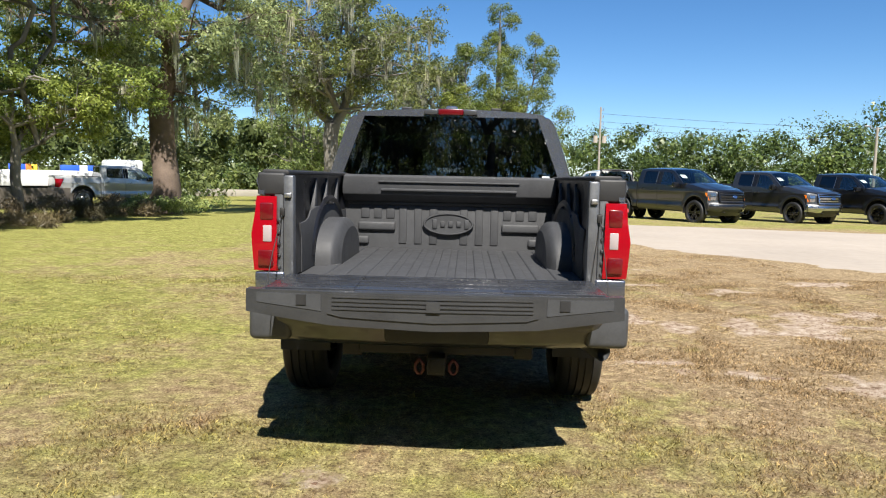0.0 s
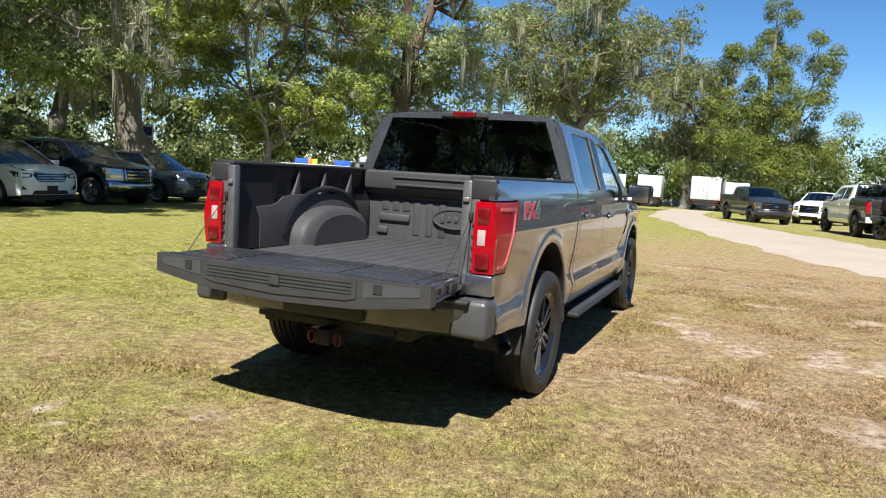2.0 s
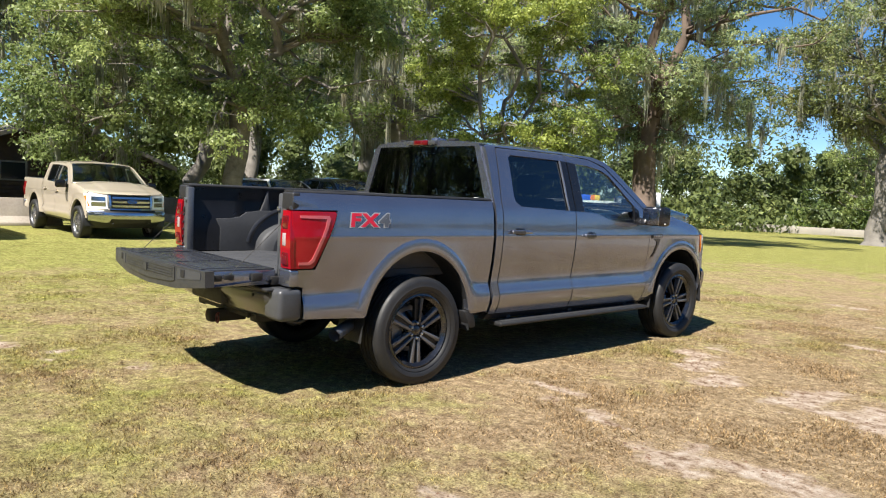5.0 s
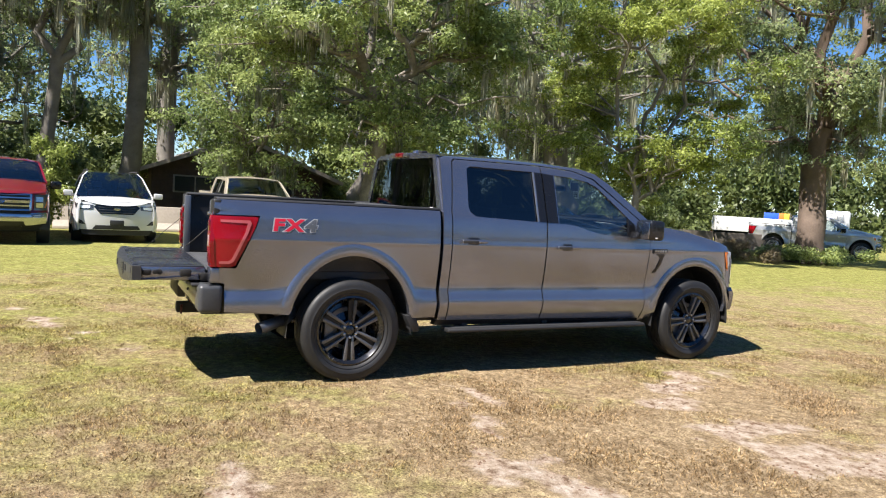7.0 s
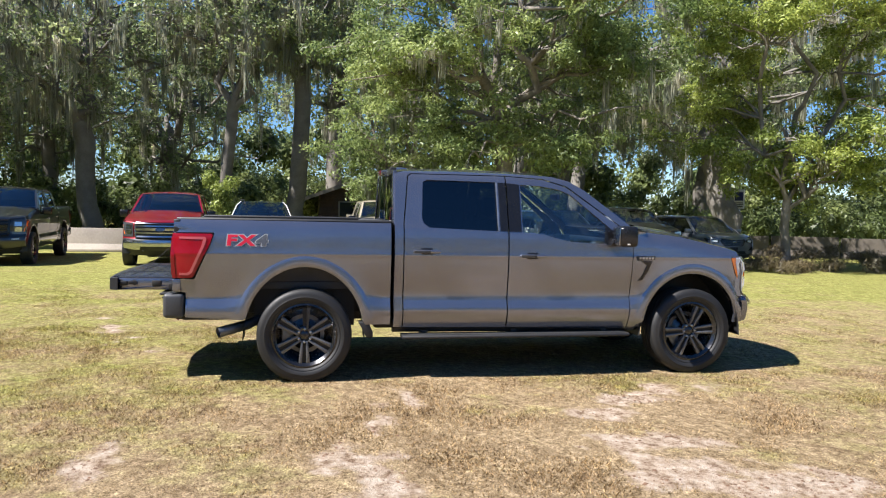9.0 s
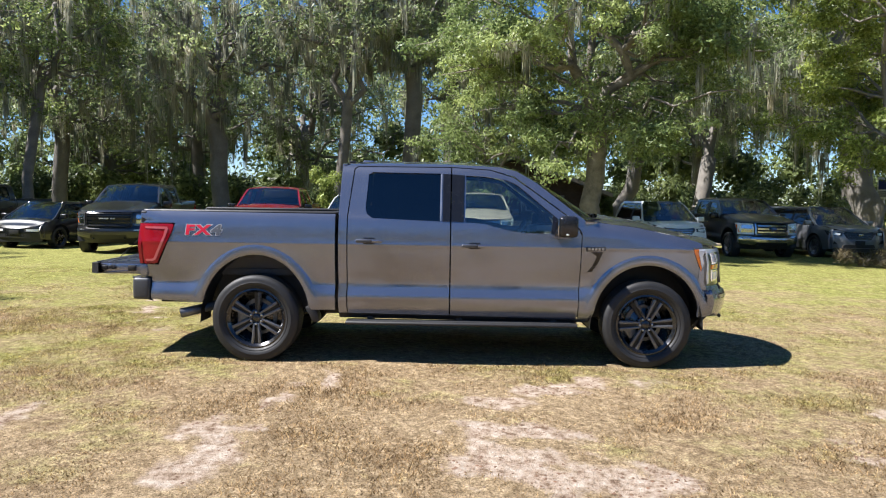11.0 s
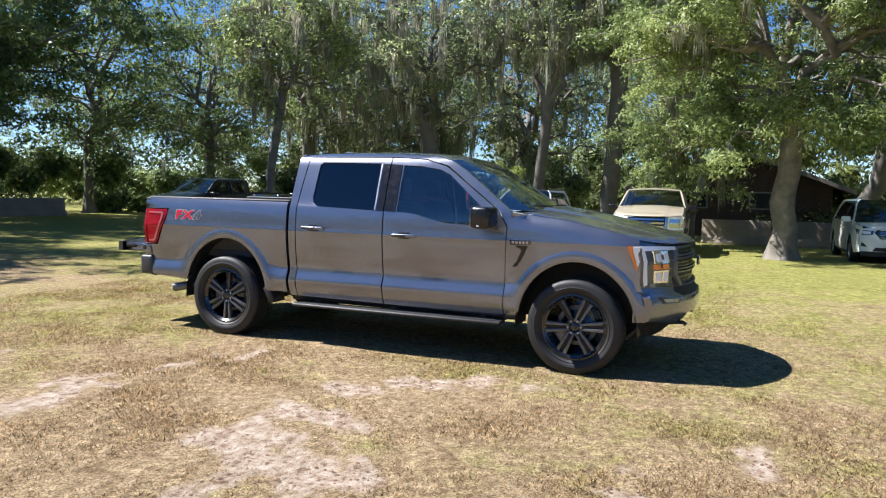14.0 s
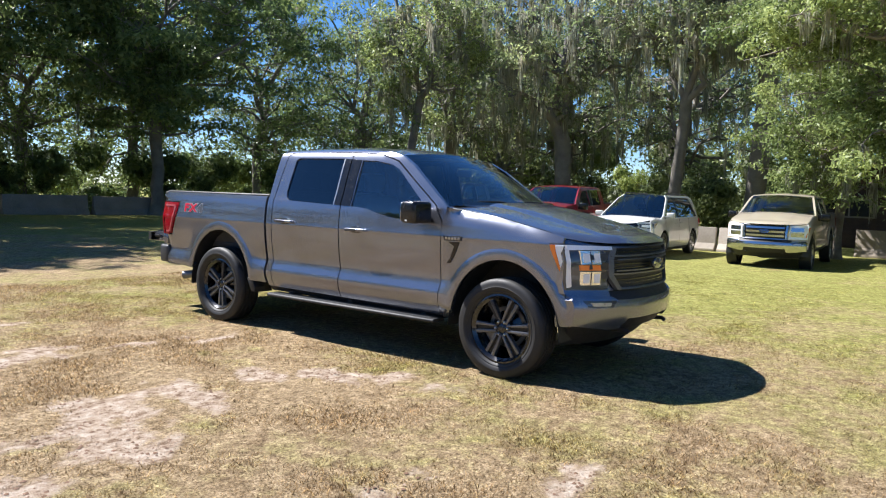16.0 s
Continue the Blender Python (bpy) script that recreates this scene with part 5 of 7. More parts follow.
def box_truck(name, x, y, turn, wide, tall, material, label):
    """A box body on wheels, seen from its rear doors."""
    t = thing(name, pose(x, y, gz(x, y), 0, 0, turn), label, "truck", "box trucks by the tree line")
    w = wide / 2
    part("box_body", box(-w, w, 0, 4.6, 0.95, tall, 0.03), material, t)
    for s in (-1, 1):
        part("rear_door", box(min(s * 0.02, s * (w - 0.06)), max(s * 0.02, s * (w - 0.06)), -0.03, 0.0, 1.0, tall - 0.08, 0.01), material, t)
        part("door_bar", tube([(s * 0.18, -0.045, 1.02), (s * 0.18, -0.045, tall - 0.1)], 0.018, 8), STEEL, t)
        part("tail_light", box(min(s * (w - 0.3), s * (w - 0.08)), max(s * (w - 0.3), s * (w - 0.08)), -0.03, 0.02, 0.78, 0.88, 0.01), RED_LENS, t)
    part("under_frame", joined(box(-w * 0.8, w * 0.8, 0.05, 6.0, 0.6, 0.95, 0.02), box(-w, w, -0.08, 0.05, 0.5, 0.62, 0.01)), DARKSTEEL, t)
    part("cab", joined(box(-w * 0.95, w * 0.95, 4.7, 6.4, 0.6, 2.3, 0.15, 3)), material, t)
    for s in (-1, 1):
        for yy in (0.9, 5.6):
            part("wheel", lathe([(-0.14, 0.25), (-0.13, 0.42), (0.13, 0.42), (0.14, 0.25), (0.10, 0.2), (0.10, 0.01)], 28, (s * (w - 0.2), yy, 0.42)), RUBBER, t)


WHITE_BOX = varied("white_box_panel", (0.70, 0.71, 0.70), 0.45, scale=1.5, spread=0.12)
GREY_BOX = varied("pale_grey_box_panel", (0.50, 0.52, 0.54), 0.5, scale=1.5, spread=0.15)
box_truck("box_truck", -11.0, 72.2, 10, 2.4, 3.1, WHITE_BOX, "white box truck parked with its rear doors to the field")
box_truck("box_truck", -6.7, 66.9, 3, 2.2, 3.0, WHITE_BOX, "white box truck beside another at the tree line")
box_truck("box_truck", -1.4, 63.4, 2, 2.5, 3.0, GREY_BOX, "pale grey box truck in the shade of a tree")
box_truck("box_truck", 1.2, 62.0, 8, 1.9, 2.6, GREY_BOX, "grey enclosed trailer beside the box trucks")
box_truck("box_truck", -22.0, 28.6, -52, 1.7, 1.7, WHITE_BOX, "low white trailer behind the silver pickup")


# ---- trees ----
BARK = varied("oak_bark", (0.17, 0.155, 0.135), 0.9, scale=2.0, spread=0.4, bump=0.9, bumpscale=14)
BARK_PALE = varied("pale_bark", (0.19, 0.168, 0.14), 0.9, scale=3.5, spread=0.65, bump=1.0, bumpscale=16)
BARK_RED = varied("red_brown_bark", (0.13, 0.095, 0.072), 0.9, scale=2.0, spread=0.4, bump=0.9, bumpscale=12)
LEAF_OAK = leaf_mat("oak_leaves", (0.17, 0.21, 0.11), (0.50, 0.57, 0.29), 0.56)
LEAF_MID = leaf_mat("mid_leaves", (0.16, 0.21, 0.075), (0.50, 0.575, 0.24), 0.54)
LEAF_LIGHT = leaf_mat("light_leaves", (0.16, 0.21, 0.045), (0.50, 0.56, 0.16), 0.5)
LEAF_OLIVE = leaf_mat("olive_leaves", (0.10, 0.115, 0.04), (0.33, 0.36, 0.14), 0.4)
LEAF_DARK = leaf_mat("shade_leaves", (0.13, 0.18, 0.07), (0.34, 0.42, 0.17), 0.58)
LEAF_DEEP = leaf_mat("deep_wood_leaves", (0.09, 0.115, 0.045), (0.29, 0.345, 0.14), 0.5)
LEAF_CYPRESS = leaf_mat("cypress_leaves", (0.10, 0.13, 0.025), (0.25, 0.29, 0.06))
LEAF_FAR = leaf_mat("far_leaves", (0.045, 0.075, 0.02), (0.155, 0.205, 0.055), 0.25)
MOSS = leaf_mat("spanish_moss", (0.32, 0.31, 0.265), (0.66, 0.64, 0.56), 0.55)
BRUSH = leaf_mat("dry_brush", (0.07, 0.05, 0.03), (0.24, 0.19, 0.11), 0.2)


def fast_mesh(name, verts, quads, material, parent=None):
    """A mesh of alike faces from arrays."""
    verts, quads = np.asarray(verts, np.float32), np.asarray(quads, np.int32)
    me = bpy.data.meshes.new(name)
    me.vertices.add(len(verts))
    me.vertices.foreach_set("co", verts.ravel())
    me.loops.add(quads.size)
    me.loops.foreach_set("vertex_index", quads.ravel())
    me.polygons.add(len(quads))
    k = quads.shape[1]
    me.polygons.foreach_set("loop_start", np.arange(0, quads.size, k, dtype=np.int32))
    me.polygons.foreach_set("loop_total", np.full(len(quads), k, np.int32))
    me.update(calc_edges=True)
    me.materials.append(material)
    ob = new(name, me)
    ob.parent = parent
    return ob


def leaf_quads(centres, spread, count, length, rng, flat=0.75, width=0.55, crest=0.6):
    """Small pointed leaves in sprays: they face outwards and up, thickest towards the spray's skin."""
    centres, spread = np.asarray(centres), np.asarray(spread)
    count, length = count * 2, length * 0.72
    pick = rng.choice(len(centres), count, p=spread ** 2 / (spread ** 2).sum())
    d = rng.normal(size=(count, 3))
    d[:, 2] = np.where(rng.random(count) < crest, np.abs(d[:, 2]), d[:, 2])
    d /= np.linalg.norm(d, axis=1)[:, None]
    rad = 0.2 + 0.8 * rng.random(count) ** 0.55
    p = centres[pick] + d * (rad * spread[pick])[:, None] * np.array([1, 1, flat])
    up = d * 0.95 + rng.normal(size=(count, 3)) * 0.5 + np.array([0, 0, 0.4])
    u = np.cross(up, rng.normal(size=(count, 3))) + np.array([0, 0, -0.3])
    u /= np.linalg.norm(u, axis=1)[:, None] + 1e-9
    w = np.cross(u, up)
    w /= np.linalg.norm(w, axis=1)[:, None] + 1e-9
    s = length * rng.uniform(0.55, 1.4, count)[:, None]
    v = np.stack([p - u * s * 0.5 - w * s * width * 0.5, p - u * s * 0.5 + w * s * width * 0.5, p + u * s * 0.6], 1).reshape(-1, 3)
    return v, np.arange(count * 3).reshape(-1, 3)


def moss_quads(lines, count, rng, longest=1.8, wide=0.02):
    """Curtains of hanging strands, gathered in bunches under the limbs, longest in the middle of a bunch."""
    bunch = max(1, count // 34)
    li = rng.integers(0, len(lines), bunch)
    at, along = np.zeros((bunch, 3)), np.zeros((bunch, 3))
    for k, i in enumerate(li):
        pts = lines[i]
        j = rng.integers(0, len(pts) - 1)
        f = rng.random()
        at[k] = pts[j] * (1 - f) + pts[j + 1] * f
        step = pts[j + 1] - pts[j]
        along[k] = step / (np.linalg.norm(step) + 1e-6)
    size = rng.uniform(0.15, 1.0, bunch) ** 1.6 * longest + 0.25
    reach = rng.uniform(0.08, 0.34, bunch)
    pick = rng.integers(0, bunch, count)
    t = np.clip(rng.normal(size=count) * 0.5, -1, 1)
    top = at[pick] + along[pick] * (t * reach[pick])[:, None] + rng.normal(size=(count, 3)) * np.array([0.05, 0.05, 0.03])
    ln = size[pick] * (1 - 0.75 * np.abs(t)) * rng.uniform(0.5, 1.1, count)
    a = rng.uniform(0, math.pi, count)
    side = np.stack([np.cos(a), np.sin(a), 0 * a], 1) * (wide * rng.uniform(0.5, 1.5, count))[:, None]
    sway = (along[pick] * (-t * reach[pick] * 0.5)[:, None] + rng.normal(size=(count, 3)) * 0.05) * np.array([1, 1, 0])
    down = np.array([0, 0, -1]) * ln[:, None]
    v = np.stack([top, top + down * 0.45 - side + sway * 0.4, top + down + sway, top + down * 0.3 + side + sway * 0.4], 1).reshape(-1, 3)
    return v, np.arange(count * 4).reshape(-1, 4)


def stick(pts, rad, sides, rng, lobes=0.0):
    """Arrays of a crooked round stem; lobes: how deep its foot is fluted."""
    pts, rad = np.asarray(pts, float), np.asarray(rad, float)
    d = np.gradient(pts, axis=0)
    d /= np.linalg.norm(d, axis=1)[:, None] + 1e-9
    ref = np.array([0.13, 0.27, 0.95]) if abs(d[:, 2]).mean() < 0.8 else np.array([1.0, 0.2, 0.1])
    u = np.cross(d, ref)
    u /= np.linalg.norm(u, axis=1)[:, None] + 1e-9
    w = np.cross(d, u)
    a = 2 * math.pi * np.arange(sides) / sides
    r = rad[:, None] * (1 + rng.normal(size=(len(pts), sides)) * 0.05)
    if lobes:
        r = r * (1 + (lobes * np.exp(-pts[:, 2] / 0.45))[:, None] * (0.6 + 0.6 * np.cos(5 * a + 1.0) + 0.3 * np.cos(3 * a)))
    v = pts[:, None, :] + r[:, :, None] * (np.cos(a)[None, :, None] * u[:, None, :] + np.sin(a)[None, :, None] * w[:, None, :])
    i, k = np.meshgrid(np.arange(len(pts) - 1), np.arange(sides), indexing="ij")
    k2 = (k + 1) % sides
    q = np.stack([i * sides + k, i * sides + k2, (i + 1) * sides + k2, (i + 1) * sides + k], -1).reshape(-1, 4)
    return v.reshape(-1, 3), q


def crooked(rng, a, b, n, bend, wander):
    """Points of a limb from a to b: it arches, then twists."""
    a, b = np.asarray(a, float), np.asarray(b, float)
    ln = np.linalg.norm(b - a)
    c = (a + b) / 2 + np.array([0, 0, bend * ln]) + rng.normal(size=3) * 0.14 * ln
    f = np.linspace(0, 1, n)[:, None]
    p = (1 - f) ** 2 * a + 2 * f * (1 - f) * c + f * f * b
    j = rng.normal(size=(n, 3)) * wander * ln
    j[0] = j[-1] = 0
    return p + j


def tree(name, x, y, label, seed, high=15.0, crown=6.0, low=3.0, trunk=0.42, fork=4.0, leaves=15000, leaf=0.17, leaf_m=None, bark=None, moss=900, moss_long=1.8, lean=(0, 0), limbs=6, shift=(0, 0), group="oaks round the field", flat=0.72, clump=1.15, stems=3):
    """A tree: fluted trunk that forks into crooked stems, limbs reaching for the crown's hull, leaf sprays and hanging moss."""
    rng = np.random.default_rng(seed)
    t = thing(name, Matrix.Translation((x, y, gz(x, y) - 0.05)), label, "tree", group)
    top = np.array([lean[0], lean[1], fork])
    z = np.array([-0.1, 0.05, 0.2, 0.45, 0.9, 1.6, 2.4, fork * 0.85, fork]) if fork > 3 else np.array([-0.1, 0.05, 0.2, 0.45, 0.9, fork * 0.6, fork])
    f = np.clip(z / fork, 0, 1)
    tp = np.stack([lean[0] * f ** 1.3, lean[1] * f ** 1.3, z], 1)
    tp[4:-1, :2] += rng.normal(size=(len(z) - 5, 2)) * trunk * 0.22
    wood = [stick(tp, trunk * (0.86 + 0.22 * np.exp(-z / 0.8) + 0.25 * np.exp(-np.maximum(z, 0) / 0.18)), 20, rng, 0.28)]
    mid = np.array([top[0] + shift[0], top[1] + shift[1], (high + low) / 2])
    half = np.array([crown, crown, (high - low) / 2])
    nodes, lines = [(p, trunk * 0.8) for p in tp[-2:]], []
    a0 = rng.uniform(0, 2 * math.pi)
    for k in range(stems):
        a = a0 + 2 * math.pi * k / stems + rng.uniform(-0.5, 0.5)
        out = crown * (rng.uniform(0.2, 0.45) if stems > 1 else 0.12)
        end = np.array([top[0] + shift[0] * 0.7 + math.cos(a) * out, top[1] + shift[1] * 0.7 + math.sin(a) * out, low + (high - low) * rng.uniform(0.72, 0.92)])
        p = crooked(rng, top - np.array([0, 0, 0.15 * k]), end, 9, -0.06, 0.05)
        r = np.linspace(trunk * (0.84 if stems == 1 else 0.86 / stems ** 0.4), 0.05, 9)
        wood.append(stick(p, r, 12, rng))
        nodes += list(zip(p[1:], r[1:]))
        lines.append(p[2:])
    np_, nr = np.array([n[0] for n in nodes]), np.array([n[1] for n in nodes])
    centres, sizes = [], []
    for k in range(int(limbs * 3.7 + crown * 9)):
        d = rng.normal(size=3)
        d /= np.linalg.norm(d)
        goal = mid + d * half * rng.uniform(0.5, 1.0)
        goal[2] = max(goal[2], low + rng.uniform(0, 0.9))
        cost = np.linalg.norm(np_ - goal, axis=1) + 1.2 * np.maximum(0, np_[:, 2] - goal[2] + 0.5) + rng.uniform(0, 1.5, len(np_))
        i = int(cost.argmin())
        ln = np.linalg.norm(goal - np_[i])
        p = crooked(rng, np_[i], goal, 7, rng.uniform(-0.05, 0.2), 0.045)
        r0 = min(nr[i] * 0.7, 0.018 + 0.017 * ln)
        wood.append(stick(p, np.linspace(r0, 0.014, 7), 6, rng))
        lines.append(p[1:])
        for j in range(6):
            b = p[rng.integers(3, 7)]
            o = rng.normal(size=3) * np.array([1, 1, 0.45]) + (goal - mid) / half * 0.5
            e = b + o / np.linalg.norm(o) * rng.uniform(0.45, 1.15) * clump
            if e[2] < low - 0.3:
                e[2] = low + rng.uniform(-0.3, 0.5)
            q = crooked(rng, b, e, 3, 0.05, 0.06)
            wood.append(stick(q, np.linspace(max(0.012, r0 * 0.22), 0.006, 3), 3, rng))
            lines.append(q)
            centres.append(e), sizes.append(rng.uniform(0.32, 0.68) * clump)
    n = np.cumsum([0] + [len(v) for v, q in wood])
    ob_ = fast_mesh("trunk", np.concatenate([v for v, q in wood]), np.concatenate([q + o for (v, q), o in zip(wood, n)]), bark or BARK, t)
    ob_.data.polygons.foreach_set("use_smooth", [True] * len(ob_.data.polygons))
    v, q = leaf_quads(centres, sizes, leaves, leaf, rng, flat)
    fast_mesh("crown", v, q, leaf_m or LEAF_OAK, t)
    if moss:
        hung = [p for p in lines if p[:, 2].min() > max(2.2, low * 0.6)]
        v, q = moss_quads(hung, int(moss * 8), rng, moss_long * 1.15, 0.018)
        tagged(fast_mesh("hanging_moss", v, q, MOSS, t), "grey-green hanging moss strands", kind="stuff")
    return t


OAK = "broad oak hung with grey moss at the field's edge"
tree("oak_tree", -14.7, 6.0, "leafy oak with a pale mottled trunk in the grass", 1, 11.5, 5.4, 2.5, 0.33, 4.4, 46000, 0.155, LEAF_MID, BARK_PALE, 420, 1.2, (0.1, 0.1), 7, clump=1.0, stems=3)
tree("oak_tree", -11.8, 14.1, "low young oak with bright yellow-green leaves", 2, 9.6, 3.7, 1.6, 0.14, 2.2, 38000, 0.135, LEAF_LIGHT, BARK, 70, 1.0, (0, 0), 6, clump=0.85, stems=3)
tree("oak_tree", -11.1, 21.7, "massive oak with a red-brown flared trunk and moss", 3, 14.5, 6.6, 3.2, 0.50, 5.0, 44000, 0.165, LEAF_OAK, BARK_RED, 900, 1.6, (0.2, 0), 7, clump=1.1)
tree("oak_tree", -20.9, 18.0, OAK, 4, 13.5, 6.5, 4.2, 0.62, 4.4, 12750, 0.18, LEAF_OAK, BARK, 2000, 2.2, (-0.7, -0.4), 7)
tree("oak_tree", -9.0, 42.5, "spreading olive-green oak hung with moss", 5, 14.5, 7.2, 6.0, 0.55, 5.2, 26000, 0.24, LEAF_OLIVE, BARK, 1100, 2.2, (0.3, 0), 8, clump=1.5)
tree("oak_tree", -24.6, -0.5, "tall straight oak with a dark trunk and moss", 6, 14, 4.5, 7.0, 0.42, 7.5, 7500, 0.2, LEAF_OAK, BARK, 1500, 1.6, (0.1, 0.3), 6)
tree("oak_tree", -24.6, -8.6, OAK, 7, 13.5, 5.5, 5.5, 0.42, 5.0, 7500, 0.2, LEAF_OAK, BARK, 1700, 1.7, (0.6, -0.3), 6)
tree("oak_tree", -23.6, -3.4, "slim crooked oak hung with moss", 8, 13, 4.0, 6.5, 0.27, 6.0, 5625, 0.2, LEAF_OAK, BARK, 1100, 1.5, (0.3, 0.5), 5)
tree("oak_tree", -21.1, -15.7, "slim leaning oak with a grey trunk", 9, 13, 4.0, 5.0, 0.23, 6.5, 10000, 0.19, LEAF_MID, BARK, 900, 1.5, (-0.5, 0.6), 6)
tree("oak_tree", -28.0, -18.2, OAK, 10, 13.5, 5.5, 4.0, 0.4, 5.0, 8250, 0.21, LEAF_OAK, BARK, 1300, 1.8, (0.4, 0.6), 6)
tree("oak_tree", -30.0, 1.5, OAK, 11, 14, 5, 6.0, 0.45, 8.0, 6750, 0.22, LEAF_OAK, BARK, 1100, 1.8, (-0.3, 0), 6)
tree("oak_tree", -33.0, 23.6, OAK, 12, 14, 7.5, 4.5, 0.5, 4.0, 9000, 0.24, LEAF_OAK, BARK, 1500, 2.0, (0.6, 0), 6)
tree("oak_tree", -31.0, 14.5, "leaning oak behind the parked cars", 13, 14, 6.5, 5.5, 0.42, 4.2, 7500, 0.23, LEAF_OAK, BARK, 1300, 1.8, (-0.8, 0.9), 6)
tree("oak_tree", -26.0, 9.5, "dark oak trunk with leaning limbs behind the cars", 14, 13.5, 5, 6.0, 0.38, 4.5, 6750, 0.21, LEAF_OAK, BARK, 1300, 1.8, (0.9, 0.5), 6)
tree("oak_tree", -19.3, 3.3, "small leafy oak in front of the brown house", 15, 7.6, 2.7, 1.7, 0.15, 2.4, 15000, 0.16, LEAF_MID, BARK_PALE, 350, 1.3, (0.2, 0.2), 6, clump=0.95)
tree("oak_tree", -39.7, 17.4, OAK, 16, 14, 7.5, 5.0, 0.45, 5.0, 13000, 0.26, LEAF_MID, BARK, 1000, 2.6, (0, 0), 6)
tree("oak_tree", -38.0, -8.0, OAK, 17, 14, 7.5, 3.0, 0.45, 5.0, 9750, 0.27, LEAF_OAK, BARK, 1000, 2.6, (0, 0), 6)
tree("oak_tree", -37.0, -20.0, "dense leafy tree behind the oaks", 18, 13.5, 7.5, 1.5, 0.4, 4.0, 14000, 0.27, LEAF_MID, BARK, 700, 2.0, (0, 0), 6)
tree("oak_tree", -33.0, -13.0, OAK, 33, 13, 6.0, 3.5, 0.36, 5.0, 6750, 0.24, LEAF_OAK, BARK, 900, 2.6, (0, 0), 6)
# the dark wood to the south
WOOD = "trees of the dark southern wood"
SHADE = "tall dense evergreen tree in the shaded wood"
for i, (x, y, h, c, lw, n) in enumerate(((2.5, -22.5, 14.5, 8.5, 7.5, 26000), (-15.8, -28.2, 17, 8.5, 4.5, 24000), (-5.5, -27.0, 17, 7.0, 5.5, 22000), (-11.5, -34.0, 20, 6.5, 0.8, 14000), (-18.5, -35.0, 19, 6.5, 0.8, 13000), (-25.5, -32.0, 17, 6.0, 0.8, 12000), (-4.5, -35.0, 20, 6.5, 0.8, 12000), (-31.0, -27.5, 15, 6.0, 1.0, 11000), (4.0, -34.0, 20, 6.5, 0.8, 10000), (11.0, -26.0, 16, 7.0, 5.0, 12000))):
    tree("oak_tree", x, y, SHADE, 40 + i, h, c, lw, 0.34, 5.0, int(n * 1.1) if i < 3 else n, 0.33 if i < 3 else 0.25, LEAF_DARK, BARK, 130, 1.6, (0, 0), 6, group=WOOD, clump=1.5)
# north end
tree("oak_tree", -3.6, 73.0, "broad shaded oak beyond the drive", 60, 16, 6.5, 4.5, 0.6, 5.0, 15000, 0.3, LEAF_OLIVE, BARK, 1300, 2.5, (0, 0), 7, clump=1.6)
tree("oak_tree", -14.0, 62.0, "rounded oak far across the field", 61, 12, 6.0, 1.5, 0.35, 3.0, 11000, 0.3, LEAF_MID, BARK, 300, 2.0, (0, 0), 6, clump=1.5)


def cypress(x, y, high, seed):
    """A tall conifer with upswept plumes of foliage round several leaders."""
    rng = np.random.default_rng(seed)
    t = thing("cypress_tree", Matrix.Translation((x, y, gz(x, y))), "tall ragged cypress with bright green plumes", "tree")
    wood, centres, sizes = [], [], []
    for dx, top, r in ((0.0, high, 0.52), (3.4, high * 0.82, 0.22), (-3.2, high * 0.78, 0.2)):
        pts = [(0, 0, 0), (dx * 0.25, 0, high * 0.2), (dx * 0.7, 0.3, high * 0.4), (dx, 0.4, top * 0.75), (dx * 1.05, 0.4, top)]
        wood.append(tube(pts, [r, r * 0.9, r * 0.7, r * 0.35, 0.03], 9))
        for k in range(44):
            f = rng.uniform(0.22, 1.0)
            z = top * f
            a = rng.uniform(0, 2 * math.pi)
            out = (1 - f) ** 0.7 * 7.4 * rng.uniform(0.25, 1.0) + 0.3
            c = Vector((dx * min(1, f * 1.5) + math.cos(a) * out, 0.4 + math.sin(a) * out, z))
            wood.append(tube([(dx * min(1, f * 1.4), 0.3, z - 0.8 * out * 0.5), tuple(c)], [0.06, 0.02], 5))
            centres.append(tuple(c)), sizes.append(rng.uniform(0.7, 1.5) * (0.6 + 0.7 * (1 - f)))
    part("trunk", joined(*wood), BARK, t)
    v, q = leaf_quads(centres, sizes, 44000, 0.25, rng, 1.1, 0.5)
    fast_mesh("crown", v, q, LEAF_CYPRESS, t)
    return t


cypress(3.0, 67.0, 19.0, 70)


def hedge_of(name, spots, leaves, leaf, material, label, seed, flat=0.8, width=0.65, core=0):
    """Many far or low clumps as one body of foliage."""
    rng = np.random.default_rng(seed)
    cs, ss = zip(*spots)
    v, q = leaf_quads(cs, ss, leaves, leaf, rng, flat, width, 0.25)
    if core:
        v2, q2 = leaf_quads(cs, np.asarray(ss) * 0.7, core, leaf * 2.2, rng, flat, 0.85, 0.1)
        v, q = np.concatenate([v, v2]), np.concatenate([q, q2 + len(v)])
    ob = fast_mesh(name, v, q, material)
    return tagged(ob, label, "foliage", kind="stuff")


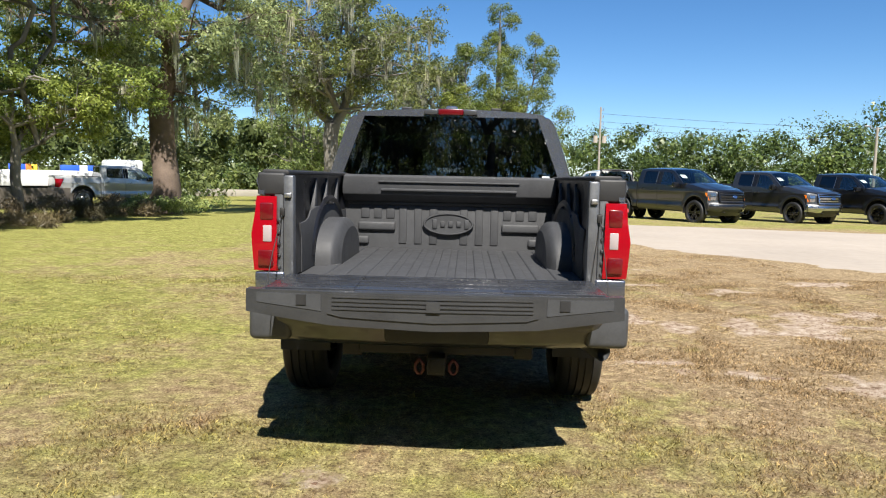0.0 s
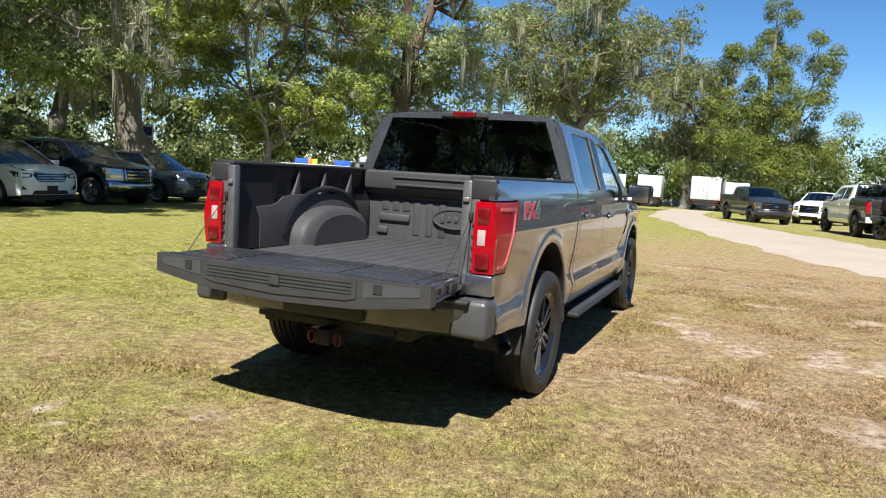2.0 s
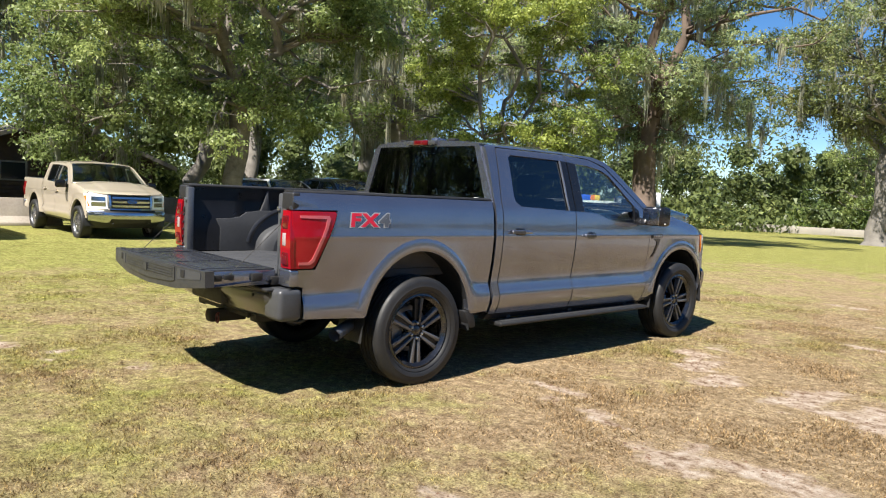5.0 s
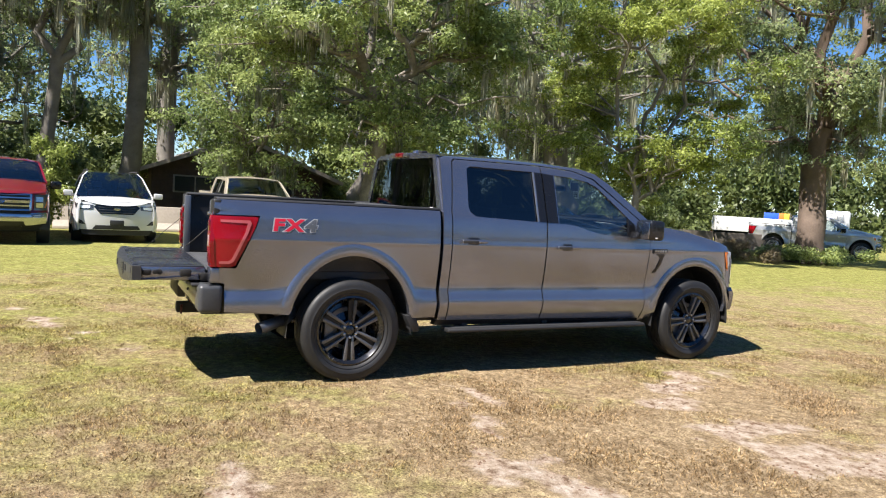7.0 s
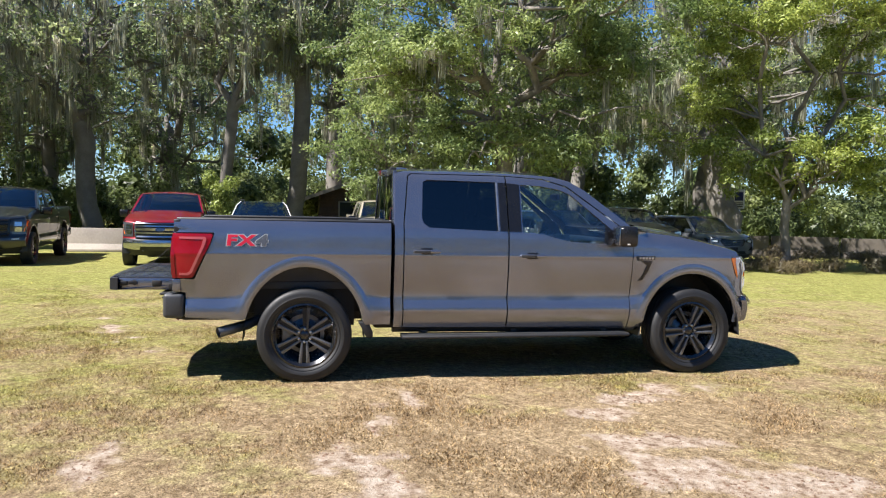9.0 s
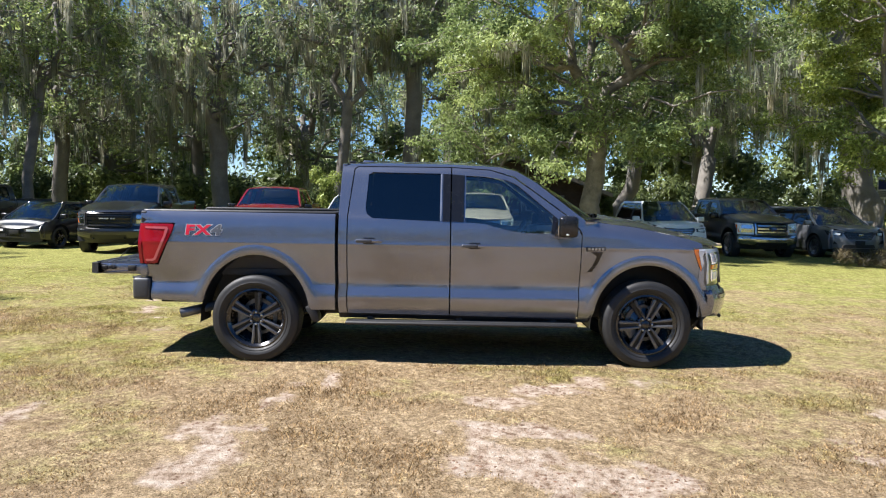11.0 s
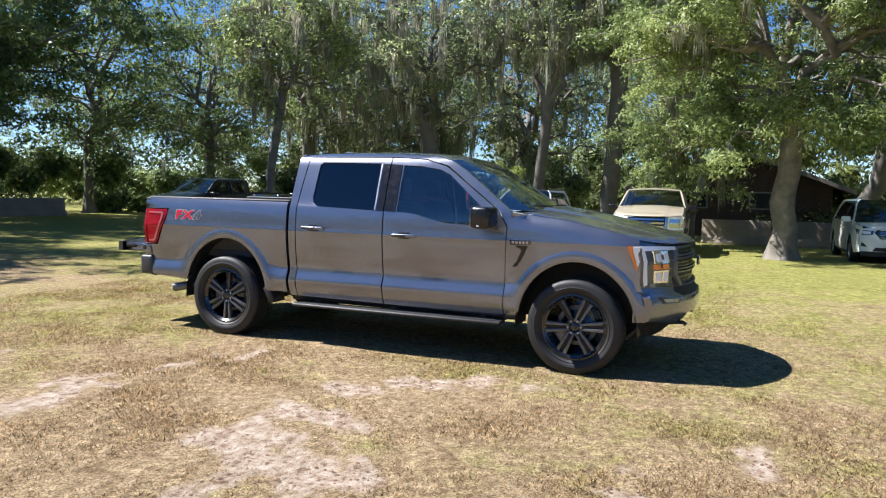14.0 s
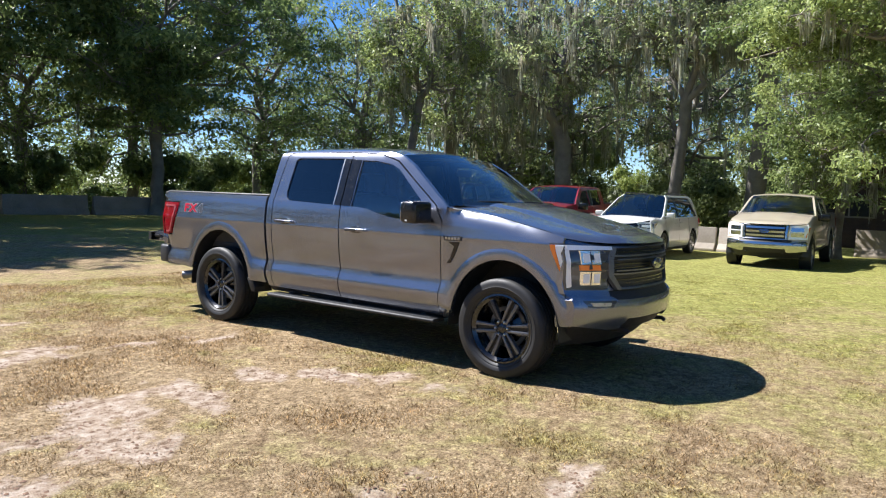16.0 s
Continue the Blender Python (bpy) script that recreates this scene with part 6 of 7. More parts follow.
def far_wood(a0, a1, dist, tall, seed, n, leaf, leaves, material, label):
    """A distant wood along an arc; angles run from +y towards +x."""
    rng = np.random.default_rng(seed)
    spots = []
    for k in range(n):
        a = radians(a0 + (a1 - a0) * (k + rng.random()) / n)
        d = dist * rng.uniform(0.94, 1.12)
        x, y = math.sin(a) * d, math.cos(a) * d
        h = tall * rng.uniform(0.72, 1.12)
        w = rng.uniform(2.5, 4.2)
        for j in range(3):
            spots.append(((x + rng.normal() * w, y + rng.normal() * w, gz(x, y) + rng.uniform(0.2, 2.2)), w * 0.6))
        for j in range(7):
            f = rng.random()
            spots.append(((x + rng.normal() * w * 0.8, y + rng.normal() * w * 0.8, gz(x, y) + h * (0.04 + 0.86 * f)), w * rng.uniform(0.55, 0.9)))
    return hedge_of("distant_wood", spots, leaves, leaf, material, label, seed, core=leaves // 2 if leaf < 0.5 else 0)


far_wood(-22, 30, 102, 10.0, 80, 84, 0.30, 62000, LEAF_FAR, "sunlit distant wood along the northern horizon")
far_wood(-24, 62, 128, 12.0, 91, 90, 0.5, 26000, LEAF_FAR, "second belt of far trees on the northern horizon")
far_wood(30, 62, 108, 12.5, 81, 60, 0.30, 50000, LEAF_FAR, "tall distant wood beyond the parked trucks")
# never in view: added so that the truck's flank mirrors something dark
far_wood(62, 190, 68, 17, 82, 90, 1.3, 16000, LEAF_FAR, "unseen wood added on the open side to darken reflections")
far_wood(190, 338, 66, 20, 83, 230, 0.58, 58000, LEAF_DEEP, "deep wood behind the oaks")
rs = np.random.default_rng(5)
hedge_of("brush_pile", [((-11.3 + rs.normal() * 0.5, y + rs.normal() * 0.25, 0.05 + rs.random() ** 2 * 0.5), 0.34) for y in np.linspace(12.6, 19.5, 40)], 6000, 0.34, BRUSH, "dry brown brush heaped along the field's edge", 84, 0.6, 0.06)
hedge_of("ivy_bed", [((-11.1 + rs.normal() * 1.1, 21.4 + rs.normal() * 1.1, 0.05 + rs.random() * 0.35), 0.4) for k in range(40)], 6000, 0.11, LEAF_MID, "green undergrowth round the great oak's foot", 85, 0.6)
hedge_of("shrub", [((-17.4 + rs.normal() * 0.22, -2.7 + rs.normal() * 0.22, 0.3 + 2.2 * rs.random()), 0.3) for k in range(16)], 2200, 0.12, LEAF_LIGHT, "young bright green shrub behind the parked cars", 86, 1.0)
hedge_of("undergrowth", [((rs.uniform(-36, -27), y + rs.normal() * 0.8, rs.random() * 2.4), rs.uniform(0.6, 1.3)) for y in np.linspace(-26, 34, 130)], 30000, 0.24, LEAF_DEEP, "dark undergrowth between the trunks", 87, 0.9, core=4000)
hedge_of("undergrowth", [((x + rs.normal() * 0.8, rs.uniform(-37, -31), rs.random() * 3.0), rs.uniform(0.8, 1.5)) for x in np.linspace(-34, 12, 90)], 24000, 0.26, LEAF_DARK, "dark undergrowth along the southern wood", 88, 0.9, core=9000)
hedge_of("undergrowth", [((rs.uniform(-50, -40), y + rs.normal() * 1.0, rs.random() ** 1.3 * 6.0), rs.uniform(1.0, 2.0)) for y in np.linspace(-36, 60, 150)], 34000, 0.42, LEAF_DEEP, "dark thicket deep behind the trunks", 89, 0.9, core=7000)
hedge_of("undergrowth", [((-48 + 30 * f + rs.normal() * 1.5, 58 + 26 * f + rs.normal() * 1.5, rs.random() * 7.0), rs.uniform(1.2, 2.4)) for f in np.linspace(0, 1, 90)], 9000, 0.5, LEAF_DEEP, "shaded thicket in the far corner of the field", 90, 0.9, core=3000)


# ---- ground ----
BARE = [(3.6, 2.35, 0.6, 0.34, 40), (3.75, 2.85, 0.62, 0.3, 50), (2.95, 2.15, 0.36, 0.27, 20), (3.05, 2.6, 0.3, 0.2, 60), (1.75, 2.8, 0.62, 0.19, 116), (1.5, 3.1, 0.16, 0.25, 0), (2.3, 2.35, 0.32, 0.13, 150), (3.5, 0.42, 0.85, 0.15, 177), (2.2, 0.52, 0.65, 0.09, 170), (3.0, 0.3, 0.4, 0.2, 150), (1.55, 0.85, 0.28, 0.08, 0),
        (2.95, -1.3, 0.24, 0.13, 0), (-2.0, -2.3, 0.8, 0.14, 20), (-0.65, -1.5, 0.14, 0.09, 0), (3.55, 4.68, 0.4, 0.16, 30), (2.6, 5.15, 0.3, 0.1, 10), (4.5, 3.2, 0.45, 0.25, 0), (2.5, 6.8, 0.4, 0.09, 0), (1.4, 8.6, 0.5, 0.08, 0), (5.2, 5.6, 0.5, 0.2, 0)]


def bareness(x, y):
    """How worn the turf is at many places at once, 0 to 1."""
    x, y = np.asarray(x, float), np.asarray(y, float)
    s = np.full(x.shape, -9.0)
    for cx, cy, rx, ry, turn in BARE:
        a = radians(turn)
        u, v = (x - cx) * math.cos(a) + (y - cy) * math.sin(a), -(x - cx) * math.sin(a) + (y - cy) * math.cos(a)
        s = np.maximum(s, 1 - np.hypot(u / rx, v / ry))
    n = lookup(ROUGHNESS, x, y)
    f = np.clip(0.31 + 1.0 * s + 1.7 * n, 0, 1)
    return np.where(s > -1.1, f * f * (3 - 2 * f), 0.0)


def field_of(scale, octaves, z):
    """A sheet of noise over the near ground, cheap to look up."""
    return np.array([[noise.fractal(Vector(((i * 0.08 - 10.5) * scale, (j * 0.08 - 9.5) * scale, z)), 1.0, 2.0, octaves) for j in range(290)] for i in range(265)])


def lookup(sheet_, x, y):
    i = np.clip(((np.asarray(x) + 10.5) / 0.08).round().astype(int), 0, 264)
    j = np.clip(((np.asarray(y) + 9.5) / 0.08).round().astype(int), 0, 289)
    return sheet_[i, j]


ROUGHNESS, TUFTS = field_of(3.0, 6, 3.1), field_of(1.2, 4, 7.7)
grass = mat("dry_grass_turf", (0.2, 0.17, 0.08), 0.95, Specular_IOR_Level=0.1)


def turf_colour(m, bare_too=True):
    """Straw, green and worn earth by place, so that soil and blades agree."""
    nt, b, N, L = nodes_of(m)
    pos = N("NewGeometry").outputs["Position"]
    big = noisy(m, 0.22, 4, 0.6, pos)
    mid = noisy(m, 1.1, 6, 0.65, pos)
    fine = noisy(m, 14.0, 9, 0.78, pos)
    sep = N("SeparateXYZ")
    L(pos, sep.inputs[0])
    west = N("MapRange")
    west.inputs["From Min"].default_value, west.inputs["From Max"].default_value = 4.0, -9.0
    west.inputs["To Min"].default_value, west.inputs["To Max"].default_value = -0.30, 0.24
    L(sep.outputs["X"], west.inputs["Value"])
    add = N("Math")
    add.operation = "ADD"
    north = N("MapRange")
    north.inputs["From Min"].default_value, north.inputs["From Max"].default_value = 13.0, 22.0
    north.inputs["To Min"].default_value, north.inputs["To Max"].default_value = 0.0, 0.36
    L(sep.outputs["Y"], north.inputs["Value"])
    both_ways = N("Math")
    both_ways.operation = "ADD"
    L(west.outputs[0], both_ways.inputs[0]), L(north.outputs[0], both_ways.inputs[1])
    L(big, add.inputs[0]), L(both_ways.outputs[0], add.inputs[1])
    add2 = N("Math")
    add2.operation = "MULTIPLY_ADD"
    L(mid, add2.inputs[0])
    add2.inputs[1].default_value = 0.9
    L(add.outputs[0], add2.inputs[2])
    tuft = N("Math")
    tuft.operation = "MULTIPLY_ADD"
    L(noisy(m, 7.0, 5, 0.7, pos), tuft.inputs[0])
    tuft.inputs[1].default_value = 0.7
    L(add2.outputs[0], tuft.inputs[2])
    half_ = N("Math")
    half_.operation = "MULTIPLY"
    half_.inputs[1].default_value = 0.5
    L(tuft.outputs[0], half_.inputs[0])
    green = ramp(m, half_.outputs[0], [(0.535, (0, 0, 0)), (0.72, (1, 1, 1))])
    straw = ramp(m, fine, [(0.30, (0.09, 0.060, 0.034)), (0.48, (0.262, 0.196, 0.114)), (0.66, (0.48, 0.375, 0.24))])
    lawn = ramp(m, fine, [(0.30, (0.065, 0.072, 0.02)), (0.48, (0.205, 0.21, 0.058)), (0.66, (0.41, 0.385, 0.14))])
    blotch = ramp(m, noisy(m, 3.6, 7, 0.7, pos), [(0.30, (0.66, 0.61, 0.57)), (0.5, (1.0, 0.99, 0.98)), (0.72, (1.18, 1.17, 1.14))])
    speck = ramp(m, noisy(m, 70.0, 4, 0.7, pos), [(0.34, (0.38, 0.34, 0.30)), (0.5, (1.0, 1.0, 1.0)), (0.66, (1.4, 1.39, 1.35))])
    return mixed(m, 1.0, mixed(m, 1.0, mixed(m, green, straw, lawn), blotch, "MULTIPLY"), speck, "MULTIPLY"), pos


tone, pos_ = turf_colour(grass)
nt_, b_, N_, L_ = nodes_of(grass)
at_ = N_("Attribute")
at_.attribute_name = "bare"
soil = ramp(grass, noisy(grass, 9.0, 9, 0.75, pos_), [(0.38, (0.14, 0.088, 0.055)), (0.47, (0.33, 0.25, 0.18)), (0.60, (0.48, 0.405, 0.325))])
rag = N_("Math")
rag.operation = "MULTIPLY_ADD"
L_(noisy(grass, 10.0, 8, 0.75, pos_), rag.inputs[0])
rag.inputs[1].default_value = 1.6
L_(at_.outputs["Fac"], rag.inputs[2])
rag2 = N_("Math")
rag2.operation = "MULTIPLY"
rag2.inputs[1].default_value = 0.5
L_(rag.outputs[0], rag2.inputs[0])
worn = ramp(grass, rag2.outputs[0], [(0.56, (0, 0, 0)), (0.81, (1, 1, 1))])
L_(mixed(grass, worn, tone, soil), b_.inputs["Base Color"])
bumped(grass, noisy(grass, 26.0, 8, 0.75, pos_), 0.9, 0.03)

ys_near = np.arange(-9.0, 12.01, 0.12)
xs_near = np.arange(-9.5, 8.51, 0.12)
coarse = [-2500, -900, -400, -200, -120, -80, -60, -45, -36, -30, -25, -21, -18, -15.5, -13, -11.4]
gx = np.array(coarse + list(xs_near) + [-c for c in coarse[::-1]])
gy = np.array([c + 2 for c in coarse] + list(ys_near) + [-c + 3 for c in coarse[::-1]])
GX, GY = np.meshgrid(gx, gy, indexing="ij")
verts = [(x, y, gz(x, y) + (0.012 * noise.fractal(Vector((x * 1.7, y * 1.7, 0)), 1.0, 2.0, 3) if -9.5 < x < 9.5 and -8.5 < y < 12.5 else 0.0)) for x, y in zip(GX.ravel(), GY.ravel())]
ny = len(gy)
quads = [(i * ny + j, (i + 1) * ny + j, (i + 1) * ny + j + 1, i * ny + j + 1) for i in range(len(gx) - 1) for j in range(ny - 1)]
ground = raw("ground", verts, quads, grass, smooth=True)
tagged(ground, "patchy dry grass field with bare sandy spots", "ground", kind="structure")
bare = ground.data.attributes.new("bare", "FLOAT", "POINT")
bare.data.foreach_set("value", bareness([v[0] for v in verts], [v[1] for v in verts]).astype(np.float32))

# grass blades round the truck
blade_m = mat("grass_blades", (0.3, 0.25, 0.1), 0.8, Specular_IOR_Level=0.15)
tone2, p2_ = turf_colour(blade_m)
ntb, bb, Nb, Lb = nodes_of(blade_m)
gr_ = Nb("NewGeometry")
vary = ramp(blade_m, gr_.outputs["Random Per Island"], [(0.0, (0.5, 0.44, 0.37)), (0.5, (1.1, 1.05, 0.95)), (1.0, (2.0, 1.88, 1.62))])
blade_tone = mixed(blade_m, 1.0, tone2, vary, "MULTIPLY")
Lb(blade_tone, bb.inputs["Base Color"])
thin_, both_ = Nb("BsdfTranslucent"), Nb("MixShader")
both_.inputs[0].default_value = 0.5
Lb(blade_tone, thin_.inputs["Color"])
Lb(bb.outputs[0], both_.inputs[1]), Lb(thin_.outputs[0], both_.inputs[2])
Lb(both_.outputs[0], ntb.nodes["Material Output"].inputs["Surface"])


def blades(x0, x1, y0, y1, per_m2, seed, longest=0.055, wide=0.0042):
    rng = np.random.default_rng(seed)
    n = int((x1 - x0) * (y1 - y0) * per_m2)
    p = np.stack([rng.uniform(x0, x1, n), rng.uniform(y0, y1, n)], 1)
    thick = lookup(TUFTS, p[:, 0], p[:, 1]) - 2.2 * bareness(p[:, 0], p[:, 1])
    keep = thick + rng.normal(size=n) * 0.5 > -0.75
    p, thick = p[keep], thick[keep]
    n = len(p)
    z = np.array([gz(a, b) for a, b in p])
    ln = longest * rng.uniform(0.35, 1.0, n) * np.clip(0.75 + 0.5 * thick, 0.45, 1.35)
    a, b = rng.uniform(0, 2 * math.pi, n), rng.uniform(0, 2 * math.pi, n)
    lean = np.stack([np.cos(a), np.sin(a)], 1) * (ln * rng.uniform(0.3, 1.1, n))[:, None]
    w = np.stack([np.cos(b), np.sin(b)], 1) * (wide * rng.uniform(0.6, 1.5, n))[:, None]
    up = ln * rng.uniform(0.35, 0.95, n)
    base = np.concatenate([p, (z - 0.008)[:, None]], 1)
    wz = np.concatenate([w, np.zeros((n, 1))], 1)
    tip = base + np.concatenate([lean, up[:, None]], 1)
    v = np.stack([base - wz, base + wz, tip], 1).reshape(-1, 3)
    return fast_mesh("grass", v, np.arange(n * 3).reshape(-1, 3), blade_m)


for k, (x0, x1, y0, y1, dens) in enumerate(((-2.2, 5.0, -4.2, -0.5, 4600), (1.0, 6.5, -0.5, 6.2, 4600), (-6.5, -2.2, -4.2, 1.5, 1500), (-3.5, 1.0, 4.4, 8.5, 1500), (1.0, 5.5, 6.2, 9.5, 1700), (-9.5, -1.2, 1.5, 5.0, 900), (-8.0, -2.0, -8.5, -4.2, 900), (-1.1, 1.0, -0.5, 4.4, 900))):
    tagged(blades(x0, x1, y0, y1, dens, 200 + k), "short dry straw and green grass blades", "grass", kind="stuff")

# clods, straw litter and fallen leaves on the worn spots
CLOD = varied("dry_clods", (0.29, 0.215, 0.155), 0.95, scale=9, spread=0.4)
LITTER = varied("dead_leaf_litter", (0.15, 0.085, 0.05), 0.9, scale=20, spread=0.5)


def scatter(name, count, seed, material, size, flat, label):
    """Small lumps strewn where the turf is worn through."""
    rng = np.random.default_rng(seed)
    p = np.stack([rng.uniform(-2.5, 6.0, count * 8), rng.uniform(-2.5, 9.0, count * 8)], 1)
    p = p[bareness(p[:, 0], p[:, 1]) > rng.uniform(0.15, 0.9, len(p))][:count]
    n = len(p)
    r = size * rng.uniform(0.4, 1.0, n) ** 1.5
    a = rng.uniform(0, 2 * math.pi, n)
    z = np.array([gz(x, y) for x, y in p]) + 0.004
    ring = [np.stack([p[:, 0] + r * rng.uniform(0.7, 1.2, n) * np.cos(a + k * 1.571), p[:, 1] + r * rng.uniform(0.7, 1.2, n) * np.sin(a + k * 1.571), z - 0.004], 1) for k in range(4)]
    top = np.stack([p[:, 0] + r * rng.normal(size=n) * 0.2, p[:, 1] + r * rng.normal(size=n) * 0.2, z + r * flat], 1)
    v = np.stack(ring + [top], 1).reshape(-1, 3)
    base = (np.arange(n) * 5)[:, None]
    q = np.concatenate([base + np.array([[k, (k + 1) % 4, 4]]) for k in range(4)], 0)
    return tagged(fast_mesh(name, v, q, material), label, "litter", kind="stuff")


scatter("soil_clods", 2600, 301, CLOD, 0.012, 0.5, "small dry clods of sandy soil")
scatter("leaf_litter", 2400, 302, LITTER, 0.018, 0.2, "brown dead leaves and straw bits")

# the sandy drive
sand = varied("pale_sand", (0.33, 0.285, 0.235), 0.95, scale=0.35, spread=0.16, bump=0.5, bumpscale=12)


def drive(u, v):
    """v runs along the drive, u across it."""
    west = [(-4.2, 62), (-3.6, 46), (-2.6, 34), (0.2, 22), (3.6, 11.6), (6.9, 7.0), (12, 3.4), (24, -2), (60, -14)]
    east = [(-0.2, 62), (-0.6, 46), (0.9, 36), (3.6, 26), (5.6, 19.4), (12.5, 17.6), (22, 19), (40, 17), (70, 10)]
    k = min(int(v * 8), 7)
    f = v * 8 - k
    a = Vector(west[k]).lerp(Vector(west[k + 1]), f)
    b = Vector(east[k]).lerp(Vector(east[k + 1]), f)
    p = a.lerp(b, u)
    edge = 0.35 * noise.fractal(Vector((p.x * 0.5, p.y * 0.5, 1)), 1.0, 2.0, 3) * abs(2 * u - 1) ** 4
    return (p.x + edge, p.y + edge, gz(p.x, p.y) + 0.012 - 0.02 * max(0, abs(2 * u - 1) - 0.9) * 10)


tagged(part("road", net(drive, 24, 96), sand), "pale sandy drive curving past the field", "road", kind="structure")

# ---- walls, house and poles ----
CONCRETE = varied("weathered_concrete", (0.36, 0.315, 0.265), 0.85, scale=1.2, spread=0.25, bump=0.4, bumpscale=40)
CONCRETE_DARK = varied("stained_concrete", (0.25, 0.21, 0.17), 0.85, scale=1.2, spread=0.3, bump=0.4, bumpscale=40)

# darkened copy of the concrete: shade on the far barriers is in this colour
CONCRETE_SHADED = varied("shaded_concrete", (0.11, 0.093, 0.075), 0.9, scale=1.2, spread=0.35, bump=0.4, bumpscale=40)


def barrier(x, y, turn, length, material, tall=0.95, group="concrete barriers"):
    t = thing("concrete_barrier", pose(x, y, gz(x, y), 0, 0, turn), "weathered concrete barrier standing on the grass", "barrier", group)
    part("barrier_body", prism([(-0.30, 0.0), (0.30, 0.0), (0.29, 0.09), (0.13, 0.34 * tall), (0.08, tall), (-0.08, tall), (-0.13, 0.34 * tall), (-0.29, 0.09)], "x", 0, length, 0.012), material, t)


for k in range(6):
    barrier(-16.5 - 0 * k + 4.2 * (k - 1), -28.6, 0, 3.9, CONCRETE_DARK)
barrier(-21.0, -28.8, 0, 3.6, CONCRETE)
for k in range(4):
    barrier(-19.0, -8.2 + 2.7 * k, 90, 2.6, CONCRETE, 0.8)
for k in range(4):
    barrier(-21.6, 3.6 + 2.45 * k, 90, 2.35, CONCRETE_DARK, 0.9)

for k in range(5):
    barrier(-21.4 + 0.75 * k, 13.9 + 2.75 * k, 75, 2.7, CONCRETE_SHADED, 0.85)

BROWN = varied("brown_wood_siding", (0.075, 0.045, 0.032), 0.8, scale=3, spread=0.35, bump=0.4, bumpscale=30)
ROOFING = varied("grey_shingles", (0.16, 0.14, 0.12), 0.9, scale=3, spread=0.35, bump=0.6, bumpscale=25)
TRIMWOOD = varied("pale_fascia_board", (0.24, 0.21, 0.18), 0.7)
PANE = mat("house_window", (0.02, 0.025, 0.03), 0.06)
house = thing("house", Matrix.Translation((-28.0, 4.6, gz(-28, 4.6))), "low brown wooden house with a shallow gabled roof", "house")
part("wall", joined(prism([(-3.9, 0.0), (3.9, 0.0), (3.9, 2.3), (0, 3.7), (-3.9, 2.3)], "x", -9, 0, 0)), BROWN, house)
for s in (-1, 1):
    slope = part("roof", prism([(s * 4.7, 2.02), (s * 4.7, 2.14), (0, 3.96), (0, 3.82)], "x", -9.4, 0.7, 0.01), ROOFING, house)
    part("fascia", prism([(s * 4.72, 1.98), (s * 4.72, 2.16), (0, 3.98), (0, 3.80)], "x", 0.70, 0.74, 0), TRIMWOOD, slope)
for k in range(14):
    part("siding_board", box(0.0, 0.022, -3.9, 3.9, 0.06 + 0.165 * k, 0.205 + 0.165 * k, 0.004), BROWN, house)
for y0 in (-3.0, 0.6):
    wn_ = part("window", box(0.02, 0.05, y0, y0 + 1.9, 1.25, 2.05, 0.01), TRIMWOOD, house)
    for j in range(2):
        part("pane", box(0.05, 0.056, y0 + 0.08 + 0.9 * j, y0 + 0.92 + 0.9 * j, 1.32, 1.98, 0), PANE, wn_)

POLE_WOOD = varied("grey_pole_wood", (0.28, 0.25, 0.21), 0.85, scale=2, bump=0.4)


def utility_pole(x, y, high, lamp=False):
    t = thing("street_lamp" if lamp else "utility_pole", Matrix.Translation((x, y, gz(x, y))), "weathered pole with a lamp arm above the trucks" if lamp else "tall weathered utility pole with insulators", "pole")
    part("pole", tube([(0, 0, 0), (0, 0, high)], [0.16, 0.11], 12), POLE_WOOD, t)
    if lamp:
        part("arm", joined(tube([(0, 0, high - 0.2), (-0.9, 0, high + 0.05)], 0.04, 8), tube([(0, 0, high - 0.2), (0.9, 0, high + 0.05)], 0.04, 8)), STEEL, t)
        for s in (-1, 1):
            part("lamp_head", box(s * 0.9 - 0.3, s * 0.9 + 0.3, -0.15, 0.15, high, high + 0.14, 0.03), STEEL, t)
    else:
        for k in range(3):
            part("insulator", joined(tube([(-0.35, 0, high - 0.5 - 0.9 * k), (0.35, 0, high - 0.4 - 0.9 * k)], 0.035, 6), tube([(0.35, 0, high - 0.4 - 0.9 * k), (0.35, 0, high - 0.1 - 0.9 * k)], 0.05, 8)), STEEL, t)
        for s in (-1, 1):
            part("transformer", tube([(s * 0.55, 0, high * 0.62), (s * 0.55, 0, high * 0.62 + 0.9)], 0.28, 12), CONCRETE, t)
    return t


utility_pole(16.9, 88.5, 11.8)
utility_pole(38.0, 64.0, 7.6, True)
for k, (z0, z1) in enumerate(((11.0, 8.6), (10.0, 8.2), (9.2, 7.8))):
    pts = [(16.9 + (90 - 16.9) * f, 88.5 - 22 * f, gz(16.9, 88.5) + z0 + (z1 - z0) * f - 2.2 * 4 * f * (1 - f) * 0.5) for f in (i / 24 for i in range(25))]
    tagged(part("power_line", tube(pts, 0.018, 5), PLASTIC), "thin black power line sagging over the drive", "cable", "power lines")

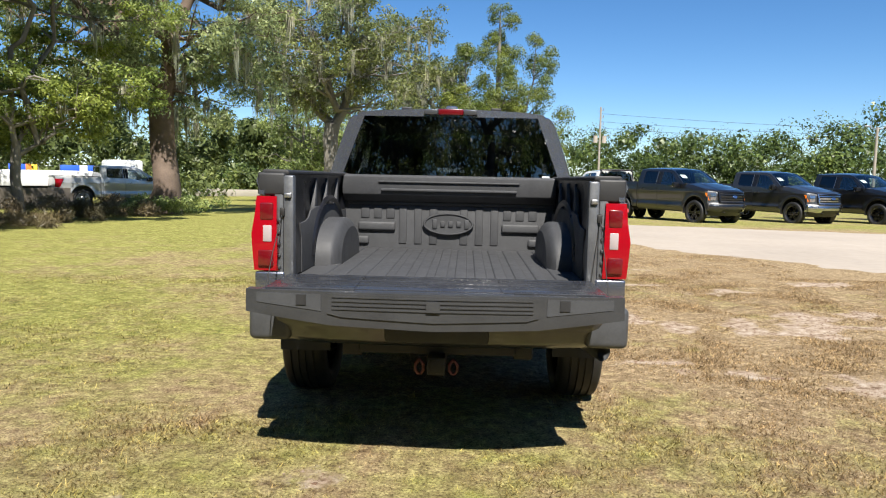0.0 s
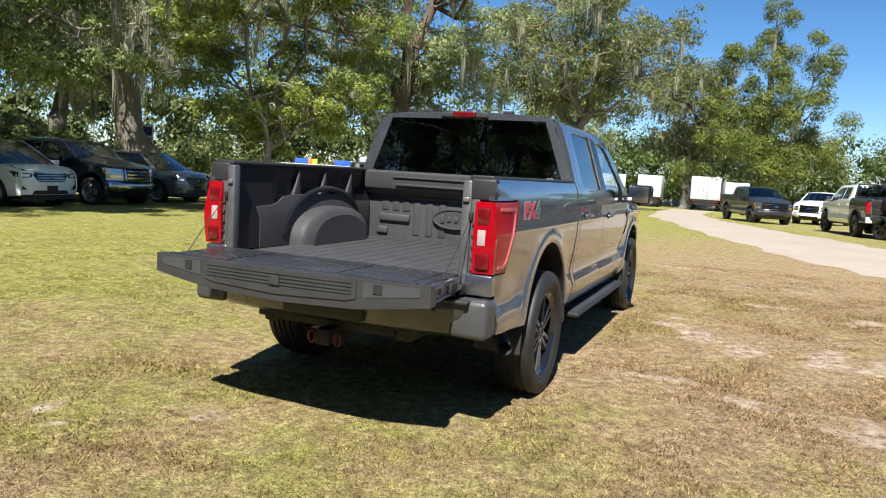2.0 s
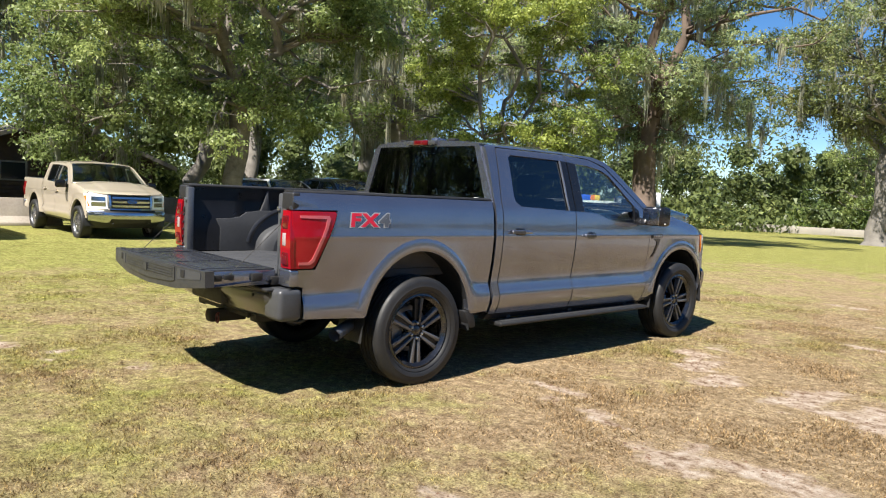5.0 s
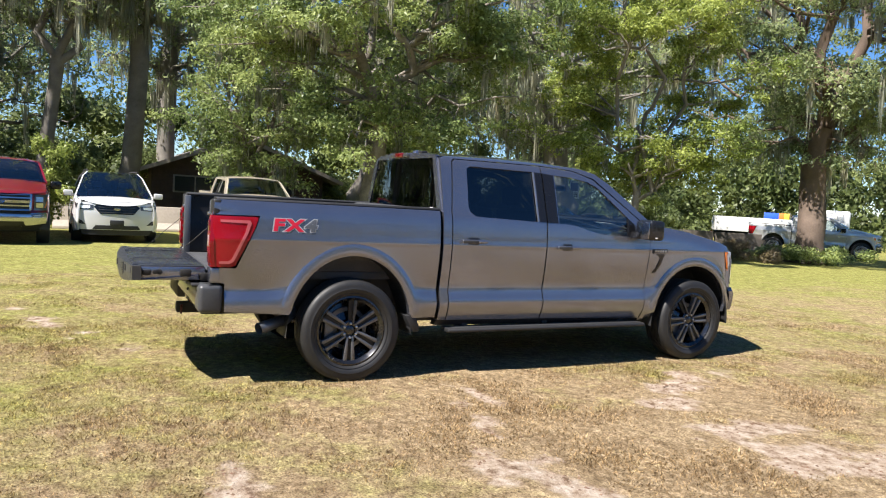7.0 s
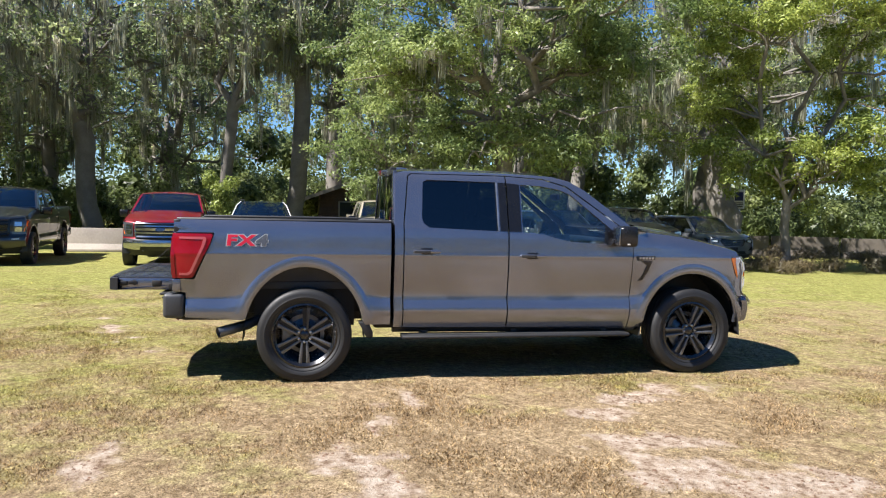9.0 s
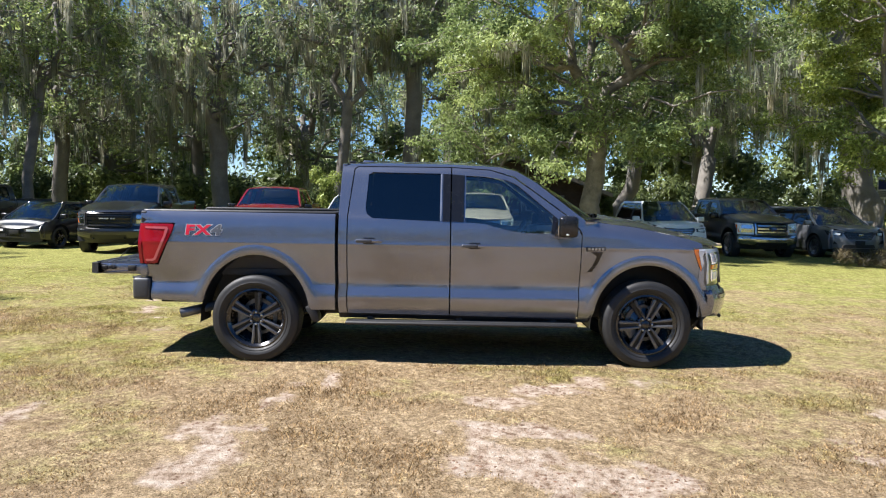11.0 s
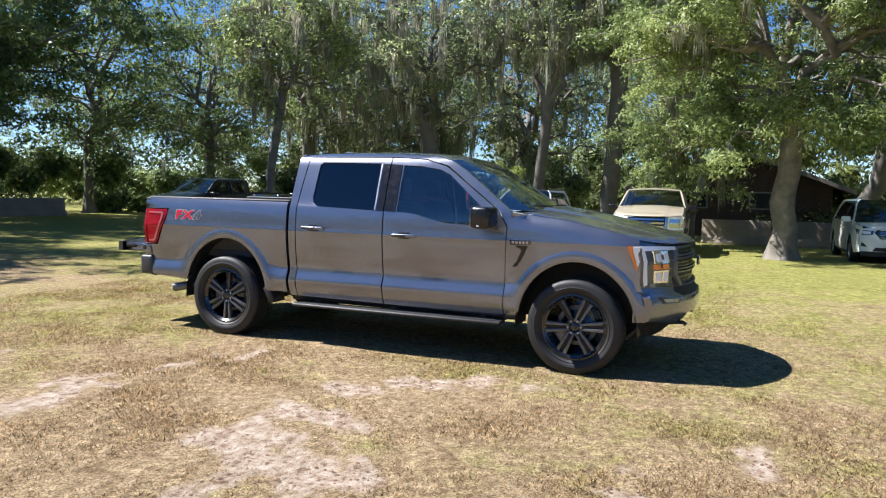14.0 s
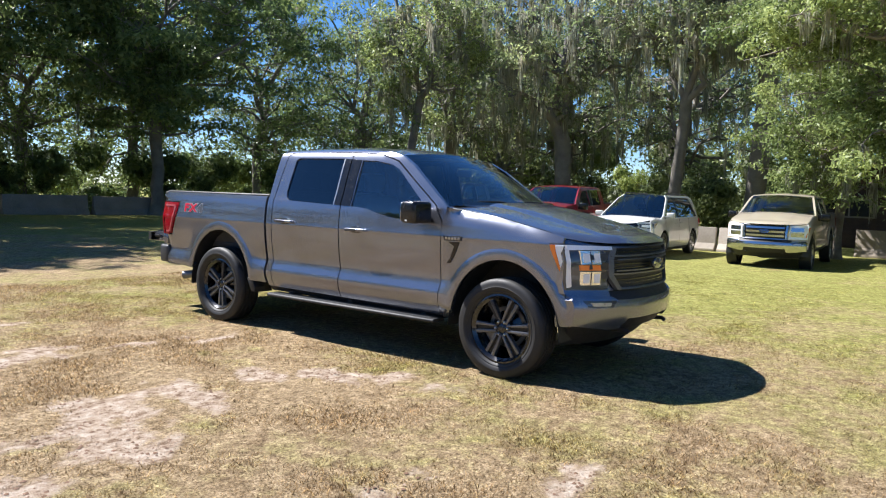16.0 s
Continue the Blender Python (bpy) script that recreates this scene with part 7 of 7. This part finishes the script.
# signs and banners far behind the oaks
BLUE = mat("banner_blue", (0.02, 0.10, 0.62), 0.6)
ORANGE = mat("banner_orange", (0.75, 0.20, 0.03), 0.6)
YELLOW = mat("banner_yellow", (0.80, 0.55, 0.05), 0.6)
SIGN_WHITE = varied("white_sign_board", (0.68, 0.69, 0.70), 0.5, spread=0.1)
canopy = thing("banner", pose(-30.7, 43.0, gz(-30.7, 43), 0, 0, 35), "long blue and orange banner hung on poles beyond the oaks", "banner")
for i, (a, b, mm) in enumerate(((0.0, 1.0, BLUE), (1.0, 1.35, ORANGE), (1.35, 1.7, YELLOW), (3.1, 4.3, BLUE), (4.3, 4.8, SIGN_WHITE), (4.8, 5.4, BLUE))):
    part("banner_panel", box(a, b, -0.02, 0.02, 1.85, 2.35, 0.004), mm, canopy)
for x in (0.0, 1.75, 3.05, 5.45):
    part("banner_pole", tube([(x, 0.04, 0), (x, 0.04, 2.4)], 0.03, 8), STEEL, canopy)
board = thing("sign_board", pose(-21.6, 18.9, gz(-21.6, 18.9), 0, 0, 25), "white sign board with a dark blue panel on a post", "sign")
part("post", tube([(0, 0.05, 0), (0, 0.05, 2.1)], 0.04, 8), STEEL, board)
face = part("face", box(-0.26, 0.26, -0.02, 0.02, 2.0, 2.85, 0.01), SIGN_WHITE, board)
part("blue_panel", box(-0.2, 0.2, -0.026, -0.02, 2.36, 2.74, 0), mat("sign_navy", (0.03, 0.04, 0.16), 0.5), face)
for k in range(3):
    part("text_bar", box(-0.2, 0.2, -0.026, -0.02, 2.08 + 0.08 * k, 2.12 + 0.08 * k, 0), PLASTIC, face)

# low pale wall beyond the box trucks
PALE_WALL = varied("pale_block_wall", (0.30, 0.275, 0.235), 0.85, scale=0.8, spread=0.15, bump=0.3, bumpscale=30)
for k in range(8):
    a = Vector((-30.0, 68.0)).lerp(Vector((2.0, 86.0)), k / 8)
    w_ = thing("low_wall", pose(a.x, a.y, gz(a.x, a.y), 0, 0, 29.4), "low pale block wall beyond the box trucks", "wall", "low wall sections")
    part("wall_block", box(0.0, 4.5, -0.1, 0.1, -0.05, 0.72, 0.02), PALE_WALL, w_)
    part("pillar", box(-0.13, 0.13, -0.14, 0.14, -0.05, 0.85, 0.02), PALE_WALL, w_)
